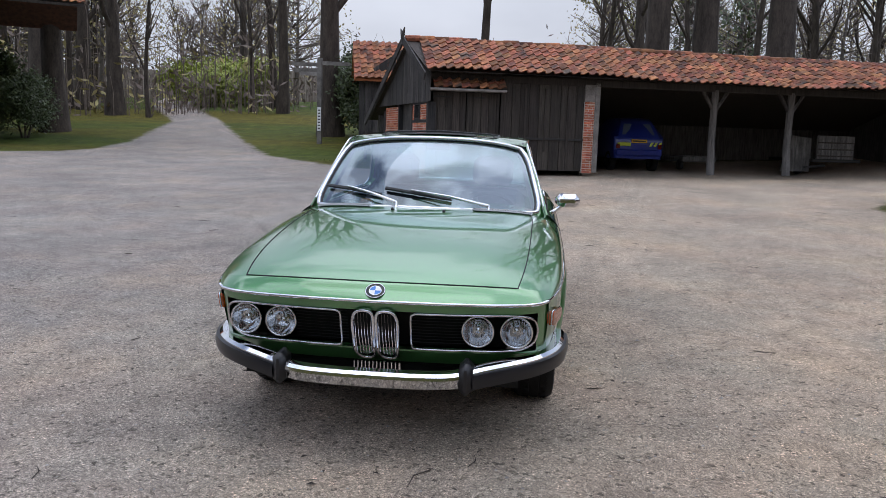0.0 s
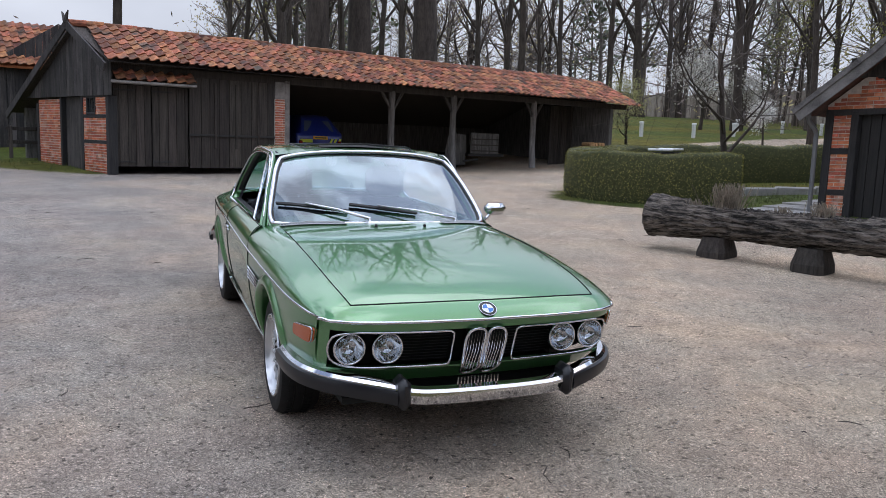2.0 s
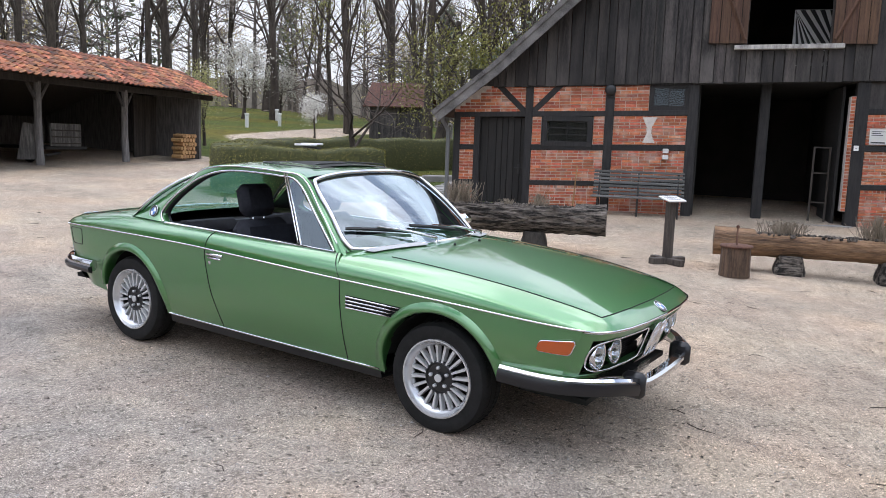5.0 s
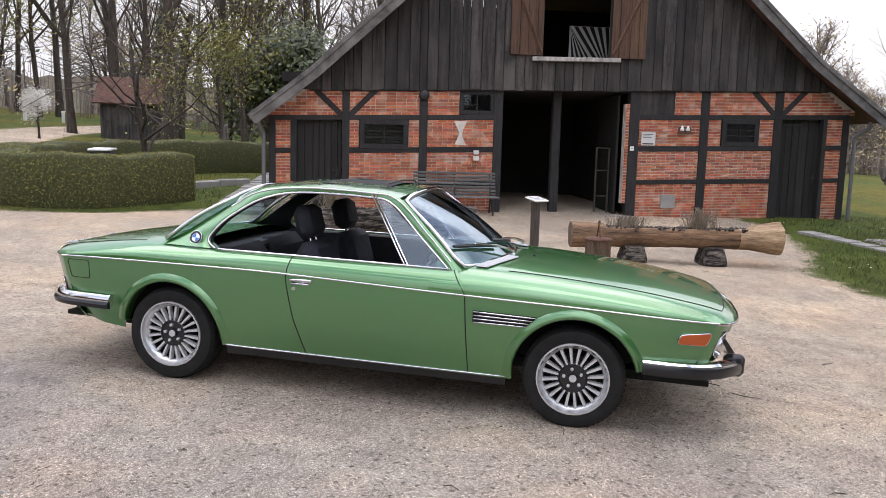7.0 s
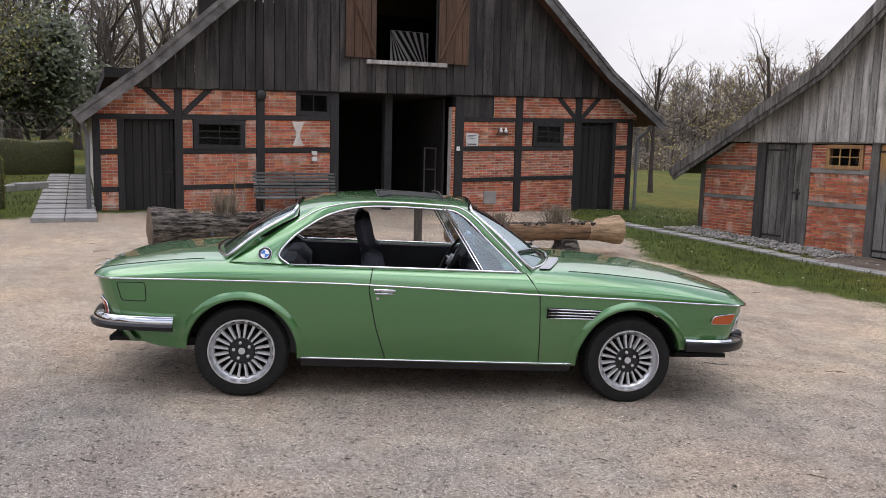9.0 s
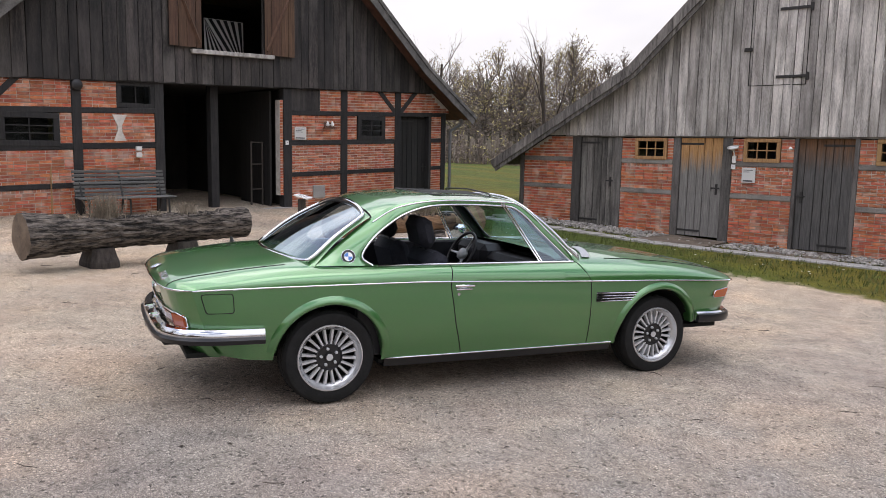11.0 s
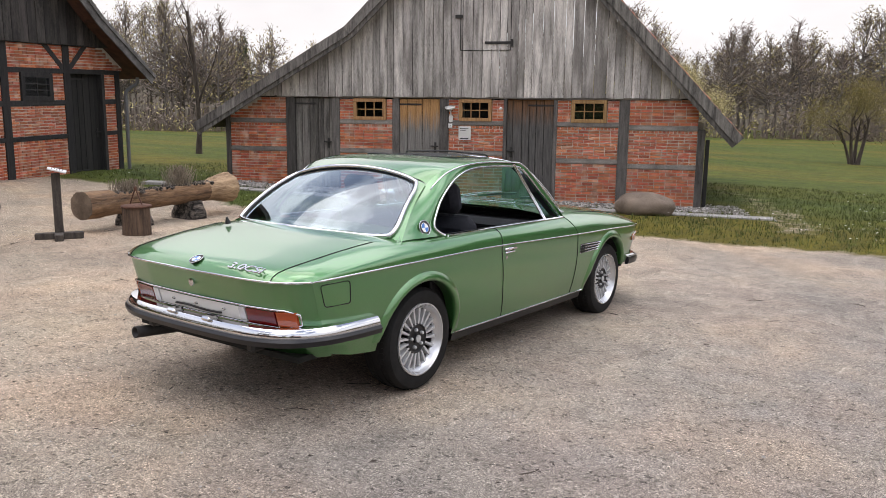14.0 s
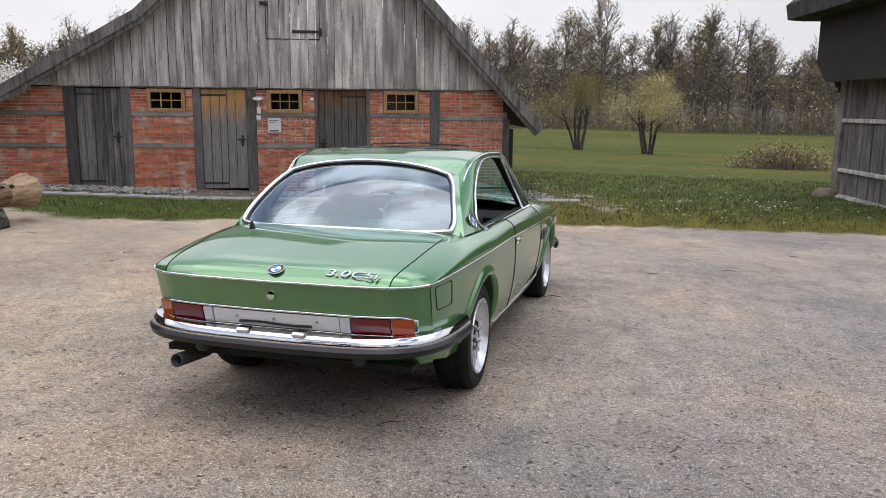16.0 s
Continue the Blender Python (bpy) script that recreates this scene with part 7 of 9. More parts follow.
    cu.body, cu.size, cu.extrude, cu.bevel_depth = "3.0CSi", 0.088, 0.003, 0.0008
    cu.space_character, cu.shear = 1.02, 0.12
    tmp = bpy.data.objects.new("badge_letters", cu)
    me = bpy.data.meshes.new_from_object(tmp)
    bpy.data.objects.remove(tmp)
    me.materials.clear()
    me.materials.append(M_CHROME)
    ob = new("badge_letters", me)
    ob.parent = car
    foot, over = deck_point(0.975, -0.36, -1.2, False), deck_point(0.93, -0.36, -1.2, False)
    upward = (over - foot).normalized()
    along = Vector((0, -1, 0))
    facing = along.cross(upward).normalized()
    ob.matrix_basis = Matrix.Translation(foot + facing * 0.004) @ Matrix((along, upward, facing)).transposed().to_4x4() @ Matrix.Diagonal((1.12, 0.75, 1, 1))
    tagged(ob, "chrome model lettering")


def make_car():
    car = thing("coupe", pose(-0.128, 5.951, 0.0, 0, 1.6, -84.49) @ Matrix.Scale(0.989, 4), "apple green metallic seventies coupe with chrome trim, windows down", "car")
    shell, door = car_body(car)
    car_cabin(car)
    car_wells(car)
    for hub in HUBS:
        for sg in (-1, 1):
            car_wheel(car, hub, sg, hub > 0)
    car_front(car)
    car_sides(car, door)
    car_rear(car)
    return car


make_car()


# ---- trees ----
M_LEAF_PALE = surface("budding_leaf", (0.24, 0.20, 0.08), (0.44, 0.37, 0.16), 0.7, 3, bump=0, per_piece=0.35, island=True)
M_LEAF_FRESH = surface("fresh_leaf", (0.20, 0.24, 0.03), (0.36, 0.40, 0.08), 0.6, 3, bump=0, per_piece=0.35, island=True)
# far trunks and ridge: haze put into the base colour by lightening it
M_TRUNK_FAR = surface("hazed_bark", (0.075, 0.064, 0.054), (0.17, 0.148, 0.128), 0.95, 3, bump=0)
M_RIDGE = surface("hazed_ridge", (0.13, 0.115, 0.095), (0.30, 0.26, 0.21), 1.0, 0.35, (1, 1, 0.35), 0.0, 3.0)

def grow(seed, height, girth, spread, levels, kids, lean=0.1, fork=0.35, droop=0.0, trunk_share=0.55, stems=1, ratio=0.62):
    """A bare tree: returns the trunk with its limbs, the twigs, and the twig ends."""
    rng = random.Random(seed)
    wood, twigs, tips = Geo(), Geo(), []

    def shoot(p, d, length, r, level):
        n = 6 if level == 0 else (4 if level < levels - 1 else (3 if level < levels else 2))
        pts, rad = [p.copy()], [r]
        q, dd = p.copy(), d.copy()
        for i in range(n):
            wig = (0.07 if level == 0 else 0.22) * (1 + 0.3 * level)
            dd = (dd + Vector((rng.uniform(-wig, wig), rng.uniform(-wig, wig), rng.uniform(-wig, wig) + (0.10 if level else 0.03) - droop * level * 0.1))).normalized()
            q = q + dd * (length / n)
            pts.append(q.copy())
            rad.append(r * (1 - (0.5 if level == 0 else 0.72) * (i + 1) / n))
        g = wood if level < 2 else twigs
        if level == 0:
            rad[0] *= 1.35
        g.tube(pts, rad, (9, 6, 4, 3, 3)[min(level, 4)], caps=False)
        if level >= levels:
            tips.append((pts[-1], dd))
            tips.append((pts[-2], dd))
            return
        k = kids[level]
        for i in range(k):
            t = fork + (1 - fork) * (i + rng.random() * 0.8) / k
            j = min(int(t * n), n - 1)
            f = t * n - j
            base = pts[j].lerp(pts[j + 1], f)
            ax = (pts[j + 1] - pts[j]).normalized()
            side = ax.orthogonal().normalized()
            side.rotate(Matrix.Rotation(rng.uniform(0, 2 * math.pi), 3, ax))
            open_ = spread * rng.uniform(0.7, 1.25)
            nd = (ax * math.cos(open_) + side * math.sin(open_)).normalized()
            rr = (rad[j] + (rad[j + 1] - rad[j]) * f) * rng.uniform(0.42, 0.62)
            shoot(base, nd, length * ratio * rng.uniform(0.75, 1.15) * (1.1 - 0.35 * t), rr, level + 1)
        if level:
            shoot(pts[-1], dd, length * ratio * 0.8, rad[-1], level + 1)

    for s in range(stems):
        a = 2 * math.pi * s / max(stems, 1) + rng.random()
        tilt = 0.0 if stems == 1 else rng.uniform(0.15, 0.35)
        d = Vector((math.cos(a) * tilt + rng.uniform(-lean, lean), math.sin(a) * tilt + rng.uniform(-lean, lean), 1)).normalized()
        off = Vector((math.cos(a), math.sin(a), 0)) * (girth * 1.2 if stems > 1 else 0)
        shoot(off + Vector((0, 0, -0.15)), d, height * trunk_share, girth * (1 if stems == 1 else rng.uniform(0.6, 1)), 0)
    return wood, twigs, tips


def leaves(tips, per, size, scatter, seed, quads=1):
    """Small leaf or petal faces round the twig ends."""
    rng = random.Random(seed)
    g = Geo()
    for p, d in tips:
        for i in range(per):
            c = p + Vector((rng.gauss(0, scatter), rng.gauss(0, scatter), rng.gauss(0, scatter)))
            a = Vector((rng.uniform(-1, 1), rng.uniform(-1, 1), rng.uniform(-1, 1))).normalized()
            b = a.orthogonal().normalized()
            s = size * rng.uniform(0.6, 1.3)
            g.add([c - a * s, c + b * s * 0.55, c + a * s, c - b * s * 0.55], [(0, 1, 2, 3)])
    return g


def tree(name, wood, twigs, label, category="tree", twig_mat=None, leaf=None, leaf_mat=None, leaf_label=""):
    t = thing(name, pose(0, 0, 0), label, category)
    part("trunk", wood, M_BARK, t, "rough dark bark", smooth=True)
    part("crown", twigs, twig_mat or M_TWIG, t, "fine bare twigs")
    if leaf is not None and leaf.v:
        part("foliage", leaf, leaf_mat, t, leaf_label)
    return t


def tree_kinds():
    kinds = {}
    w, t, tip = grow(11, 19, 0.52, 0.75, 4, (7, 5, 4, 3), fork=0.45, trunk_share=0.62)
    kinds["oak"] = tree("oak_tree", w, t, "tall bare oak with a thick dark trunk")
    w, t, tip = grow(12, 18, 0.30, 0.6, 4, (7, 4, 4, 2), fork=0.4, trunk_share=0.75, ratio=0.5)
    kinds["slim"] = tree("woodland_tree", w, t, "tall slender bare woodland tree")
    w, t, tip = grow(13, 16, 0.24, 0.55, 4, (8, 4, 3, 2), fork=0.3, trunk_share=0.8, ratio=0.45)
    kinds["pole"] = tree("woodland_tree", w, t, "slender bare tree in budding woodland", twig_mat=M_TWIG_RED)
    w, t, tip = grow(14, 15, 0.2, 0.6, 3, (9, 6, 5), fork=0.25, trunk_share=0.75, ratio=0.5)
    kinds["bud"] = tree("woodland_tree", w, t, "young woodland tree coming into pale leaf", twig_mat=M_TWIG_RED, leaf=leaves(tip, 3, 0.10, 0.28, 5), leaf_mat=M_LEAF, leaf_label="pale yellow-green young leaves")
    w, t, tip = grow(15, 4.6, 0.09, 0.75, 3, (6, 6, 5), fork=0.35, trunk_share=0.5, ratio=0.62)
    kinds["blossom"] = tree("blossom_tree", w, t, "small fruit tree covered in white blossom", leaf=leaves(tip, 5, 0.055, 0.2, 6), leaf_mat=M_BLOSSOM, leaf_label="white blossom")
    w, t, tip = grow(16, 4.5, 0.08, 0.7, 3, (7, 6, 5), fork=0.3, trunk_share=0.5)
    kinds["green"] = tree("young_tree", w, t, "small tree with fresh yellow-green leaves", leaf=leaves(tip, 7, 0.036, 0.24, 7), leaf_mat=M_LEAF, leaf_label="fresh yellow-green leaves")
    w, t, tip = grow(17, 6.2, 0.085, 1.1, 4, (9, 6, 4, 3), fork=0.3, trunk_share=0.55, ratio=0.78, droop=0.35)
    kinds["garden"] = tree("garden_tree", w, t, "bare garden tree with wide level branches")
    w, t, tip = grow(18, 6.6, 0.15, 0.78, 4, (4, 4, 4, 3), fork=0.42, trunk_share=0.46, stems=4, ratio=0.66)
    kinds["multi"] = tree("multi_stemmed_tree", w, t, "bushy multi-stemmed tree in yellow bud", twig_mat=M_TWIG_RED, leaf=leaves(tip, 4, 0.045, 0.24, 8), leaf_mat=M_LEAF_PALE, leaf_label="yellow-brown buds")
    w, t, tip = grow(19, 5.5, 0.12, 0.7, 3, (8, 7, 6), fork=0.15, trunk_share=0.6, stems=3)
    kinds["ever"] = tree("evergreen", w, t, "dense dark evergreen shrub", "shrub", leaf=leaves(tip, 6, 0.12, 0.3, 9), leaf_mat=M_LEAF_DARK, leaf_label="dark glossy leaves")
    w, t, tip = grow(20, 3.4, 0.05, 0.8, 3, (6, 5, 4), fork=0.2, trunk_share=0.45, stems=5)
    kinds["bush"] = tree("yellow_bush", w, t, "loose bush in fresh yellow-green leaf by the drive", "shrub", leaf=leaves(tip, 5, 0.09, 0.3, 10), leaf_mat=M_LEAF_FRESH, leaf_label="fresh yellow-green leaves")
    return kinds


KINDS = tree_kinds()
USED = {}


def plant(kind, x, y, scale=1.0, turn=None, dz=0.0, group=""):
    rng = random.Random(int(x * 131 + y * 977))
    turn = rng.uniform(0, 360) if turn is None else turn
    m = pose(x, y, height(x, y) + dz, rng.uniform(-2, 2), rng.uniform(-2, 2), turn)
    src = KINDS[kind]
    if not USED.get(kind):
        USED[kind] = True
        src.matrix_basis = m
        src.scale = (scale, scale, scale)
        ob = src
    else:
        keep = src.scale.copy()
        ob = copy_thing(src, m)
        ob.scale = (scale, scale, scale)
    if group:
        tagged(ob, group=group)
    return ob


# great oaks behind the cart shed and by the drive
for x, y, s in ((2.4, 31.2, 1.05), (4.6, 32.0, 1.1), (7.0, 31.8, 1.15), (-10.6, 32.8, 0.95), (-22.6, 31.0, 1.0), (-27.5, 36.0, 1.0), (-26.4, 41.0, 0.9), (-31.5, 45.5, 1.0)):
    plant("oak", x, y, s, group="oaks behind the shed")
for x, y, k, s in ((-6.2, 45, "slim", 0.95), (-20.5, 46.2, "pole", 0.62), (-23.7, 40.0, "pole", 0.55), (10.15, 16.0, "garden", 1.0), (29.0, 45.5, "blossom", 1.5), (32.8, 46.4, "blossom", 1.15), (14.8, 29.2, "green", 0.95), (13.2, 31.5, "green", 0.7), (25.0, 34.0, "blossom", 0.7), (24.5, 23.5, "green", 1.8), (-9.2, 33.0, "ever", 0.7), (36.5, 27.0, "ever", 1.45), (-27.5, 55.5, "bush", 1.3), (-25.5, 50.5, "bush", 1.0), (-23.8, 53.5, "bush", 1.3), (-29.0, 53.0, "bush", 1.2),
                   (8.5, -43.0, "multi", 1.0), (3.1, -37.0, "multi", 0.92), (18.5, -40.0, "multi", 1.15), (-12.0, -62.0, "multi", 1.0), (28.0, -46.0, "multi", 1.1), (22.7, -6.3, "pole", 0.42), (30.0, -16.0, "blossom", 1.1), (26.0, -3.0, "pole", 0.4), (-21.8, 28.2, "ever", 0.5), (-25.5, 30.0, "ever", 0.8)):
    plant(k, x, y, s)


def hillside_woods():
    rng = random.Random(77)
    done = 0
    tries = 0
    spots = []
    while done < 92 and tries < 6000:
        tries += 1
        a = rng.uniform(-52, 120)
        d = rng.uniform(38, 82)
        x, y = d * math.sin(radians(a)), d * math.cos(radians(a)) + 5
        if -23 < math.degrees(math.atan2(x - 1, y - 0.6)) < -1:
            continue
        if y < 24 + 0.02 * x or (x > 9 and x < 30 and y < 42):
            continue
        if x < -8 and abs((x + 12.8) * 0.82 + (y - 29.3) * 0.57) < 4.5:
            continue
        if -33 < x < -15 and y < 42 or (-45 < x < -8 and y < 30):
            continue
        if any((x - p) ** 2 + (y - q) ** 2 < 9 for p, q in spots):
            continue
        spots.append((x, y))
        kind = rng.choice(("slim", "slim", "pole", "pole", "bud", "slim", "oak"))
        plant(kind, x, y, rng.uniform(0.75, 1.12) * (0.85 if kind == "oak" else 1), group="hillside woods")
        done += 1


hillside_woods()


def wood_mass(name, label, seed, count, arc, near, far, tall, twigs_each=3, bushes=0):
    """Woods too far off to tell tree from tree: bare trunks, branches, twigs and budding crowns in one mass."""
    rng = random.Random(seed)
    trunks, mist, bloom, dark = Geo(), Geo(), Geo(), Geo()
    for i in range(count):
        a = rng.uniform(*arc)
        d = rng.uniform(near, far)
        x, y = d * math.sin(radians(a)), d * math.cos(radians(a)) + 5
        if x < -8 and y < 75 and abs((x + 12.8) * 0.82 + (y - 29.3) * 0.57) < 4.5:
            continue
        if y > 0 and -22 < math.degrees(math.atan2(x - 1, y - 0.6)) < -1:
            continue
        h = rng.uniform(*tall) * (1 + 0.16 * math.sin(a * 0.23) + 0.08 * math.sin(a * 0.71)) * (1 - 0.28 * max(0.0, min(1.0, (a - 145) / 20)))
        z = height(x, y)
        top = Vector((x + rng.uniform(-1, 1), y + rng.uniform(-1, 1), z + h))
        trunks.tube([(x, y, z - 0.5), (x + rng.uniform(-0.3, 0.3), y, z + h * 0.5), top], [rng.uniform(0.16, 0.34), 0.14, 0.02], 4, caps=False)
        kind = rng.random()
        for k in range(34):
            t = rng.uniform(0.28, 1.0)
            w = h * 0.33 * math.sin(math.pi * min(1, 0.25 + 0.75 * t)) + 0.4
            b = Vector((x, y, z)).lerp(top, t * 0.9)
            e = b + Vector((rng.uniform(-w, w), rng.uniform(-w, w), h * rng.uniform(0.05, 0.2)))
            trunks.tube([b, (b + e) / 2 + Vector((0, 0, -0.15)), e], [0.08, 0.05, 0.02], 3, caps=False)
            for q in range(twigs_each * 4):
                c = b.lerp(e, rng.uniform(0.3, 1.1))
                f = c + Vector((rng.uniform(-1.2, 1.2), rng.uniform(-1.2, 1.2), rng.uniform(-0.1, 1.5)))
                w2 = (f - c).orthogonal().normalized() * 0.04
                mist.add([c - w2, c + w2, f], [(0, 1, 2)])
            if kind < 0.6:
                for q in range(12 if kind < 0.3 else 6):
                    c = e + Vector((rng.gauss(0, 0.6), rng.gauss(0, 0.6), rng.gauss(0, 0.6)))
                    u = Vector((rng.uniform(-1, 1), rng.uniform(-1, 1), rng.uniform(-1, 1))).normalized()
                    v = u.orthogonal().normalized()
                    bloom.add([c - u * 0.13, c + v * 0.1, c + u * 0.13, c - v * 0.1], [(0, 1, 2, 3)])
            else:
                for q in range(6):
                    c = b.lerp(e, rng.uniform(0.5, 1.1)) + Vector((rng.gauss(0, 0.5), rng.gauss(0, 0.5), rng.gauss(0, 0.6)))
                    u = Vector((rng.uniform(-1, 1), rng.uniform(-1, 1), rng.uniform(-0.2, 1))).normalized()
                    v = u.orthogonal().normalized()
                    mist.add([c - u * 0.3, c + v * 0.05, c + u * 0.3, c - v * 0.05], [(0, 1, 2, 3)])
            if kind > 0.96:
                for q in range(12):
                    c = b.lerp(e, rng.uniform(0.2, 1)) + Vector((rng.gauss(0, 0.4), rng.gauss(0, 0.4), rng.gauss(0, 0.5)))
                    u = Vector((rng.uniform(-1, 1), rng.uniform(-1, 1), rng.uniform(-1, 1))).normalized()
                    v = u.orthogonal().normalized()
                    dark.add([c - u * 0.3, c + v * 0.2, c + u * 0.3, c - v * 0.2], [(0, 1, 2, 3)])
    for i in range(bushes):
        a = rng.uniform(*arc)
        d = rng.uniform(near - 8, near)
        x, y = d * math.sin(radians(a)), d * math.cos(radians(a)) + 5
        z = height(x, y)
        for q in range(4):
            c = Vector((x + rng.gauss(0, 0.8), y + rng.gauss(0, 0.8), z + abs(rng.gauss(1.2, 1.9))))
            mist.tube([(c.x, c.y, z), c, c + Vector((rng.uniform(-0.6, 0.6), rng.uniform(-0.6, 0.6), 1.1))], [0.03, 0.025, 0.01], 3, caps=False)
            for k in range(3):
                c = c + Vector((rng.gauss(0, 0.5), rng.gauss(0, 0.5), rng.gauss(0, 0.5)))
                u = Vector((rng.uniform(-1, 1), rng.uniform(-1, 1), rng.uniform(0, 1))).normalized()
                v = u.orthogonal().normalized()
                (bloom if i % 3 == 0 else mist).add([c - u * 0.3, c + v * 0.09, c + u * 0.3, c - v * 0.09], [(0, 1, 2, 3)])
    woods = thing(name, pose(0, 0, 0), label, "woods", kind="stuff")
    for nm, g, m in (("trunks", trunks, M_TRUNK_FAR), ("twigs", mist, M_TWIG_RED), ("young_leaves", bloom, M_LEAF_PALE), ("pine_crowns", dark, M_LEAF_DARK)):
        if g.v:
            tagged(part(nm, g, m, woods), kind="stuff")


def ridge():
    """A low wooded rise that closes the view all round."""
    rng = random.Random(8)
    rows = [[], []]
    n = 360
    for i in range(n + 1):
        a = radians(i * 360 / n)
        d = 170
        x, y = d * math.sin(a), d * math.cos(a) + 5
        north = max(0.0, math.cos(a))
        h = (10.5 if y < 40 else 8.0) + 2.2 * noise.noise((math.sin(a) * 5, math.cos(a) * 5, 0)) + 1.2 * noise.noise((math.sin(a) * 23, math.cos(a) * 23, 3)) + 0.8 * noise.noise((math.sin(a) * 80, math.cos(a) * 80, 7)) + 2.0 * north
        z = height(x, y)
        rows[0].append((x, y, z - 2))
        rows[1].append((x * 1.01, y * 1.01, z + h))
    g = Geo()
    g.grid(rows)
    single("backdrop_ridge", g, M_RIDGE, pose(0, 0, 0), "distant wooded ridge, its brown lightened for haze", "backdrop", kind="structure")


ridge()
wood_mass("far_woods", "brown and yellow budding woods across the meadow", 5, 220, (78, 150), 105, 150, (11.5, 16), 3, 850)
wood_mass("far_woods", "tall brown budding woods on the rise behind the meadow", 7, 290, (150, 242), 105, 150, (15, 22), 3, 950)
wood_mass("hill_woods", "dense bare beech woods climbing the hill", 6, 240, (-66, 100), 72, 108, (11, 17), 2, 500)
wood_mass("drive_woods", "dark bare woods beside the drive", 9, 24, (-52, -23), 52, 78, (10, 15), 1, 90)


# ---- yard furniture and planting ----
def at_ground(x, y, turn=0.0, dz=0.0):
    return pose(x, y, height(x, y) + dz, 0, 0, turn)


M_LOG_TORN = surface("torn_wood", (0.16, 0.095, 0.05), (0.55, 0.39, 0.24), 0.85, 4, (0.3, 3, 3), 0.9, 24, dist=0.02, blotch=0.5, blotch_colour=(0.12, 0.07, 0.04))


def log_planter(name, a, b, radii, mat, label, seed, pale_end=False):
    """A hollowed trunk on two stump blocks, with earth and dry plants along its top."""
    rng = random.Random(seed)
    a, b = Vector((*a, 0)), Vector((*b, 0))
    ln = (b - a).length
    mid = (a + b) / 2
    ang = math.degrees(math.atan2(b.y - a.y, b.x - a.x))
    t = thing(name, pose(mid.x, mid.y, height(mid.x, mid.y), 0, 0, ang), label, "planter", group="log planters in the yard")
    axis_z = 0.22 + max(radii[1:-1])
    rows = []
    n, m = (90, 56) if pale_end else (110, 96)
    for i in range(n + 1):
        f = i / n
        r = spline([(k / (len(radii) - 1), q) for k, q in enumerate(radii)], f)
        row = []
        for j in range(m):
            w = 2 * math.pi * j / m
            bump = 1 + 0.05 * noise.noise((f * 6, math.cos(w) * 1.5, math.sin(w) * 1.5 + seed)) + 0.07 * noise.noise((f * 14, math.cos(w) * 7, math.sin(w) * 7 + seed)) + 0.06 * noise.noise((f * 34, math.cos(w) * 13, math.sin(w) * 13 + seed))
            if not pale_end:
                bump += 0.05 - 0.2 * abs(noise.noise((f * 7, math.cos(w) * 6.5, math.sin(w) * 6.5 - seed))) ** 0.7 * min(1.0, 8 * f * (1 - f) + 0.15)
            rr = r * bump
            y, z = rr * math.cos(w), rr * math.sin(w)
            if 0.16 < f < 0.86 and z > r * 0.72:
                z = r * 0.72 + (z - r * 0.72) * 0.15
            row.append((-ln / 2 + f * ln + 0.015 * noise.noise((w, f, seed)), y, axis_z + z))
        rows.append(row)
    g = Geo()
    g.grid(rows, close_v=True)
    if pale_end:
        cut = int(n * 0.8)
        g, torn = Geo(), Geo()
        g.grid(rows[: cut + 1], close_v=True)
        torn.grid(rows[cut:], close_v=True)
        part("torn_end", torn, M_LOG_TORN, t, "pale torn wood", smooth=True)
    part("trunk", g, mat, t, smooth=True)
    for row, sgn in ((rows[0], -1), (rows[-1], 1)):
        g = Geo()
        c = Vector((row[0][0], 0, axis_z))
        rings = [[c.lerp(Vector(p), q) + Vector((sgn * 0.012 * (1 - q), 0, 0)) for p in row] for q in (0.05, 0.35, 0.65, 0.97, 1.0)]
        g.grid(rings if sgn < 0 else rings[::-1], close_v=True)
        part("sawn_end", g, M_LOG_END, t, "grey sawn end grain")
    for f in (0.30, 0.68):
        g = Geo()
        x = -ln / 2 + f * ln
        rows2 = []
        for z, q in ((-0.06, 1.0), (0.08, 0.98), (0.16, 0.86), (0.26, 0.74)):
            rows2.append([(x + q * 0.19 * cx, q * 0.24 * cy, z) for cx, cy in ((-1, -0.7), (-0.7, -1), (0.7, -1), (1, -0.7), (1, 0.7), (0.7, 1), (-0.7, 1), (-1, 0.7))])
        g.grid(rows2, close_v=True)
        g.f.append(tuple(range(24, 32)))
        part("stump_block", g, M_BOARD_SHED if not pale_end else M_LOG_BARK, t, "dark block under the trunk")
    soil = Geo()
    for k in range(300):
        f = rng.uniform(0.17, 0.85)
        s = rng.uniform(0.008, 0.022)
        soil.box((-s, -s, -s), (s, s, s), pose(-ln / 2 + f * ln, rng.gauss(0, 0.06), axis_z + radii[2] * 0.74, rng.uniform(0, 90), rng.uniform(0, 90), 0))
    tagged(part("soil", soil, M_LOG_BARK, t), kind="stuff")
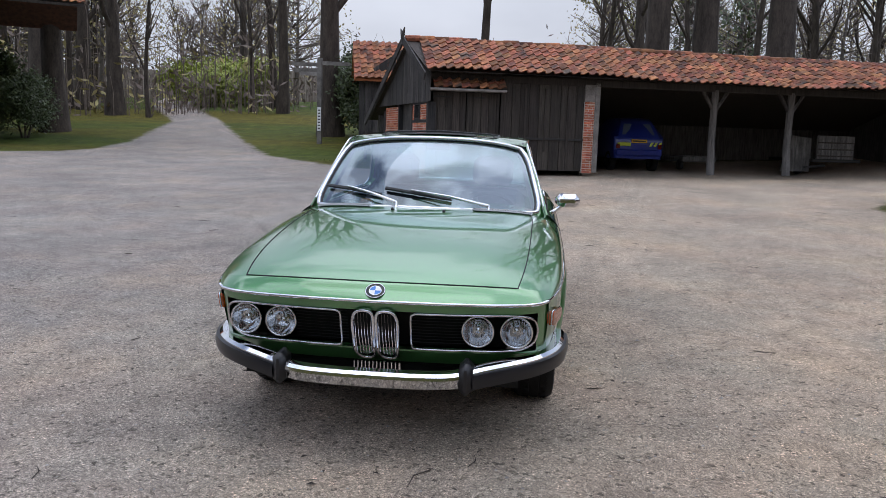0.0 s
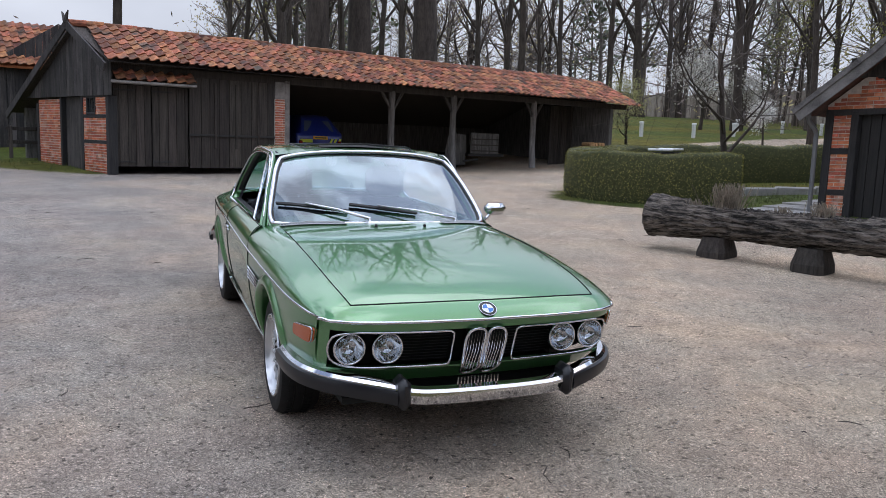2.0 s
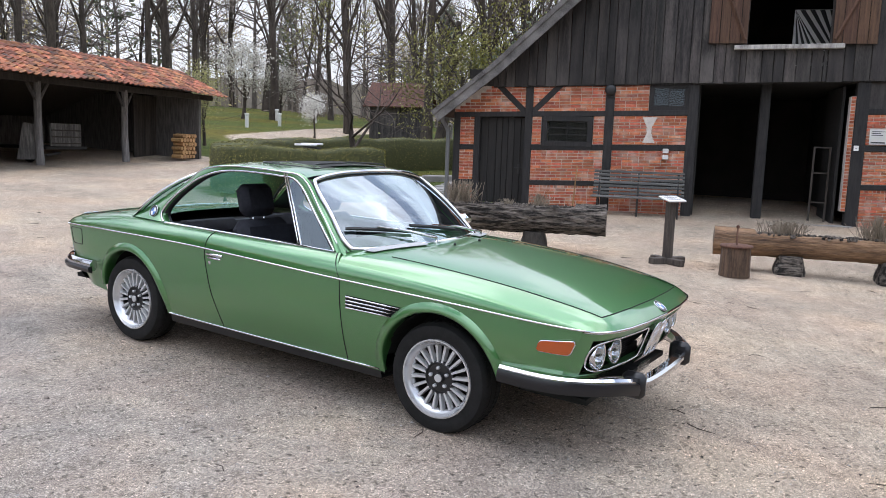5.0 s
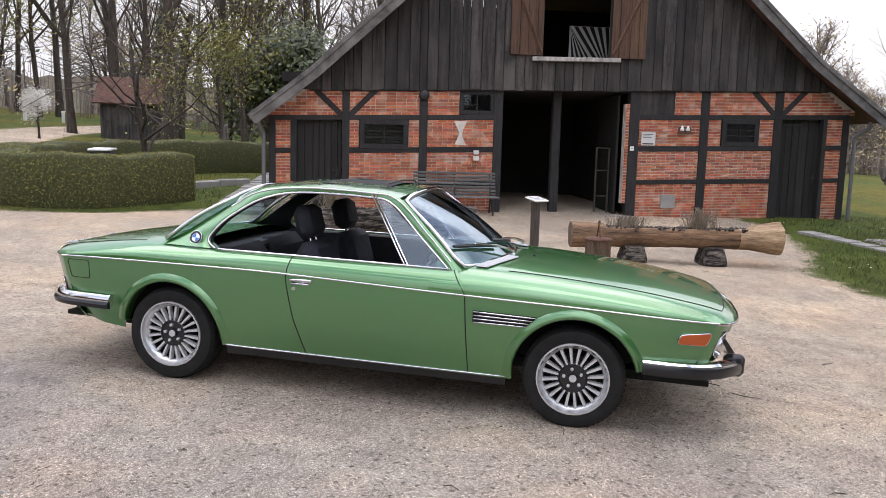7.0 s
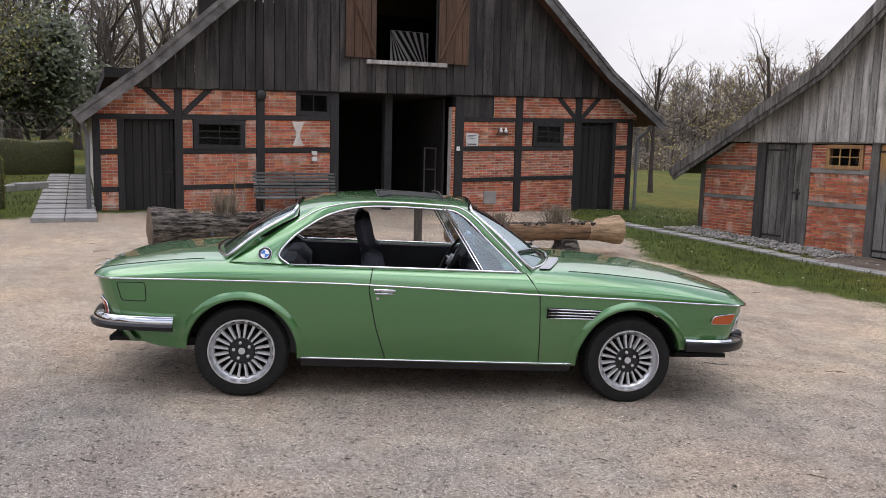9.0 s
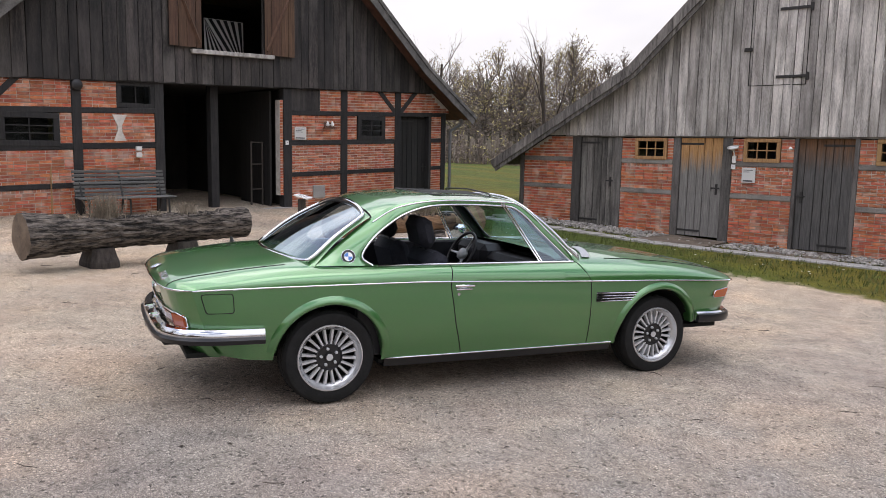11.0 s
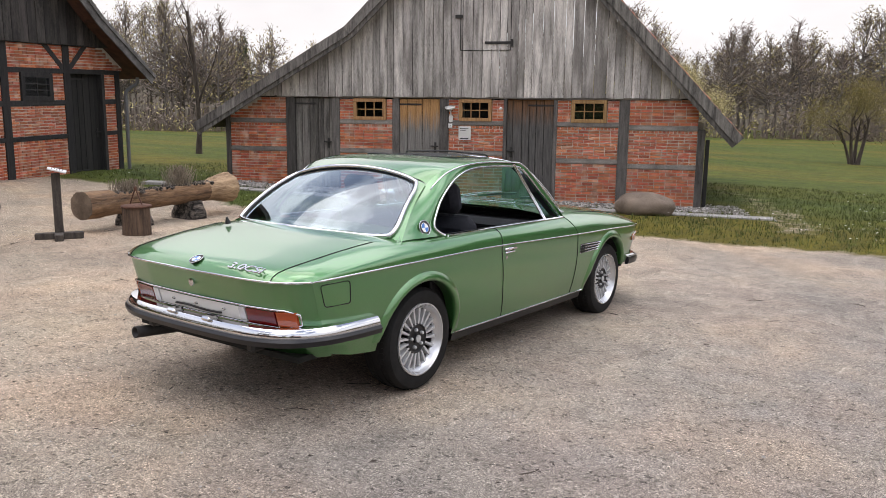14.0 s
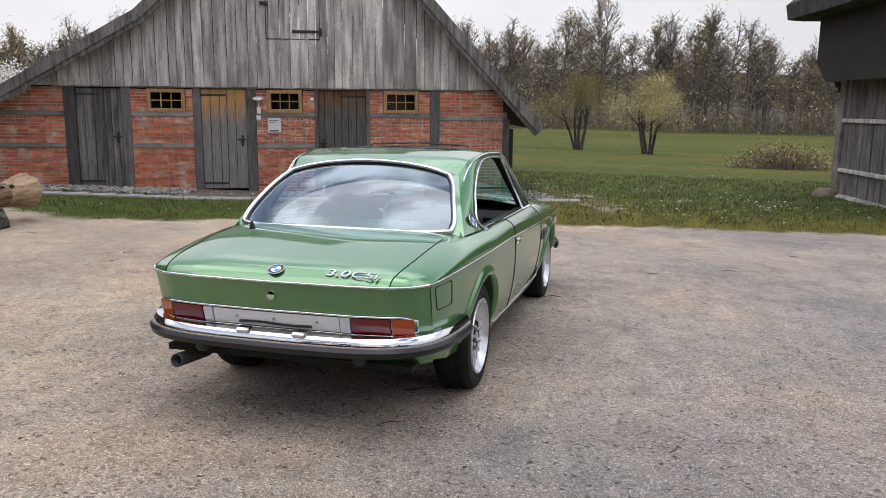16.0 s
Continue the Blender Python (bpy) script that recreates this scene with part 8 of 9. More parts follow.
    for f0, wide, tall, cnt in ((0.33, 0.17, 0.30, 240), (0.7, 0.14, 0.17, 130), (0.2, 0.07, 0.1, 60), (0.55, 0.1, 0.09, 60)) if not pale_end else ((0.27, 0.24, 0.18, 220), (0.62, 0.2, 0.30, 240)):
        g = Geo()
        for k in range(cnt):
            x = -ln / 2 + f0 * ln + rng.gauss(0, wide * 0.5)
            p = Vector((x, rng.gauss(0, 0.06), axis_z + radii[2] * 0.7))
            d = Vector((rng.gauss(0, 0.28), rng.gauss(0, 0.28), 1)).normalized()
            h = tall * rng.uniform(0.5, 1.15)
            g.tube([p, p + d * h * 0.6, p + d * h + Vector((rng.gauss(0, 0.02), 0, 0))], [0.004, 0.003, 0.0045], 3, caps=False)
        tagged(part("dry_plant", g, M_DRY, t, "dry grey lavender"), kind="stuff")
    return t


log_planter("log_planter", (4.5, 9.72), (5.95, 7.02), (0.27, 0.235, 0.215, 0.215, 0.21, 0.21), M_LOG_BARK, "long rough-barked log planter with dry lavender on two blocks", 3)
log_planter("log_planter", (6.45, 5.68), (7.5, 2.7), (0.19, 0.175, 0.165, 0.165, 0.17, 0.25), M_LOG_PALE, "pale barkless log planter with a torn end and dry lavender", 7, True)


def info_stand():
    t = thing("info_stand", at_ground(6.07, 6.15, -25), "dark wooden post with a small white tilted plate", "sign")
    g = Geo()
    g.cbox((-0.05, -0.05, 0.05), (0.05, 0.05, 0.83), 0.006)
    part("post", g, M_STAND, t)
    for a in (0, 90):
        g = Geo()
        g.cbox((-0.28, -0.05, 0.0), (0.28, 0.05, 0.09 if a == 0 else 0.085), 0.008, pose(0, 0, 0, 0, 0, a))
        part("foot", g, M_STAND, t)
    g = Geo()
    g.cbox((-0.15, -0.11, -0.01), (0.15, 0.11, 0.01), 0.003, pose(0, -0.02, 0.87, 0, 0, 0) @ pose(0, 0, 0, 14, 0, 0))
    plate = part("plate", g, M_WHITE, t, "white plate with small print")
    for k in range(5):
        g = Geo()
        g.box((-0.12, -0.004, 0.0105), (0.12 - 0.03 * (k % 3), 0.004, 0.0115), pose(0, -0.02, 0.87, 14, 0, 0) @ pose(0, 0.06 - 0.03 * k, 0))
        part("print_line", g, M_INK, plate)


M_STAND = surface("stained_post", (0.022, 0.018, 0.015), (0.10, 0.082, 0.068), 0.85, 4, (6, 6, 0.7), 0.4, 30)
info_stand()


M_STAVE = surface("stump_wood", (0.03, 0.018, 0.012), (0.15, 0.095, 0.062), 0.9, 4, (8, 8, 0.6), 0.8, 24)


def lidded_stump():
    t = thing("lidded_stump", at_ground(5.9, 5.2, 20), "wooden stump with a rusty lid and hanging iron", "stump")
    g = Geo()
    prof = []
    for z, r in ((0.0, 0.19), (0.1, 0.185), (0.36, 0.18), (0.37, 0.17)):
        prof.append([(r * math.cos(radians(a)) * (1 + 0.03 * math.sin(a)), r * math.sin(radians(a)), z) for a in range(0, 360, 40)])
    g.grid(prof, close_v=True)
    part("body", g, M_STAVE, t, "dark weathered staves")
    g = Geo()
    g.lathe([(0.19, 0.365), (0.2, 0.375), (0.19, 0.395), (0.05, 0.41), (0.0, 0.41)], 24, cap=False)
    part("lid", g, M_RUST, t, "rusty round lid", smooth=True)
    g = Geo()
    for a, b in ((-0.1, 0.0), (0.1, 0.0)):
        g.tube([(a, 0, 0.40), (0, b, 0.62)], 0.01, 5)
    g.lathe([(0.018, 0.60), (0.022, 0.63), (0.0, 0.65)], 8)
    part("handle", g, M_RUST, t, "rusty iron handle")


lidded_stump()


def bench():
    t = thing("garden_bench", pose(10.44, 11.094, 0.15, 0, 0, -66.0), "grey slatted garden bench against the barn wall", "bench")
    s0, s1 = 1.35, 3.15
    for k in range(7):
        g = Geo()
        f = k / 6
        g.cbox((s0, -0.36 - 0.02 + 0.14 * f, 0.44 + 0.44 * f), (s1, -0.355 + 0.14 * f, 0.49 + 0.44 * f), 0.006)
        part("back_slat", g, M_SLAT, t)
    for k in range(6):
        g = Geo()
        g.cbox((s0 - 0.02, -0.84 + 0.08 * k, 0.40), (s1 + 0.02, -0.785 + 0.08 * k, 0.425), 0.006)
        part("seat_slat", g, M_SLAT, t)
    for s in (s0 + 0.12, (s0 + s1) / 2, s1 - 0.12):
        g = Geo()
        g.tube([(s, -0.80, -0.02), (s, -0.78, 0.38), (s, -0.42, 0.37), (s, -0.2, 0.92)], 0.02, 6)
        part("frame", g, M_IRON, t, "black iron frame")
        g = Geo()
        g.tube([(s, -0.42, 0.37), (s, -0.28, -0.02)], 0.02, 6)
        part("leg", g, M_IRON, t)


M_SLAT = surface("grey_slat", (0.06, 0.062, 0.06), (0.17, 0.175, 0.165), 0.85, 4, (0.5, 8, 8), 0.4, 30, per_piece=0.2)
bench()


def stake():
    g = Geo()
    g.tube([(0, 0, 0), (0.05, 0.12, 1.1)], [0.018, 0.012], 6)
    single("leaning_stick", g, M_OAK, BIG @ pose(0.95, -0.35, 0.1), "thin bare stick leaning on the barn wall", "stick")


stake()


def hedge():
    """A clipped hedge that bends round the picnic place: a dark core with thousands of small leaves on it."""
    rng = random.Random(9)
    line = smooth_line([(9.2, 14.55, 0), (8.1, 14.85, 0), (7.1, 15.35, 0), (6.75, 16.2, 0), (7.3, 17.3, 0), (9.0, 18.6, 0), (12.0, 19.2, 0), (15.5, 18.6, 0), (19.0, 17.6, 0)], 6)
    line = resample(line, 60)
    half, top = 0.44, 1.02
    rows = []
    for i, p in enumerate(line):
        d = (line[min(i + 1, 59)] - line[max(i - 1, 0)]).normalized()
        s = Vector((-d.y, d.x, 0))
        z = height(p.x, p.y)
        hh = top + 0.03 * math.sin(i * 0.9) + 0.02 * math.sin(i * 2.3)
        rows.append([p + s * a + Vector((0, 0, z + b)) for a, b in ((-half * 0.9, -0.05), (-half, 0.12), (-half * 1.02, hh * 0.6), (-half * 0.97, hh - 0.06), (-half * 0.86, hh), (0, hh + 0.02), (half * 0.86, hh), (half * 0.97, hh - 0.06), (half * 1.02, hh * 0.6), (half, 0.12), (half * 0.9, -0.05))])
    g = Geo()
    g.grid([[p for p in r] for r in rows])
    for r in (rows[0], rows[-1]):
        g.add(r, [tuple(range(len(r)))])
    t = thing("hedge", pose(0, 0, 0), "clipped dark green box hedge bending round a lawn", "hedge")
    tagged(part("inner_growth", g, M_HEDGE_CORE, t, "dark green core under the leaves", smooth=True), kind="stuff")
    lf = Geo()
    cum = []
    area = 0.0
    quads = []
    for i in range(59):
        for j in range(10):
            a, b, c, d = rows[i][j], rows[i][j + 1], rows[i + 1][j + 1], rows[i + 1][j]
            w = ((b - a).cross(d - a)).length
            near = 1.0 if i < 26 else 0.45
            area += w * near
            cum.append(area)
            quads.append((a, b, c, d))
    r0 = rows[0]
    for k in range(42000):
        q = rng.random() * area
        lo, hi = 0, len(cum) - 1
        while lo < hi:
            mid = (lo + hi) // 2
            if cum[mid] < q:
                lo = mid + 1
            else:
                hi = mid
        a, b, c, d = quads[lo]
        u, v = rng.random(), rng.random()
        p = a.lerp(b, u).lerp(d.lerp(c, u), v)
        n = (b - a).cross(d - a).normalized()
        n = -n if n.dot(p - (a + c) / 2 + Vector((0, 0, 0.001))) < -9 else n
        p = p + n * rng.uniform(-0.012, 0.03) * (1 if rng.random() < 0.5 else -1)
        e = (n + Vector((rng.gauss(0, 0.7), rng.gauss(0, 0.7), rng.gauss(0, 0.7)))).normalized()
        f = e.orthogonal().normalized()
        f.rotate(Matrix.Rotation(rng.uniform(0, 6.28), 3, e))
        h = e.cross(f)
        s = rng.uniform(0.011, 0.022)
        lf.add([p - f * s, p + h * s * 0.6, p + f * s, p - h * s * 0.6], [(0, 1, 2, 3)])
    for k in range(1500):
        a = Vector(r0[rng.randrange(11)])
        b = Vector(r0[rng.randrange(11)])
        p = a.lerp(b, rng.random()) + Vector((rng.uniform(0, 0.02), -rng.uniform(0.0, 0.03), 0))
        e = Vector((rng.gauss(0, 1), rng.gauss(0, 1), rng.gauss(0, 1))).normalized()
        f = e.orthogonal()
        h = e.cross(f)
        s = rng.uniform(0.012, 0.022)
        lf.add([p - f * s, p + h * s * 0.6, p + f * s, p - h * s * 0.6], [(0, 1, 2, 3)])
    tagged(part("leaves", lf, M_HEDGE, t, "small clipped leaves"), kind="stuff")


hedge()


def bins():
    for k, (x, y) in enumerate(((8.2, 15.75), (8.62, 16.0))):
        t = thing("waste_bin", at_ground(x, y, 25), "dark waste bin with a pale lid behind the hedge", "bin", group="bins behind the hedge")
        g = Geo()
        g.cbox((-0.17, -0.17, 0), (0.17, 0.17, 1.02), 0.02)
        part("body", g, M_BLACK, t)
        g = Geo()
        g.cbox((-0.2, -0.2, 1.05), (0.2, 0.2, 1.1), 0.015)
        part("lid", g, M_WHITE, t, "pale lid")


bins()


def edging():
    g = Geo()
    pts = [(9.5, 15.4), (10.3, 15.6), (11.2, 15.7), (12.2, 15.6), (13.2, 15.3)]
    t = thing("stone_edging", pose(0, 0, 0), "low mossy stone edging of the lawn", "edging")
    for (x0, y0), (x1, y1) in zip(pts, pts[1:]):
        a = math.degrees(math.atan2(y1 - y0, x1 - x0))
        ln = math.hypot(x1 - x0, y1 - y0)
        g = Geo()
        g.cbox((0.01, -0.09, -0.05), (ln - 0.01, 0.09, 0.24), 0.03, pose(x0, y0, height(x0, y0), 0, 0, a))
        part("edging_stone", g, M_SLAB, t)


edging()


def side_path():
    """Two rows of worn slabs beside the large barn, leading past it."""
    rng = random.Random(17)
    path = thing("side_path", pose(0, 0, 0), "worn grey slab path beside the half-timbered barn", "path", kind="structure")
    g = Geo()
    g.cbox((-0.265, -0.395, -0.06), (0.265, 0.395, 0.075), 0.008)
    stone = g.mesh("slab", M_SLAB)
    for k in range(14):
        for c in (0, 1):
            p = BIG @ Vector((-2.56 + 0.55 * c, -1.3 + 0.81 * k, 0))
            ob = new("slab", stone)
            ob.parent = path
            ob.matrix_basis = pose(p.x, p.y, height(p.x, p.y) + rng.uniform(-0.008, 0.006), rng.uniform(-0.6, 0.6), rng.uniform(-0.6, 0.6), -66 + rng.uniform(-0.8, 0.8))


side_path()


def clothes_dryer():
    t = thing("clothes_dryer", at_ground(16.9, 18.4, 35), "weathered wooden clothes-line post with slanting struts", "clothes line")
    g = Geo()
    g.cbox((-0.08, -0.08, -0.1), (0.08, 0.08, 1.5), 0.012)
    part("post", g, M_BEAM_GREY, t)
    g = Geo()
    g.cbox((-0.75, -0.04, 1.5), (0.55, 0.04, 1.57), 0.01)
    part("crossbar", g, M_BEAM_GREY, t)
    for x in (-0.7, -0.5):
        g = Geo()
        g.tube([(x, 0.02, 1.5), (0.0, 0.02, 0.85 + 0.2 * (x + 0.7))], 0.02, 5)
        part("strut", g, M_BEAM_GREY, t)
    g = Geo()
    g.tube([(-0.7, -0.03, 1.49), (-0.1, -0.03, 1.3), (0.5, -0.03, 1.49)], 0.006, 4)
    part("line", g, M_SIGN, t, "slack pale line")


clothes_dryer()


def boulder():
    rng = random.Random(2)
    rows = []
    for i in range(13):
        th = math.pi * i / 12
        row = []
        for j in range(24):
            w = 2 * math.pi * j / 24
            d = Vector((math.sin(th) * math.cos(w), math.sin(th) * math.sin(w), math.cos(th)))
            r = 1 + 0.16 * noise.noise(d * 1.6) + 0.06 * noise.noise(d * 5)
            p = Vector((d.x * 0.56, d.y * 0.34, d.z * 0.26)) * r
            p.z = max(p.z, -0.2)
            row.append((p.x, p.y, p.z + 0.2))
        rows.append(row)
    g = Geo()
    g.grid(rows, close_v=True)
    single("boulder", g, M_BOULDER, pose(2.62, -2.95, height(2.62, -2.95), 0, 0, 25), "large rounded brown boulder on the cobbles", "boulder", smooth=True)


boulder()


def cobbles():
    """River cobbles along the foot of the small barn."""
    rng = random.Random(4)
    g = Geo()
    base = [Vector(p).normalized() for p in ((1, 0, 0), (-1, 0, 0), (0, 1, 0), (0, -1, 0), (0, 0, 1), (0, 0, -1), (1, 1, 0.3), (-1, 1, 0.3), (1, -1, 0.3), (-1, -1, 0.3))]
    tri = [(4, 0, 6), (4, 6, 2), (4, 2, 7), (4, 7, 1), (4, 1, 9), (4, 9, 3), (4, 3, 8), (4, 8, 0), (5, 6, 0), (5, 2, 6), (5, 7, 2), (5, 1, 7), (5, 9, 1), (5, 3, 9), (5, 8, 3), (5, 0, 8)]
    for k in range(3600):
        s = rng.uniform(-1.7, 9.9)
        if 2.45 < s < 3.9 and rng.random() < 0.97:
            continue
        off = rng.uniform(0.05, 1.1) if s < 9.2 else rng.uniform(-0.6, 1.2)
        if 5.0 < s < 6.0:
            off = rng.uniform(0.3, 1.1)
        p = SMALL @ Vector((s, -off, 0))
        z = height(p.x, p.y) + 0.055 + rng.uniform(-0.01, 0.03)
        a, b, c = rng.uniform(0.022, 0.055), rng.uniform(0.02, 0.04), rng.uniform(0.015, 0.03)
        m = Matrix.Translation((p.x, p.y, z)) @ pose(0, 0, 0, rng.uniform(-25, 25), rng.uniform(-25, 25), rng.uniform(0, 360)) @ Matrix.Diagonal((a, b, c, 1))
        g.add([m @ q for q in base], tri)
    single("cobbles", g, M_STONE, pose(0, 0, 0), "pale river cobbles along the barn wall", "cobbles", kind="stuff", smooth=True)
    path = thing("paving_path", pose(0, 0, 0), "narrow path of grey concrete slabs in the grass", "path", kind="structure")
    for k in range(26):
        s = -2.5 + k * 0.5
        p = SMALL @ Vector((s, -1.62 + 0.05 * math.sin(k * 0.4), 0))
        sl = Geo()
        sl.cbox((-0.245, -0.15, -0.03), (0.245, 0.15, 0.085), 0.006)
        ob = part("slab", sl, M_SLAB, path)
        ob.matrix_basis = pose(p.x, p.y, height(p.x, p.y), 1.4, 0, -152.2)
    for s0, s1 in ((2.5, 3.75), (4.85, 6.1)):
        q = [SMALL @ Vector((s, -o, 0)) for s, o in ((s0, 0.0), (s1, 0.0), (s1 + 0.1, 1.45), (s0 - 0.1, 1.45))]
        d = Geo()
        d.add([(p.x, p.y, height(p.x, p.y) + 0.075) for p in q] + [(p.x, p.y, height(p.x, p.y) - 0.05) for p in q], [(0, 1, 2, 3), (0, 4, 5, 1), (1, 5, 6, 2), (2, 6, 7, 3), (3, 7, 4, 0)])
        ob = part("doorstep", d, M_EARTH, path, "trodden brown earth before a door")


M_EARTH = surface("trodden_earth", (0.06, 0.045, 0.033), (0.16, 0.125, 0.095), 1.0, 3, bump=0.6)
cobbles()


def grass():
    """Grass blades along the edges of the yard and on the near lawns."""
    rng = random.Random(12)
    g, daisies = Geo(), Geo()
    n = 90000
    xs = np.array([rng.uniform(-14, 16) for k in range(n)])
    ys = np.array([rng.uniform(-14, 24) for k in range(n)])
    sd = yard_distance(xs, ys)
    inv = SMALL.inverted()
    invb = BIG.inverted()
    made = 0
    for x, y, d in zip(xs, ys, sd):
        if d > 0.06 or (d > -0.1 and rng.random() < 0.5):
            continue
        p = inv @ Vector((x, y, 0))
        if -1.7 < p.x < 9.3 and p.y > -1.15 or p.y > 0 and -1.7 < p.x < 9.3:
            continue
        if 2.4 < p.x < 3.8 and p.y > -1.5 or abs(p.y + 1.62) < 0.16:
            continue
        q = invb @ Vector((x, y, 0))
        if q.y > -0.05 and -1.8 < q.x < 11.7:
            continue
        if y > 14 and 6.5 < x < 10 and y > 15.0:
            continue
        if -2.9 < q.x < -1.7 and q.y > -1.75:
            continue
        near = math.hypot(x + 2, y - 6)
        if near > 13 and rng.random() < 0.4:
            continue
        z = height(x, y) + 0.05 * min(1, -d if d < 0 else 0)
        for k in range(3):
            bx, by = x + rng.gauss(0, 0.04), y + rng.gauss(0, 0.04)
            h = rng.uniform(0.035, 0.095) * (1.0 if d < -0.4 else 0.6)
            a = rng.uniform(0, 6.28)
            w = rng.uniform(0.004, 0.008)
            lx, ly = rng.gauss(0, 0.025), rng.gauss(0, 0.025)
            g.add([(bx - w * math.cos(a), by - w * math.sin(a), z), (bx + w * math.cos(a), by + w * math.sin(a), z), (bx + lx, by + ly, z + h)], [(0, 1, 2)])
        patchy = noise.noise((x * 0.35, y * 0.35, 4.0))
        if patchy > 0.15 and rng.random() < 0.09 and d < -0.3:
            s = rng.uniform(0.012, 0.02)
            daisies.add([(x + s * math.cos(w), y + s * math.sin(w), z + 0.09) for w in (0, 1.05, 2.1, 3.14, 4.19, 5.24)], [(0, 1, 2, 3, 4, 5)])
    single("grass", g, M_GRASS, pose(0, 0, 0), "short rough spring grass at the yard edge", "grass", kind="stuff")
    for k in range(420):
        x, y = rng.gauss(-3.0, 2.4), rng.gauss(-4.6, 1.3)
        if noise.noise((x * 0.7, y * 0.7, 1.0)) < -0.05 or y > -2.2:
            continue
        s = rng.uniform(0.012, 0.024)
        z = height(x, y) + 0.15
        daisies.add([(x + s * math.cos(w), y + s * math.sin(w), z) for w in (0, 1.05, 2.1, 3.14, 4.19, 5.24)], [(0, 1, 2, 3, 4, 5)])
    single("daisies", daisies, M_WHITE, pose(0, 0, 0), "scattered small white daisies in the grass", "flowers", kind="stuff")


grass()


def yard_litter():
    """Loose chippings, twigs and old leaves on the grit."""
    rng = random.Random(31)
    g, tw, lf = Geo(), Geo(), Geo()
    for k in range(16000):
        a, r = rng.uniform(0, 2 * math.pi), 11 * math.sqrt(rng.random())
        x, y = -1.5 + r * math.cos(a), 6.0 + r * math.sin(a)
        if y < -1.5:
            continue
        s = rng.uniform(0.003, 0.008) * (1.7 if rng.random() < 0.05 else 1)
        z = height(x, y) + s * 0.3
        b = rng.uniform(0, 6.28)
        c, d = math.cos(b) * s, math.sin(b) * s
        g.add([(x + c, y + d, z), (x - d, y + c, z), (x - c, y - d, z), (x + d, y - c, z), (x, y, z + s * 0.8)], [(0, 1, 4), (1, 2, 4), (2, 3, 4), (3, 0, 4)])
    single("chippings", g, M_STONE, pose(0, 0, 0), "loose pale chippings on the grit yard", "gravel", kind="stuff")
    for k in range(150):
        x, y = rng.uniform(-8, 8), rng.uniform(0, 15)
        a, ln = rng.uniform(0, 6.28), rng.uniform(0.02, 0.10)
        z = height(x, y) + 0.006
        tw.tube([(x, y, z), (x + math.cos(a) * ln, y + math.sin(a) * ln, z + 0.004), (x + math.cos(a + 0.3) * ln * 2, y + math.sin(a + 0.3) * ln * 2, z)], [0.003, 0.003, 0.0015], 4)
    single("fallen_twigs", tw, M_BARK, pose(0, 0, 0), "small fallen twigs on the yard", "twigs", kind="stuff")
    for k in range(900):
        x, y = rng.uniform(-9, 9), rng.uniform(0, 17)
        z = height(x, y) + 0.008
        a, s = rng.uniform(0, 6.28), rng.uniform(0.008, 0.022)
        lf.add([(x + s * math.cos(a), y + s * math.sin(a), z), (x - s * 0.5 * math.sin(a), y + s * 0.5 * math.cos(a), z + 0.005), (x - s * math.cos(a), y - s * math.sin(a), z), (x + s * 0.5 * math.sin(a), y - s * 0.5 * math.cos(a), z + 0.003)], [(0, 1, 2, 3)])
    single("fallen_leaves", lf, M_BARK, pose(0, 0, 0), "old brown leaf bits on the yard", "leaves", kind="stuff")


yard_litter()


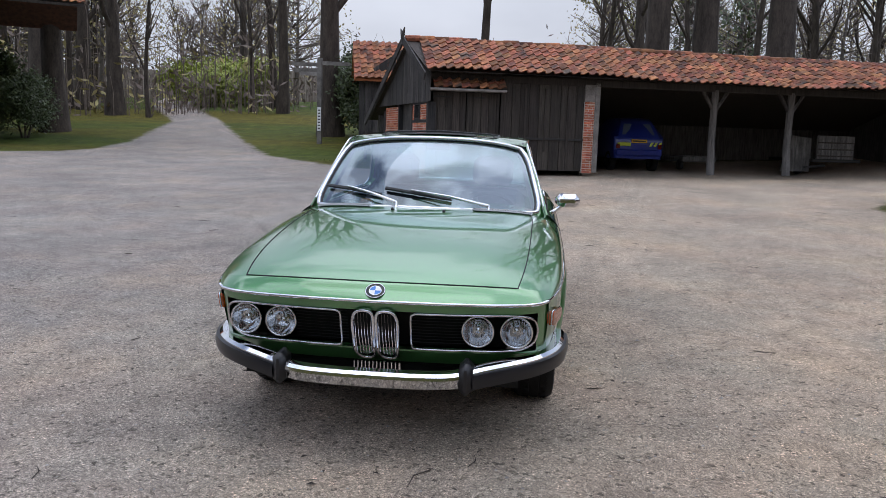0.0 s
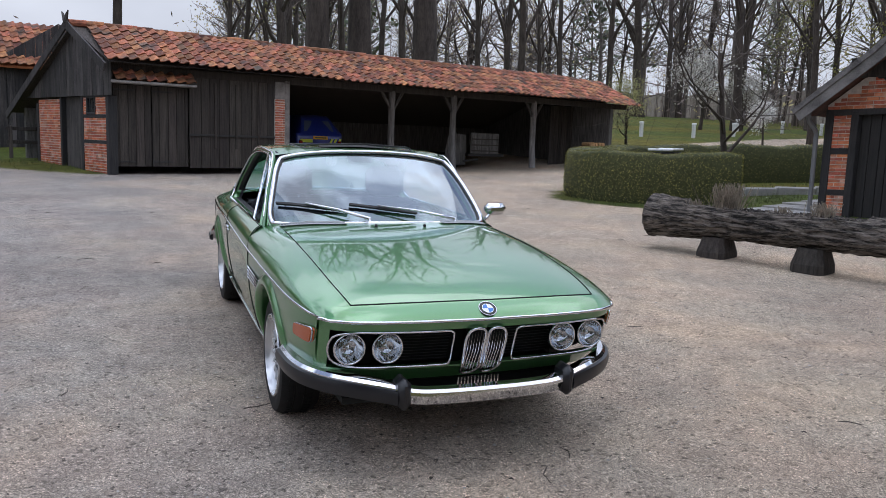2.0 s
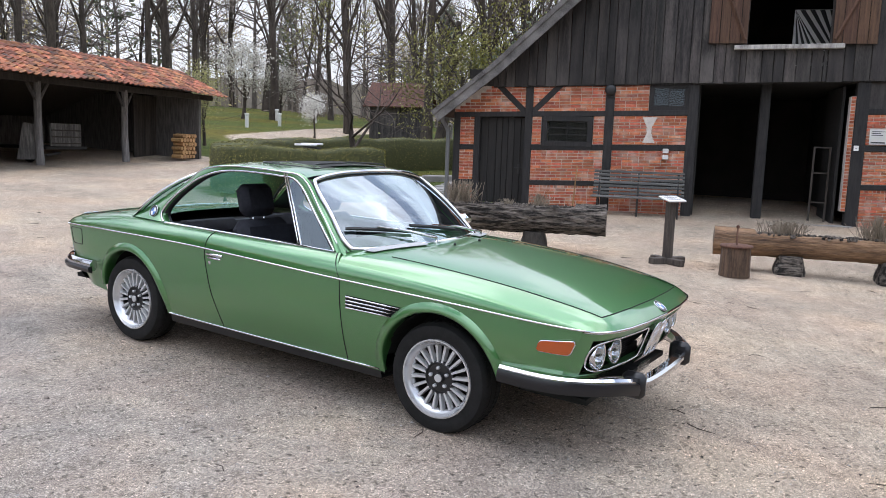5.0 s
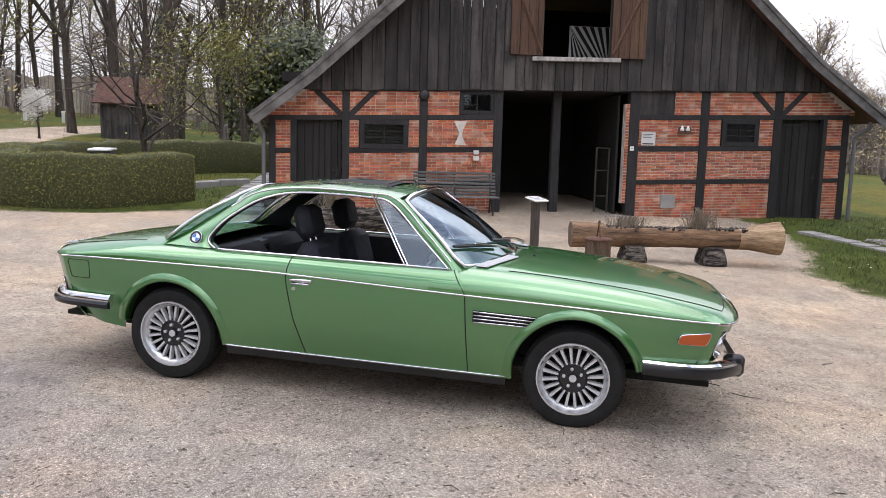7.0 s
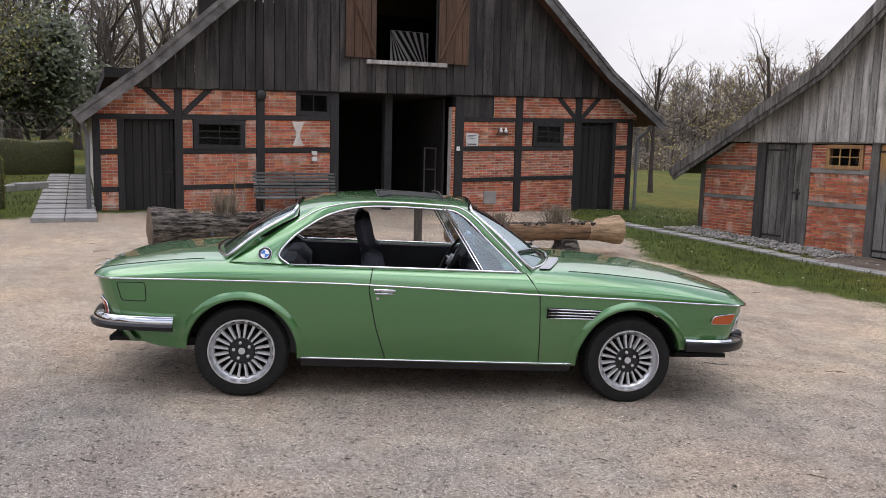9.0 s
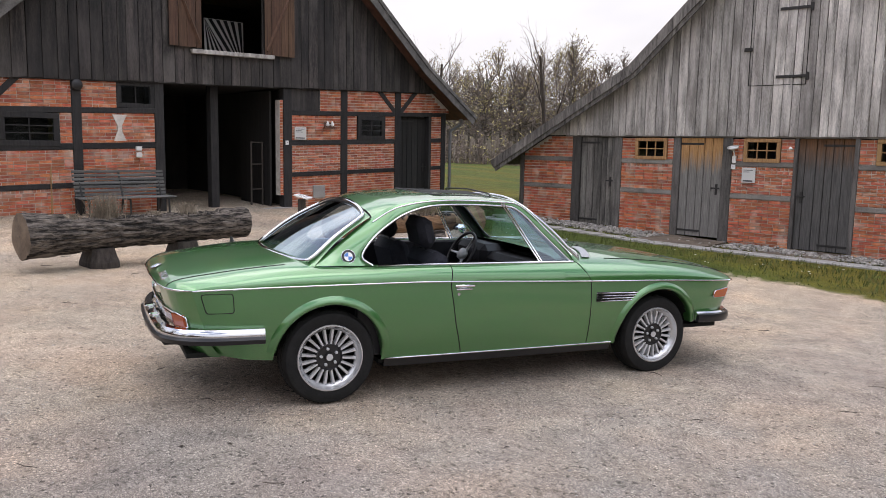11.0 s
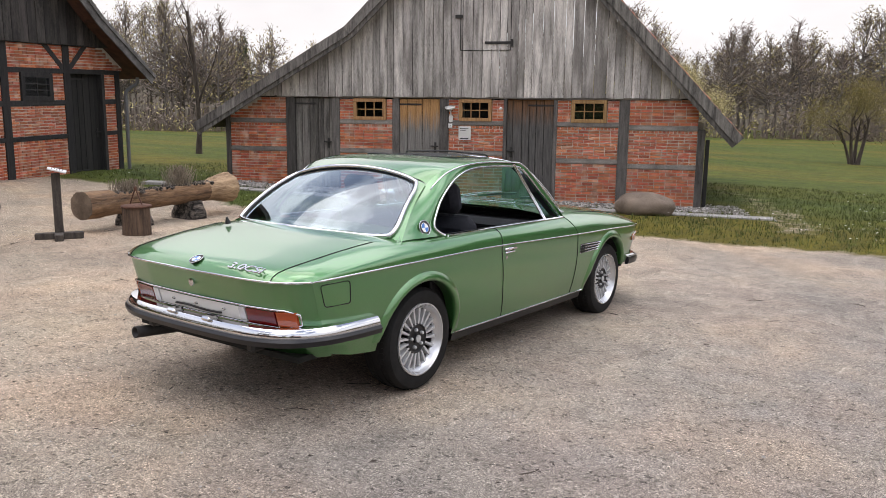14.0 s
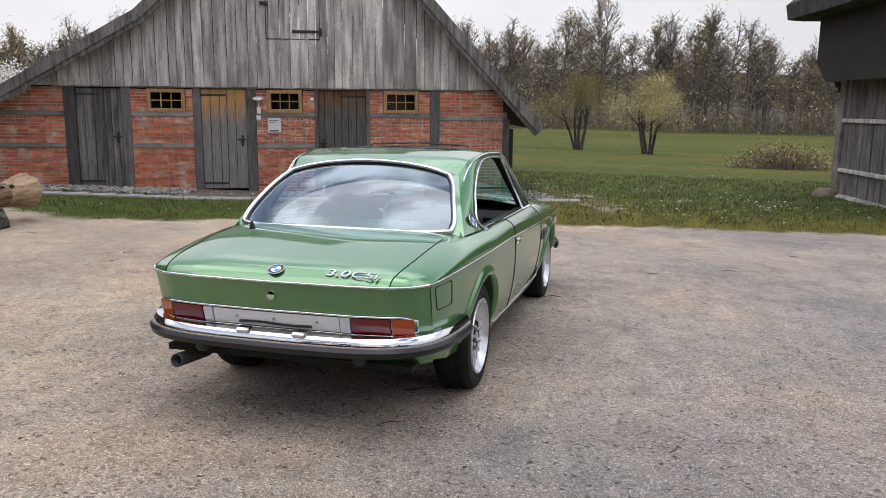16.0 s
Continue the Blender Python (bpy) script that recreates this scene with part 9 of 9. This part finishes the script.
def lamp_and_signs():
    # enamel lamp, plates and bell beside the small barn's doors
    t = thing("barn_lamp", SMALL @ pose(3.78, -0.03, 1.78), "round glass barn lamp on a white wall bracket", "lamp")
    g = Geo()
    g.lathe([(0.0, -0.05), (0.03, -0.05), (0.035, -0.02), (0.10, 0.0), (0.115, 0.03), (0.10, 0.035)], 20, pose(0, -0.1, 0.05, 20, 0, 0))
    part("shade", g, M_SIGN, t, "pale enamel shade", smooth=True)
    g = Geo()
    g.tube([(0, 0, -0.18), (0, -0.03, -0.05), (0, -0.1, 0.02)], 0.014, 6)
    g.cbox((-0.04, -0.03, -0.24), (0.04, 0.0, -0.10), 0.006)
    part("bracket", g, M_WHITE, t, "white bracket")

    def plate(name, m, w, h, label, lines, mat=M_SIGN, head=True):
        p = thing(name, m, label, "sign")
        g = Geo()
        g.cbox((-w / 2, -0.012, -h / 2), (w / 2, 0.0, h / 2), 0.003)
        b = part("board", g, mat, p)
        for k in range(lines):
            g = Geo()
            z = h / 2 - 0.05 - k * 0.035
            g.box((-w / 2 + 0.03, -0.0145, z - 0.006), (-w / 2 + 0.03 + (w - 0.06) * (0.9, 0.6, 0.75, 0.5)[k % 4], -0.0125, z + 0.006))
            part("print_line", g, M_INK, b)
        if head:
            g = Geo()
            g.box((-w / 2 + 0.03, -0.0145, -h / 2 + 0.025), (w / 2 - 0.05, -0.0125, -h / 2 + 0.05))
            part("print_bar", g, M_INK, b)

    plate("wall_sign", SMALL @ pose(4.09, -0.03, 1.30), 0.27, 0.30, "pale information plate screwed to the brick wall", 2)
    plate("number_plate", SMALL @ pose(3.77, -0.04, 1.46), 0.09, 0.09, "small white house plate with a dark bar", 1, M_WHITE, False)
    plate("wall_sign", BIG @ pose(6.74, -0.04, 1.97), 0.33, 0.30, "pale information plate on the barn wall", 3)
    plate("number_plate", BIG @ pose(6.36, -0.05, 1.74), 0.09, 0.10, "small white house plate with a dark bar", 1, M_WHITE, False)
    g = Geo()
    g.lathe([(0.0, 0.0), (0.03, -0.01), (0.04, 0.02), (0.02, 0.05), (0.0, 0.055)], 14, pose(0, -0.05, 0))
    single("door_light", g, M_WHITE, SMALL @ pose(4.88, -0.03, 1.82), "small round white lamp beside the door", "lamp", smooth=True)
    # ornament with two white shapes on a red board
    t = thing("wall_ornament", BIG @ pose(7.58, -0.05, 2.2), "red wall board carrying two small white shapes", "ornament")
    g = Geo()
    g.cbox((-0.16, -0.05, -0.09), (0.16, 0.0, -0.04), 0.006)
    g.cbox((-0.15, -0.02, -0.05), (0.15, 0.0, 0.06), 0.006)
    part("board", g, M_RUST, t, "dull red board")
    for s in (-1, 1):
        g = Geo()
        g.lathe([(0.0, -0.04), (0.045, -0.03), (0.05, 0.01), (0.025, 0.05), (0.02, 0.08), (0.0, 0.09)], 10, pose(s * 0.07, -0.035, 0))
        part("white_shape", g, M_WHITE, t, smooth=True)
    # black hoist wheel on the post, brick-framed hatch plate and grey box
    g = Geo()
    g.lathe([(0.0, -0.02), (0.10, -0.02), (0.115, 0.0), (0.10, 0.02), (0.03, 0.03), (0.0, 0.03)], 20, pose(0, -0.08, 0, 90, 0, 0))
    single("alarm_bell", g, M_BLACK, BIG @ pose(1.59, 0.0, 2.78), "round black bell on the barn post", "bell", smooth=True)
    g = Geo()
    g.cbox((-0.18, -0.02, -0.16), (0.18, 0.03, 0.16), 0.01)
    single("stone_plate", g, M_SLAB, BIG @ pose(7.3, -0.01, 0.55), "grey stone plate set in the brick", "plate")
    t = thing("meter_box", BIG @ pose(2.78, -0.03, 1.52), "small white electric boxes on the beam", "electric box")
    for z, hh in ((0.04, 0.09), (-0.09, 0.1)):
        g = Geo()
        g.cbox((-0.06, -0.06, z - hh / 2), (0.06, 0.0, z + hh / 2), 0.008)
        part("box", g, M_SIGN, t)
    # hourglass-shaped wall anchor of light brick
    g = Geo()
    g.prism([(-0.15, 0.27), (0.15, 0.27), (0.045, 0.05), (0.04, -0.05), (0.13, -0.26), (-0.13, -0.26), (-0.04, -0.05), (-0.045, 0.05)], -0.012, 0.02)
    single("hourglass_panel", g, M_MORTAR, BIG @ pose(2.42, -0.006, 1.97), "pale hourglass figure set into the brick panel", "relief")
    # striped shutter lying in the loft
    t = thing("striped_shutter", BIG @ pose(5.94, 2.0, 3.42), "black and white diagonally striped shutter inside the loft", "shutter")
    g = Geo()
    g.cbox((-0.6, 0.0, 0.1), (0.46, 0.03, 1.3), 0.005)
    b = part("board", g, M_WHITE, t, "white board")
    for k in range(10):
        g = Geo()
        x = -1.3 + k * 0.2
        q = [(x, 1.29), (x + 0.1, 1.29), (x + 0.9, 0.12), (x + 0.8, 0.12)]
        q = [(max(-0.59, min(0.45, a)), z) for a, z in q]
        if q[0][0] < q[2][0] or q[0][0] < q[1][0]:
            g.prism(q, -0.006, 0.0)
            part("stripe", g, M_BLACK, b)


lamp_and_signs()


def signpost():
    x, y = -9.9, 29.6
    t = thing("signpost", at_ground(x, y, 10), "grey wooden signpost with pointing arms and a number strip", "signpost")
    g = Geo()
    g.cbox((-0.09, -0.09, -0.1), (0.09, 0.09, 3.3), 0.015)
    part("post", g, M_BEAM_GREY, t)
    for z, a, ln in ((3.05, 190, 1.0), (2.85, 160, 1.1), (3.12, 15, 1.1), (2.7, 200, 0.7)):
        g = Geo()
        g.prism([(0.0, -0.07), (ln, -0.07), (ln + 0.12, 0.0), (ln, 0.07), (0.0, 0.07)], -0.02, 0.02, pose(0, 0, z, 0, 0, a))
        part("arm", g, M_BEAM_GREY, t, "grey pointing arm")
    g = Geo()
    g.cbox((-0.07, -0.105, 0.55), (0.07, -0.092, 1.45), 0.003)
    s = part("strip", g, M_WHITE, t, "white strip with dark marks")
    for k in range(7):
        g = Geo()
        g.box((-0.045, -0.109, 0.62 + k * 0.115), (0.045, -0.106, 0.67 + k * 0.115))
        part("mark", g, M_INK, s)


signpost()


def fence_and_posts():
    t = thing("rail_fence", pose(-6.6, 25.0, height(-6.6, 25), 0, 0, 12), "low dark rail fence beside the shed", "fence")
    for k in range(3):
        g = Geo()
        g.cbox((k * 1.6 - 0.05, -0.05, -0.1), (k * 1.6 + 0.05, 0.05, 0.95), 0.01)
        part("post", g, M_BOARD_SHED, t)
    for z in (0.45, 0.82):
        g = Geo()
        g.cbox((-0.1, -0.03, z), (3.3, 0.03, z + 0.1), 0.01)
        part("rail", g, M_BOARD_SHED, t)
    rng = random.Random(6)
    for k, (x, y) in enumerate(((20.5, 38.0), (24.0, 38.5), (28.0, 40.5), (31.5, 45.0), (35.0, 45.0), (37.6, 44.4), (17.0, 36.0))):
        t = thing("path_light", at_ground(x, y), "small white path post on the grass bank", "bollard", group="posts along the path")
        g = Geo()
        g.cbox((-0.08, -0.08, -0.05), (0.08, 0.08, 0.75), 0.01)
        part("post", g, M_SIGN, t)
        g = Geo()
        g.cbox((-0.1, -0.1, 0.75), (0.1, 0.1, 0.85), 0.02)
        part("cap", g, M_WHITE, t)


fence_and_posts()


def outbuildings():
    # tarred hut with a red roof beyond the hedge
    h = thing("garden_hut", pose(32.2, 34.2, height(32, 34), 0, 0, 30), "small dark boarded hut with a tiled roof", "hut")
    planks(h, -1.6, 1.6, lambda s: -0.2, lambda s: 2.3 + 1.1 * (1 - abs(s) / 1.6), M_BOARD_DARK, 0.25, -1.5, 0.04, seed=201)
    part("wall", Geo_box((-1.55, -1.45, -0.2), (1.55, 1.6, 2.3)), M_BOARD_DARK, h)
    for sg in (-1, 1):
        slab(h, [(sg * 2.0, -1.9, 2.0), (0, -1.9, 3.5), (0, 1.9, 3.5), (sg * 2.0, 1.9, 2.0)], 0.08, M_TILE_DARK, "roof")
    small_window(h, -0.7, 0.1, 0.9, 1.7, 3, 3, M_WHITE, -1.56, "white lattice window")
    # rear building with an orange roof left of the cart shed
    h = thing("rear_shed", pose(-7.7, 28.0, height(-7.7, 28.0), 0, 0, 19.6), "dark boarded rear shed with an orange tiled roof", "shed")
    part("wall", Geo_box((0.3, 0, -0.3), (6.0, 4.0, 2.6)), M_BOARD_DARK, h)
    planks(h, -0.1, 3.8, lambda s: 0.0, lambda s: 2.7 + 1.3 * min(1, max(0, s / 1.9 if s < 1.9 else 2 - s / 1.9)), M_BOARD_DARK, 0.25, -0.05, 0.03, seed=203)
    roof = slab(h, [(-0.3, -0.4, 2.55), (6.2, -0.4, 2.55), (6.2, 2.0, 4.1), (-0.3, 2.0, 4.1)], 0.07, M_TILE_ORANGE, "roof", "bright orange tiles")
    tile_roof(roof, (-0.3, -0.45, 2.58), (1, 0, 0), (0, 2.4, 1.55), 27, 8, 0.235, 0.345, lambda i, j: False, 73)
    slab(h, [(-0.3, 2.0, 4.1), (6.2, 2.0, 4.1), (6.2, 4.4, 2.55), (-0.3, 4.4, 2.55)], 0.07, M_TILE_ORANGE, "roof")
    # eaves of the house on the far left of the drive
    h = thing("roadside_house", pose(-18.3, 25.7, height(-18.3, 25.7) + 0.9, 0, 0, 38), "dark house corner with red tiled eaves", "house")
    part("wall", Geo_box((-6, 1.2, -1.4), (-2.6, 6, 4.3)), M_BOARD_DARK, h)
    roof = slab(h, [(-6.5, -1.0, 4.05), (0.9, -1.0, 4.05), (0.9, 3.0, 7.0), (-6.5, 3.0, 7.0)], 0.1, M_BOARD_DARK, "roof", "red tiles above dark eaves")
    tile_roof(roof, (-6.5, -1.05, 4.08), (1, 0, 0), (0, 4.0, 2.95), 31, 14, 0.24, 0.34, lambda i, j: False, 74)
    slab(h, [(-6.5, 7.0, 4.05), (0.9, 7.0, 4.05), (0.9, 3.0, 7.0), (-6.5, 3.0, 7.0)], 0.1, M_TILE_DARK, "roof")
    # thatched barn corner by the meadow
    h = thing("thatched_barn", pose(-4.35, -8.7, height(-4.35, -8.7), 0, 0, 107.6), "weathered board barn with a heavy thatched eave", "barn")
    planks(h, 0.1, 6.0, lambda s: 0.12, lambda s: 3.1, M_DOOR_GREY, 0.27, 0.0, 0.04, seed=204)
    part("wall", Geo_box((0.05, 0.05, -0.2), (6.0, 5.0, 4.1)), M_BOARD_SHED, h)
    for z in (0.62, 1.72):
        g = Geo()
        g.cbox((0.0, -0.05, z), (6.0, 0.0, z + 0.09), 0.01)
        part("rail", g, M_BOARD_GREY, h)
    g = Geo()
    g.tube([(0.02, 0.02, -0.2), (-0.03, 0.0, 1.2), (0.05, 0.02, 3.1)], [0.15, 0.13, 0.13], 6)
    part("corner_post", g, M_BEAM_GREY, h, "crooked pale corner post")
    g = Geo()
    g.tube([(0.0, 0.0, 2.3), (-0.3, -0.3, 2.95)], 0.07, 5)
    part("brace", g, M_BOARD_DARK, h)
    g = Geo()
    g.prism([(-0.45, 3.05), (-0.1, 2.75), (0.1, 2.6), (6.0, 2.6), (6.0, 4.1), (-0.45, 4.1)], -0.5, -0.42)
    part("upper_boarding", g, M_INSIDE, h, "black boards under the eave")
    th = Geo()
    rows = []
    for y, z in ((-0.55, 4.05), (-0.95, 4.08), (-1.0, 4.42), (0.5, 5.7), (2.5, 7.2)):
        rows.append([(-1.25 + 8.0 * i / 40, y + 0.03 * noise.noise((i * 0.7, y, z)), z + 0.03 * noise.noise((i * 0.9, z, y))) for i in range(41)])
    th.grid(rows)
    th.add([(-1.25, -0.55, 4.05), (-1.25, -1.0, 4.42), (-1.25, 2.5, 7.2), (-1.25, 2.5, 4.05)], [(0, 1, 2, 3)])
    part("thatch", th, M_THATCH, h, "thick dark thatch")
    g = Geo()
    for i in range(7):
        g.cbox((i * 0.5 - 0.1, -0.22, -0.2), (i * 0.5 + 0.36, 0.05, 0.13), 0.05)
    part("footing", g, M_STONE, h, "fieldstone footing")
    rows = []
    g = Geo()
    g.lathe([(0.0, 0.26), (0.16, 0.24), (0.26, 0.14), (0.27, 0.0), (0.2, -0.1)], 12)
    single("corner_stone", g, M_BOULDER, at_ground(-4.1, -8.35), "yellowish lichened stone at the barn corner", "stone", smooth=True)



def bramble():
    """A low brown bramble clump in the meadow."""
    rng = random.Random(61)
    t = thing("bramble_clump", pose(-3.75, -22.6, height(-3.75, -22.6)), "low tangled brown bramble clump in the meadow", "shrub")
    stems, leaf = Geo(), Geo()
    for k in range(420):
        x, y = rng.gauss(0, 0.85), rng.gauss(0, 0.6)
        top = 0.95 * max(0.15, 1 - (x / 2.2) ** 2) * rng.uniform(0.5, 1.05)
        e = Vector((x + rng.gauss(0, 0.35), y + rng.gauss(0, 0.35), top))
        stems.tube([(x, y, -0.1), ((x + e.x) / 2, (y + e.y) / 2, top * 0.75), e], [0.014, 0.011, 0.006], 3, caps=False)
        for q in range(4):
            c = e + Vector((rng.gauss(0, 0.15), rng.gauss(0, 0.15), rng.gauss(-0.1, 0.14)))
            u = Vector((rng.uniform(-1, 1), rng.uniform(-1, 1), rng.uniform(-1, 1))).normalized() * 0.05
            v = u.orthogonal() * 0.6
            leaf.add([c - u, c + v, c + u, c - v], [(0, 1, 2, 3)])
    tagged(part("tangle", stems, M_TWIG_RED, t, "brown arching stems"), kind="stuff")
    part("foliage", leaf, M_LEAF_PALE, t, "dull brown-green leaves")


bramble()
M_TILE_ORANGE = surface("orange_tile", (0.26, 0.075, 0.028), (0.50, 0.17, 0.065), 0.85, 6, bump=0.4)
outbuildings()


def shed_contents():
    # small blue car parked inside, seen from behind
    c = thing("parked_car", SHED @ pose(6.75, 2.4, 0.58), "small dark blue car with yellow-green tail marks", "car")
    rows = []
    for y, w, zt in ((0.0, 0.72, 0.75), (0.05, 0.78, 0.86), (0.3, 0.79, 1.28), (0.55, 0.76, 1.42), (1.6, 0.74, 1.42), (2.4, 0.74, 1.0), (3.4, 0.7, 0.85)):
        rows.append([(w * 0.96, y, 0.2), (w, y, 0.5), (w, y, min(0.85, zt)), (w * (0.82 if zt < 1.1 else 0.64), y, zt), (0, y, zt + 0.03), (-w * (0.82 if zt < 1.1 else 0.64), y, zt), (-w, y, min(0.85, zt)), (-w, y, 0.5), (-w * 0.96, y, 0.2)])
    g = Geo()
    g.grid(rows)
    g.add(rows[0], [tuple(range(9))])
    part("body", g.tidy(), M_BLUECAR, c, "dark blue paint", angle=40)
    g = Geo()
    g.add([(-0.52, 0.08, 0.92), (0.52, 0.08, 0.92), (0.42, 0.27, 1.25), (-0.42, 0.27, 1.25)], [(0, 1, 2, 3)])
    part("rear_window", g, M_GLASSDARK, c, "pale reflecting rear window")
    g = Geo()
    g.cbox((-0.74, -0.07, 0.28), (0.74, 0.05, 0.48), 0.04)
    part("bumper", g, M_BLUECAR, c)
    g = Geo()
    g.cbox((-0.25, -0.03, 0.68), (0.25, -0.012, 0.78), 0.004)
    pl = part("plate", g, M_YELLOW, c, "yellow plate with a dark bar")
    g = Geo()
    g.box((-0.2, -0.034, 0.71), (0.2, -0.031, 0.75))
    part("plate_bar", g, M_INK, pl)
    g = Geo()
    g.box((-0.68, -0.03, 0.58), (-0.27, -0.012, 0.68))
    part("marking", g, M_LIME, c, "lime strip")
    for k in range(3):
        g = Geo()
        x = 0.32 + 0.14 * k
        g.prism([(x, 0.58), (x + 0.07, 0.58), (x + 0.13, 0.7), (x + 0.06, 0.7)], -0.03, -0.012)
        part("stripe", g, M_LIME, c)
    for sg in (-1, 1):
        g = Geo()
        g.cbox((sg * 0.66 - 0.06, -0.04, 0.50), (sg * 0.66 + 0.06, 0.02, 0.64), 0.015)
        part("tail_lamp", g, M_RED, c)
        for y in (0.55, 2.9):
            g = Geo()
            g.lathe([(0.2, -0.08), (0.29, -0.08), (0.3, 0.0), (0.29, 0.08), (0.2, 0.08)], 24, Matrix.Translation((sg * 0.68, y, 0.12)), axis="x")
            part("wheel", g, M_RUBBER, c)
    # trailer with a pale box, and a low boat-like car as a flat deck
    t = thing("trailer", SHED @ pose(12.7, 1.6, 0.6), "old trailer with a pale tailboard in the shed", "trailer")
    g = Geo()
    g.cbox((-0.6, 0.0, 0.35), (0.6, 0.08, 1.05), 0.01)
    # pale board given a darker grey that carries the shed's shade
    part("tailboard", g, M_DOOR_GREY, t, "tailboard, grey darkened for the dim shed")
    for k in range(3):
        g = Geo()
        g.cbox((-0.6, -0.02, 0.42 + 0.2 * k), (0.6, 0.0, 0.46 + 0.2 * k), 0.005)
        part("batten", g, M_BOARD_SHED, t)
    g = Geo()
    g.cbox((-0.7, 0.05, 0.25), (0.9, 2.5, 0.35), 0.02)
    g.tube([(-0.4, -0.1, 0.15), (-1.3, -0.5, 0.1)], 0.04, 6)
    part("chassis", g, M_IRON, t)
    g = Geo()
    g.lathe([(0.12, -0.06), (0.24, -0.06), (0.25, 0.0), (0.24, 0.06), (0.12, 0.06)], 20, Matrix.Translation((-0.75, 0.7, 0.1)), axis="x")
    part("wheel", g, M_RUBBER, t)
    g = Geo()
    g.add([(-1.6, 0.3, -0.05), (-0.7, 0.2, -0.05), (-0.65, 0.25, 0.95), (-1.3, 0.35, 1.05)], [(0, 1, 2, 3)])
    part("tarpaulin", g, M_DOOR_GREY, t, "grey hanging sheet")
    b = thing("low_cart", SHED @ pose(8.65, 2.2, 0.55), "low grey boat-like car in the dark shed, drawn as a flat deck", "cart")
    g = Geo()
    g.cbox((-0.55, 0, 0.18), (0.55, 2.0, 0.36), 0.04)
    part("deck", g, M_DOOR_GREY, b, "grey boards")
    for sg in (-1, 1):
        g = Geo()
        g.lathe([(0.05, -0.05), (0.16, -0.05), (0.16, 0.05), (0.05, 0.05)], 16, Matrix.Translation((sg * 0.5, 0.3, 0.1)), axis="x")
        part("wheel", g, M_RUBBER, b)
    # stacked firewood at the shed's end
    w = thing("firewood_stack", SHED @ pose(15.9, -0.05, 0.62), "small stack of split firewood by the shed end", "firewood")
    rng = random.Random(44)
    for j in range(6):
        for i in range(5):
            g = Geo()
            r = rng.uniform(0.06, 0.085)
            cx, cz = i * 0.16 + 0.08 * (j % 2) + rng.uniform(-0.01, 0.01), 0.07 + j * 0.14
            g.lathe([(0.0, -0.2), (r, -0.2), (r, 0.2), (0.0, 0.2)], 7, Matrix.Translation((cx, 0, cz)), axis="y")
            part("split_log", g, M_OAK, w)


M_BLUECAR = plain("blue_paint", (0.015, 0.03, 0.22), 0.3, coat=0.6)
M_GLASSDARK = plain("tinted_glass", (0.12, 0.15, 0.2), 0.08)
M_YELLOW = plain("yellow_plate", (0.75, 0.42, 0.02), 0.5)
M_LIME = plain("lime_strip", (0.55, 0.62, 0.05), 0.5)
shed_contents()
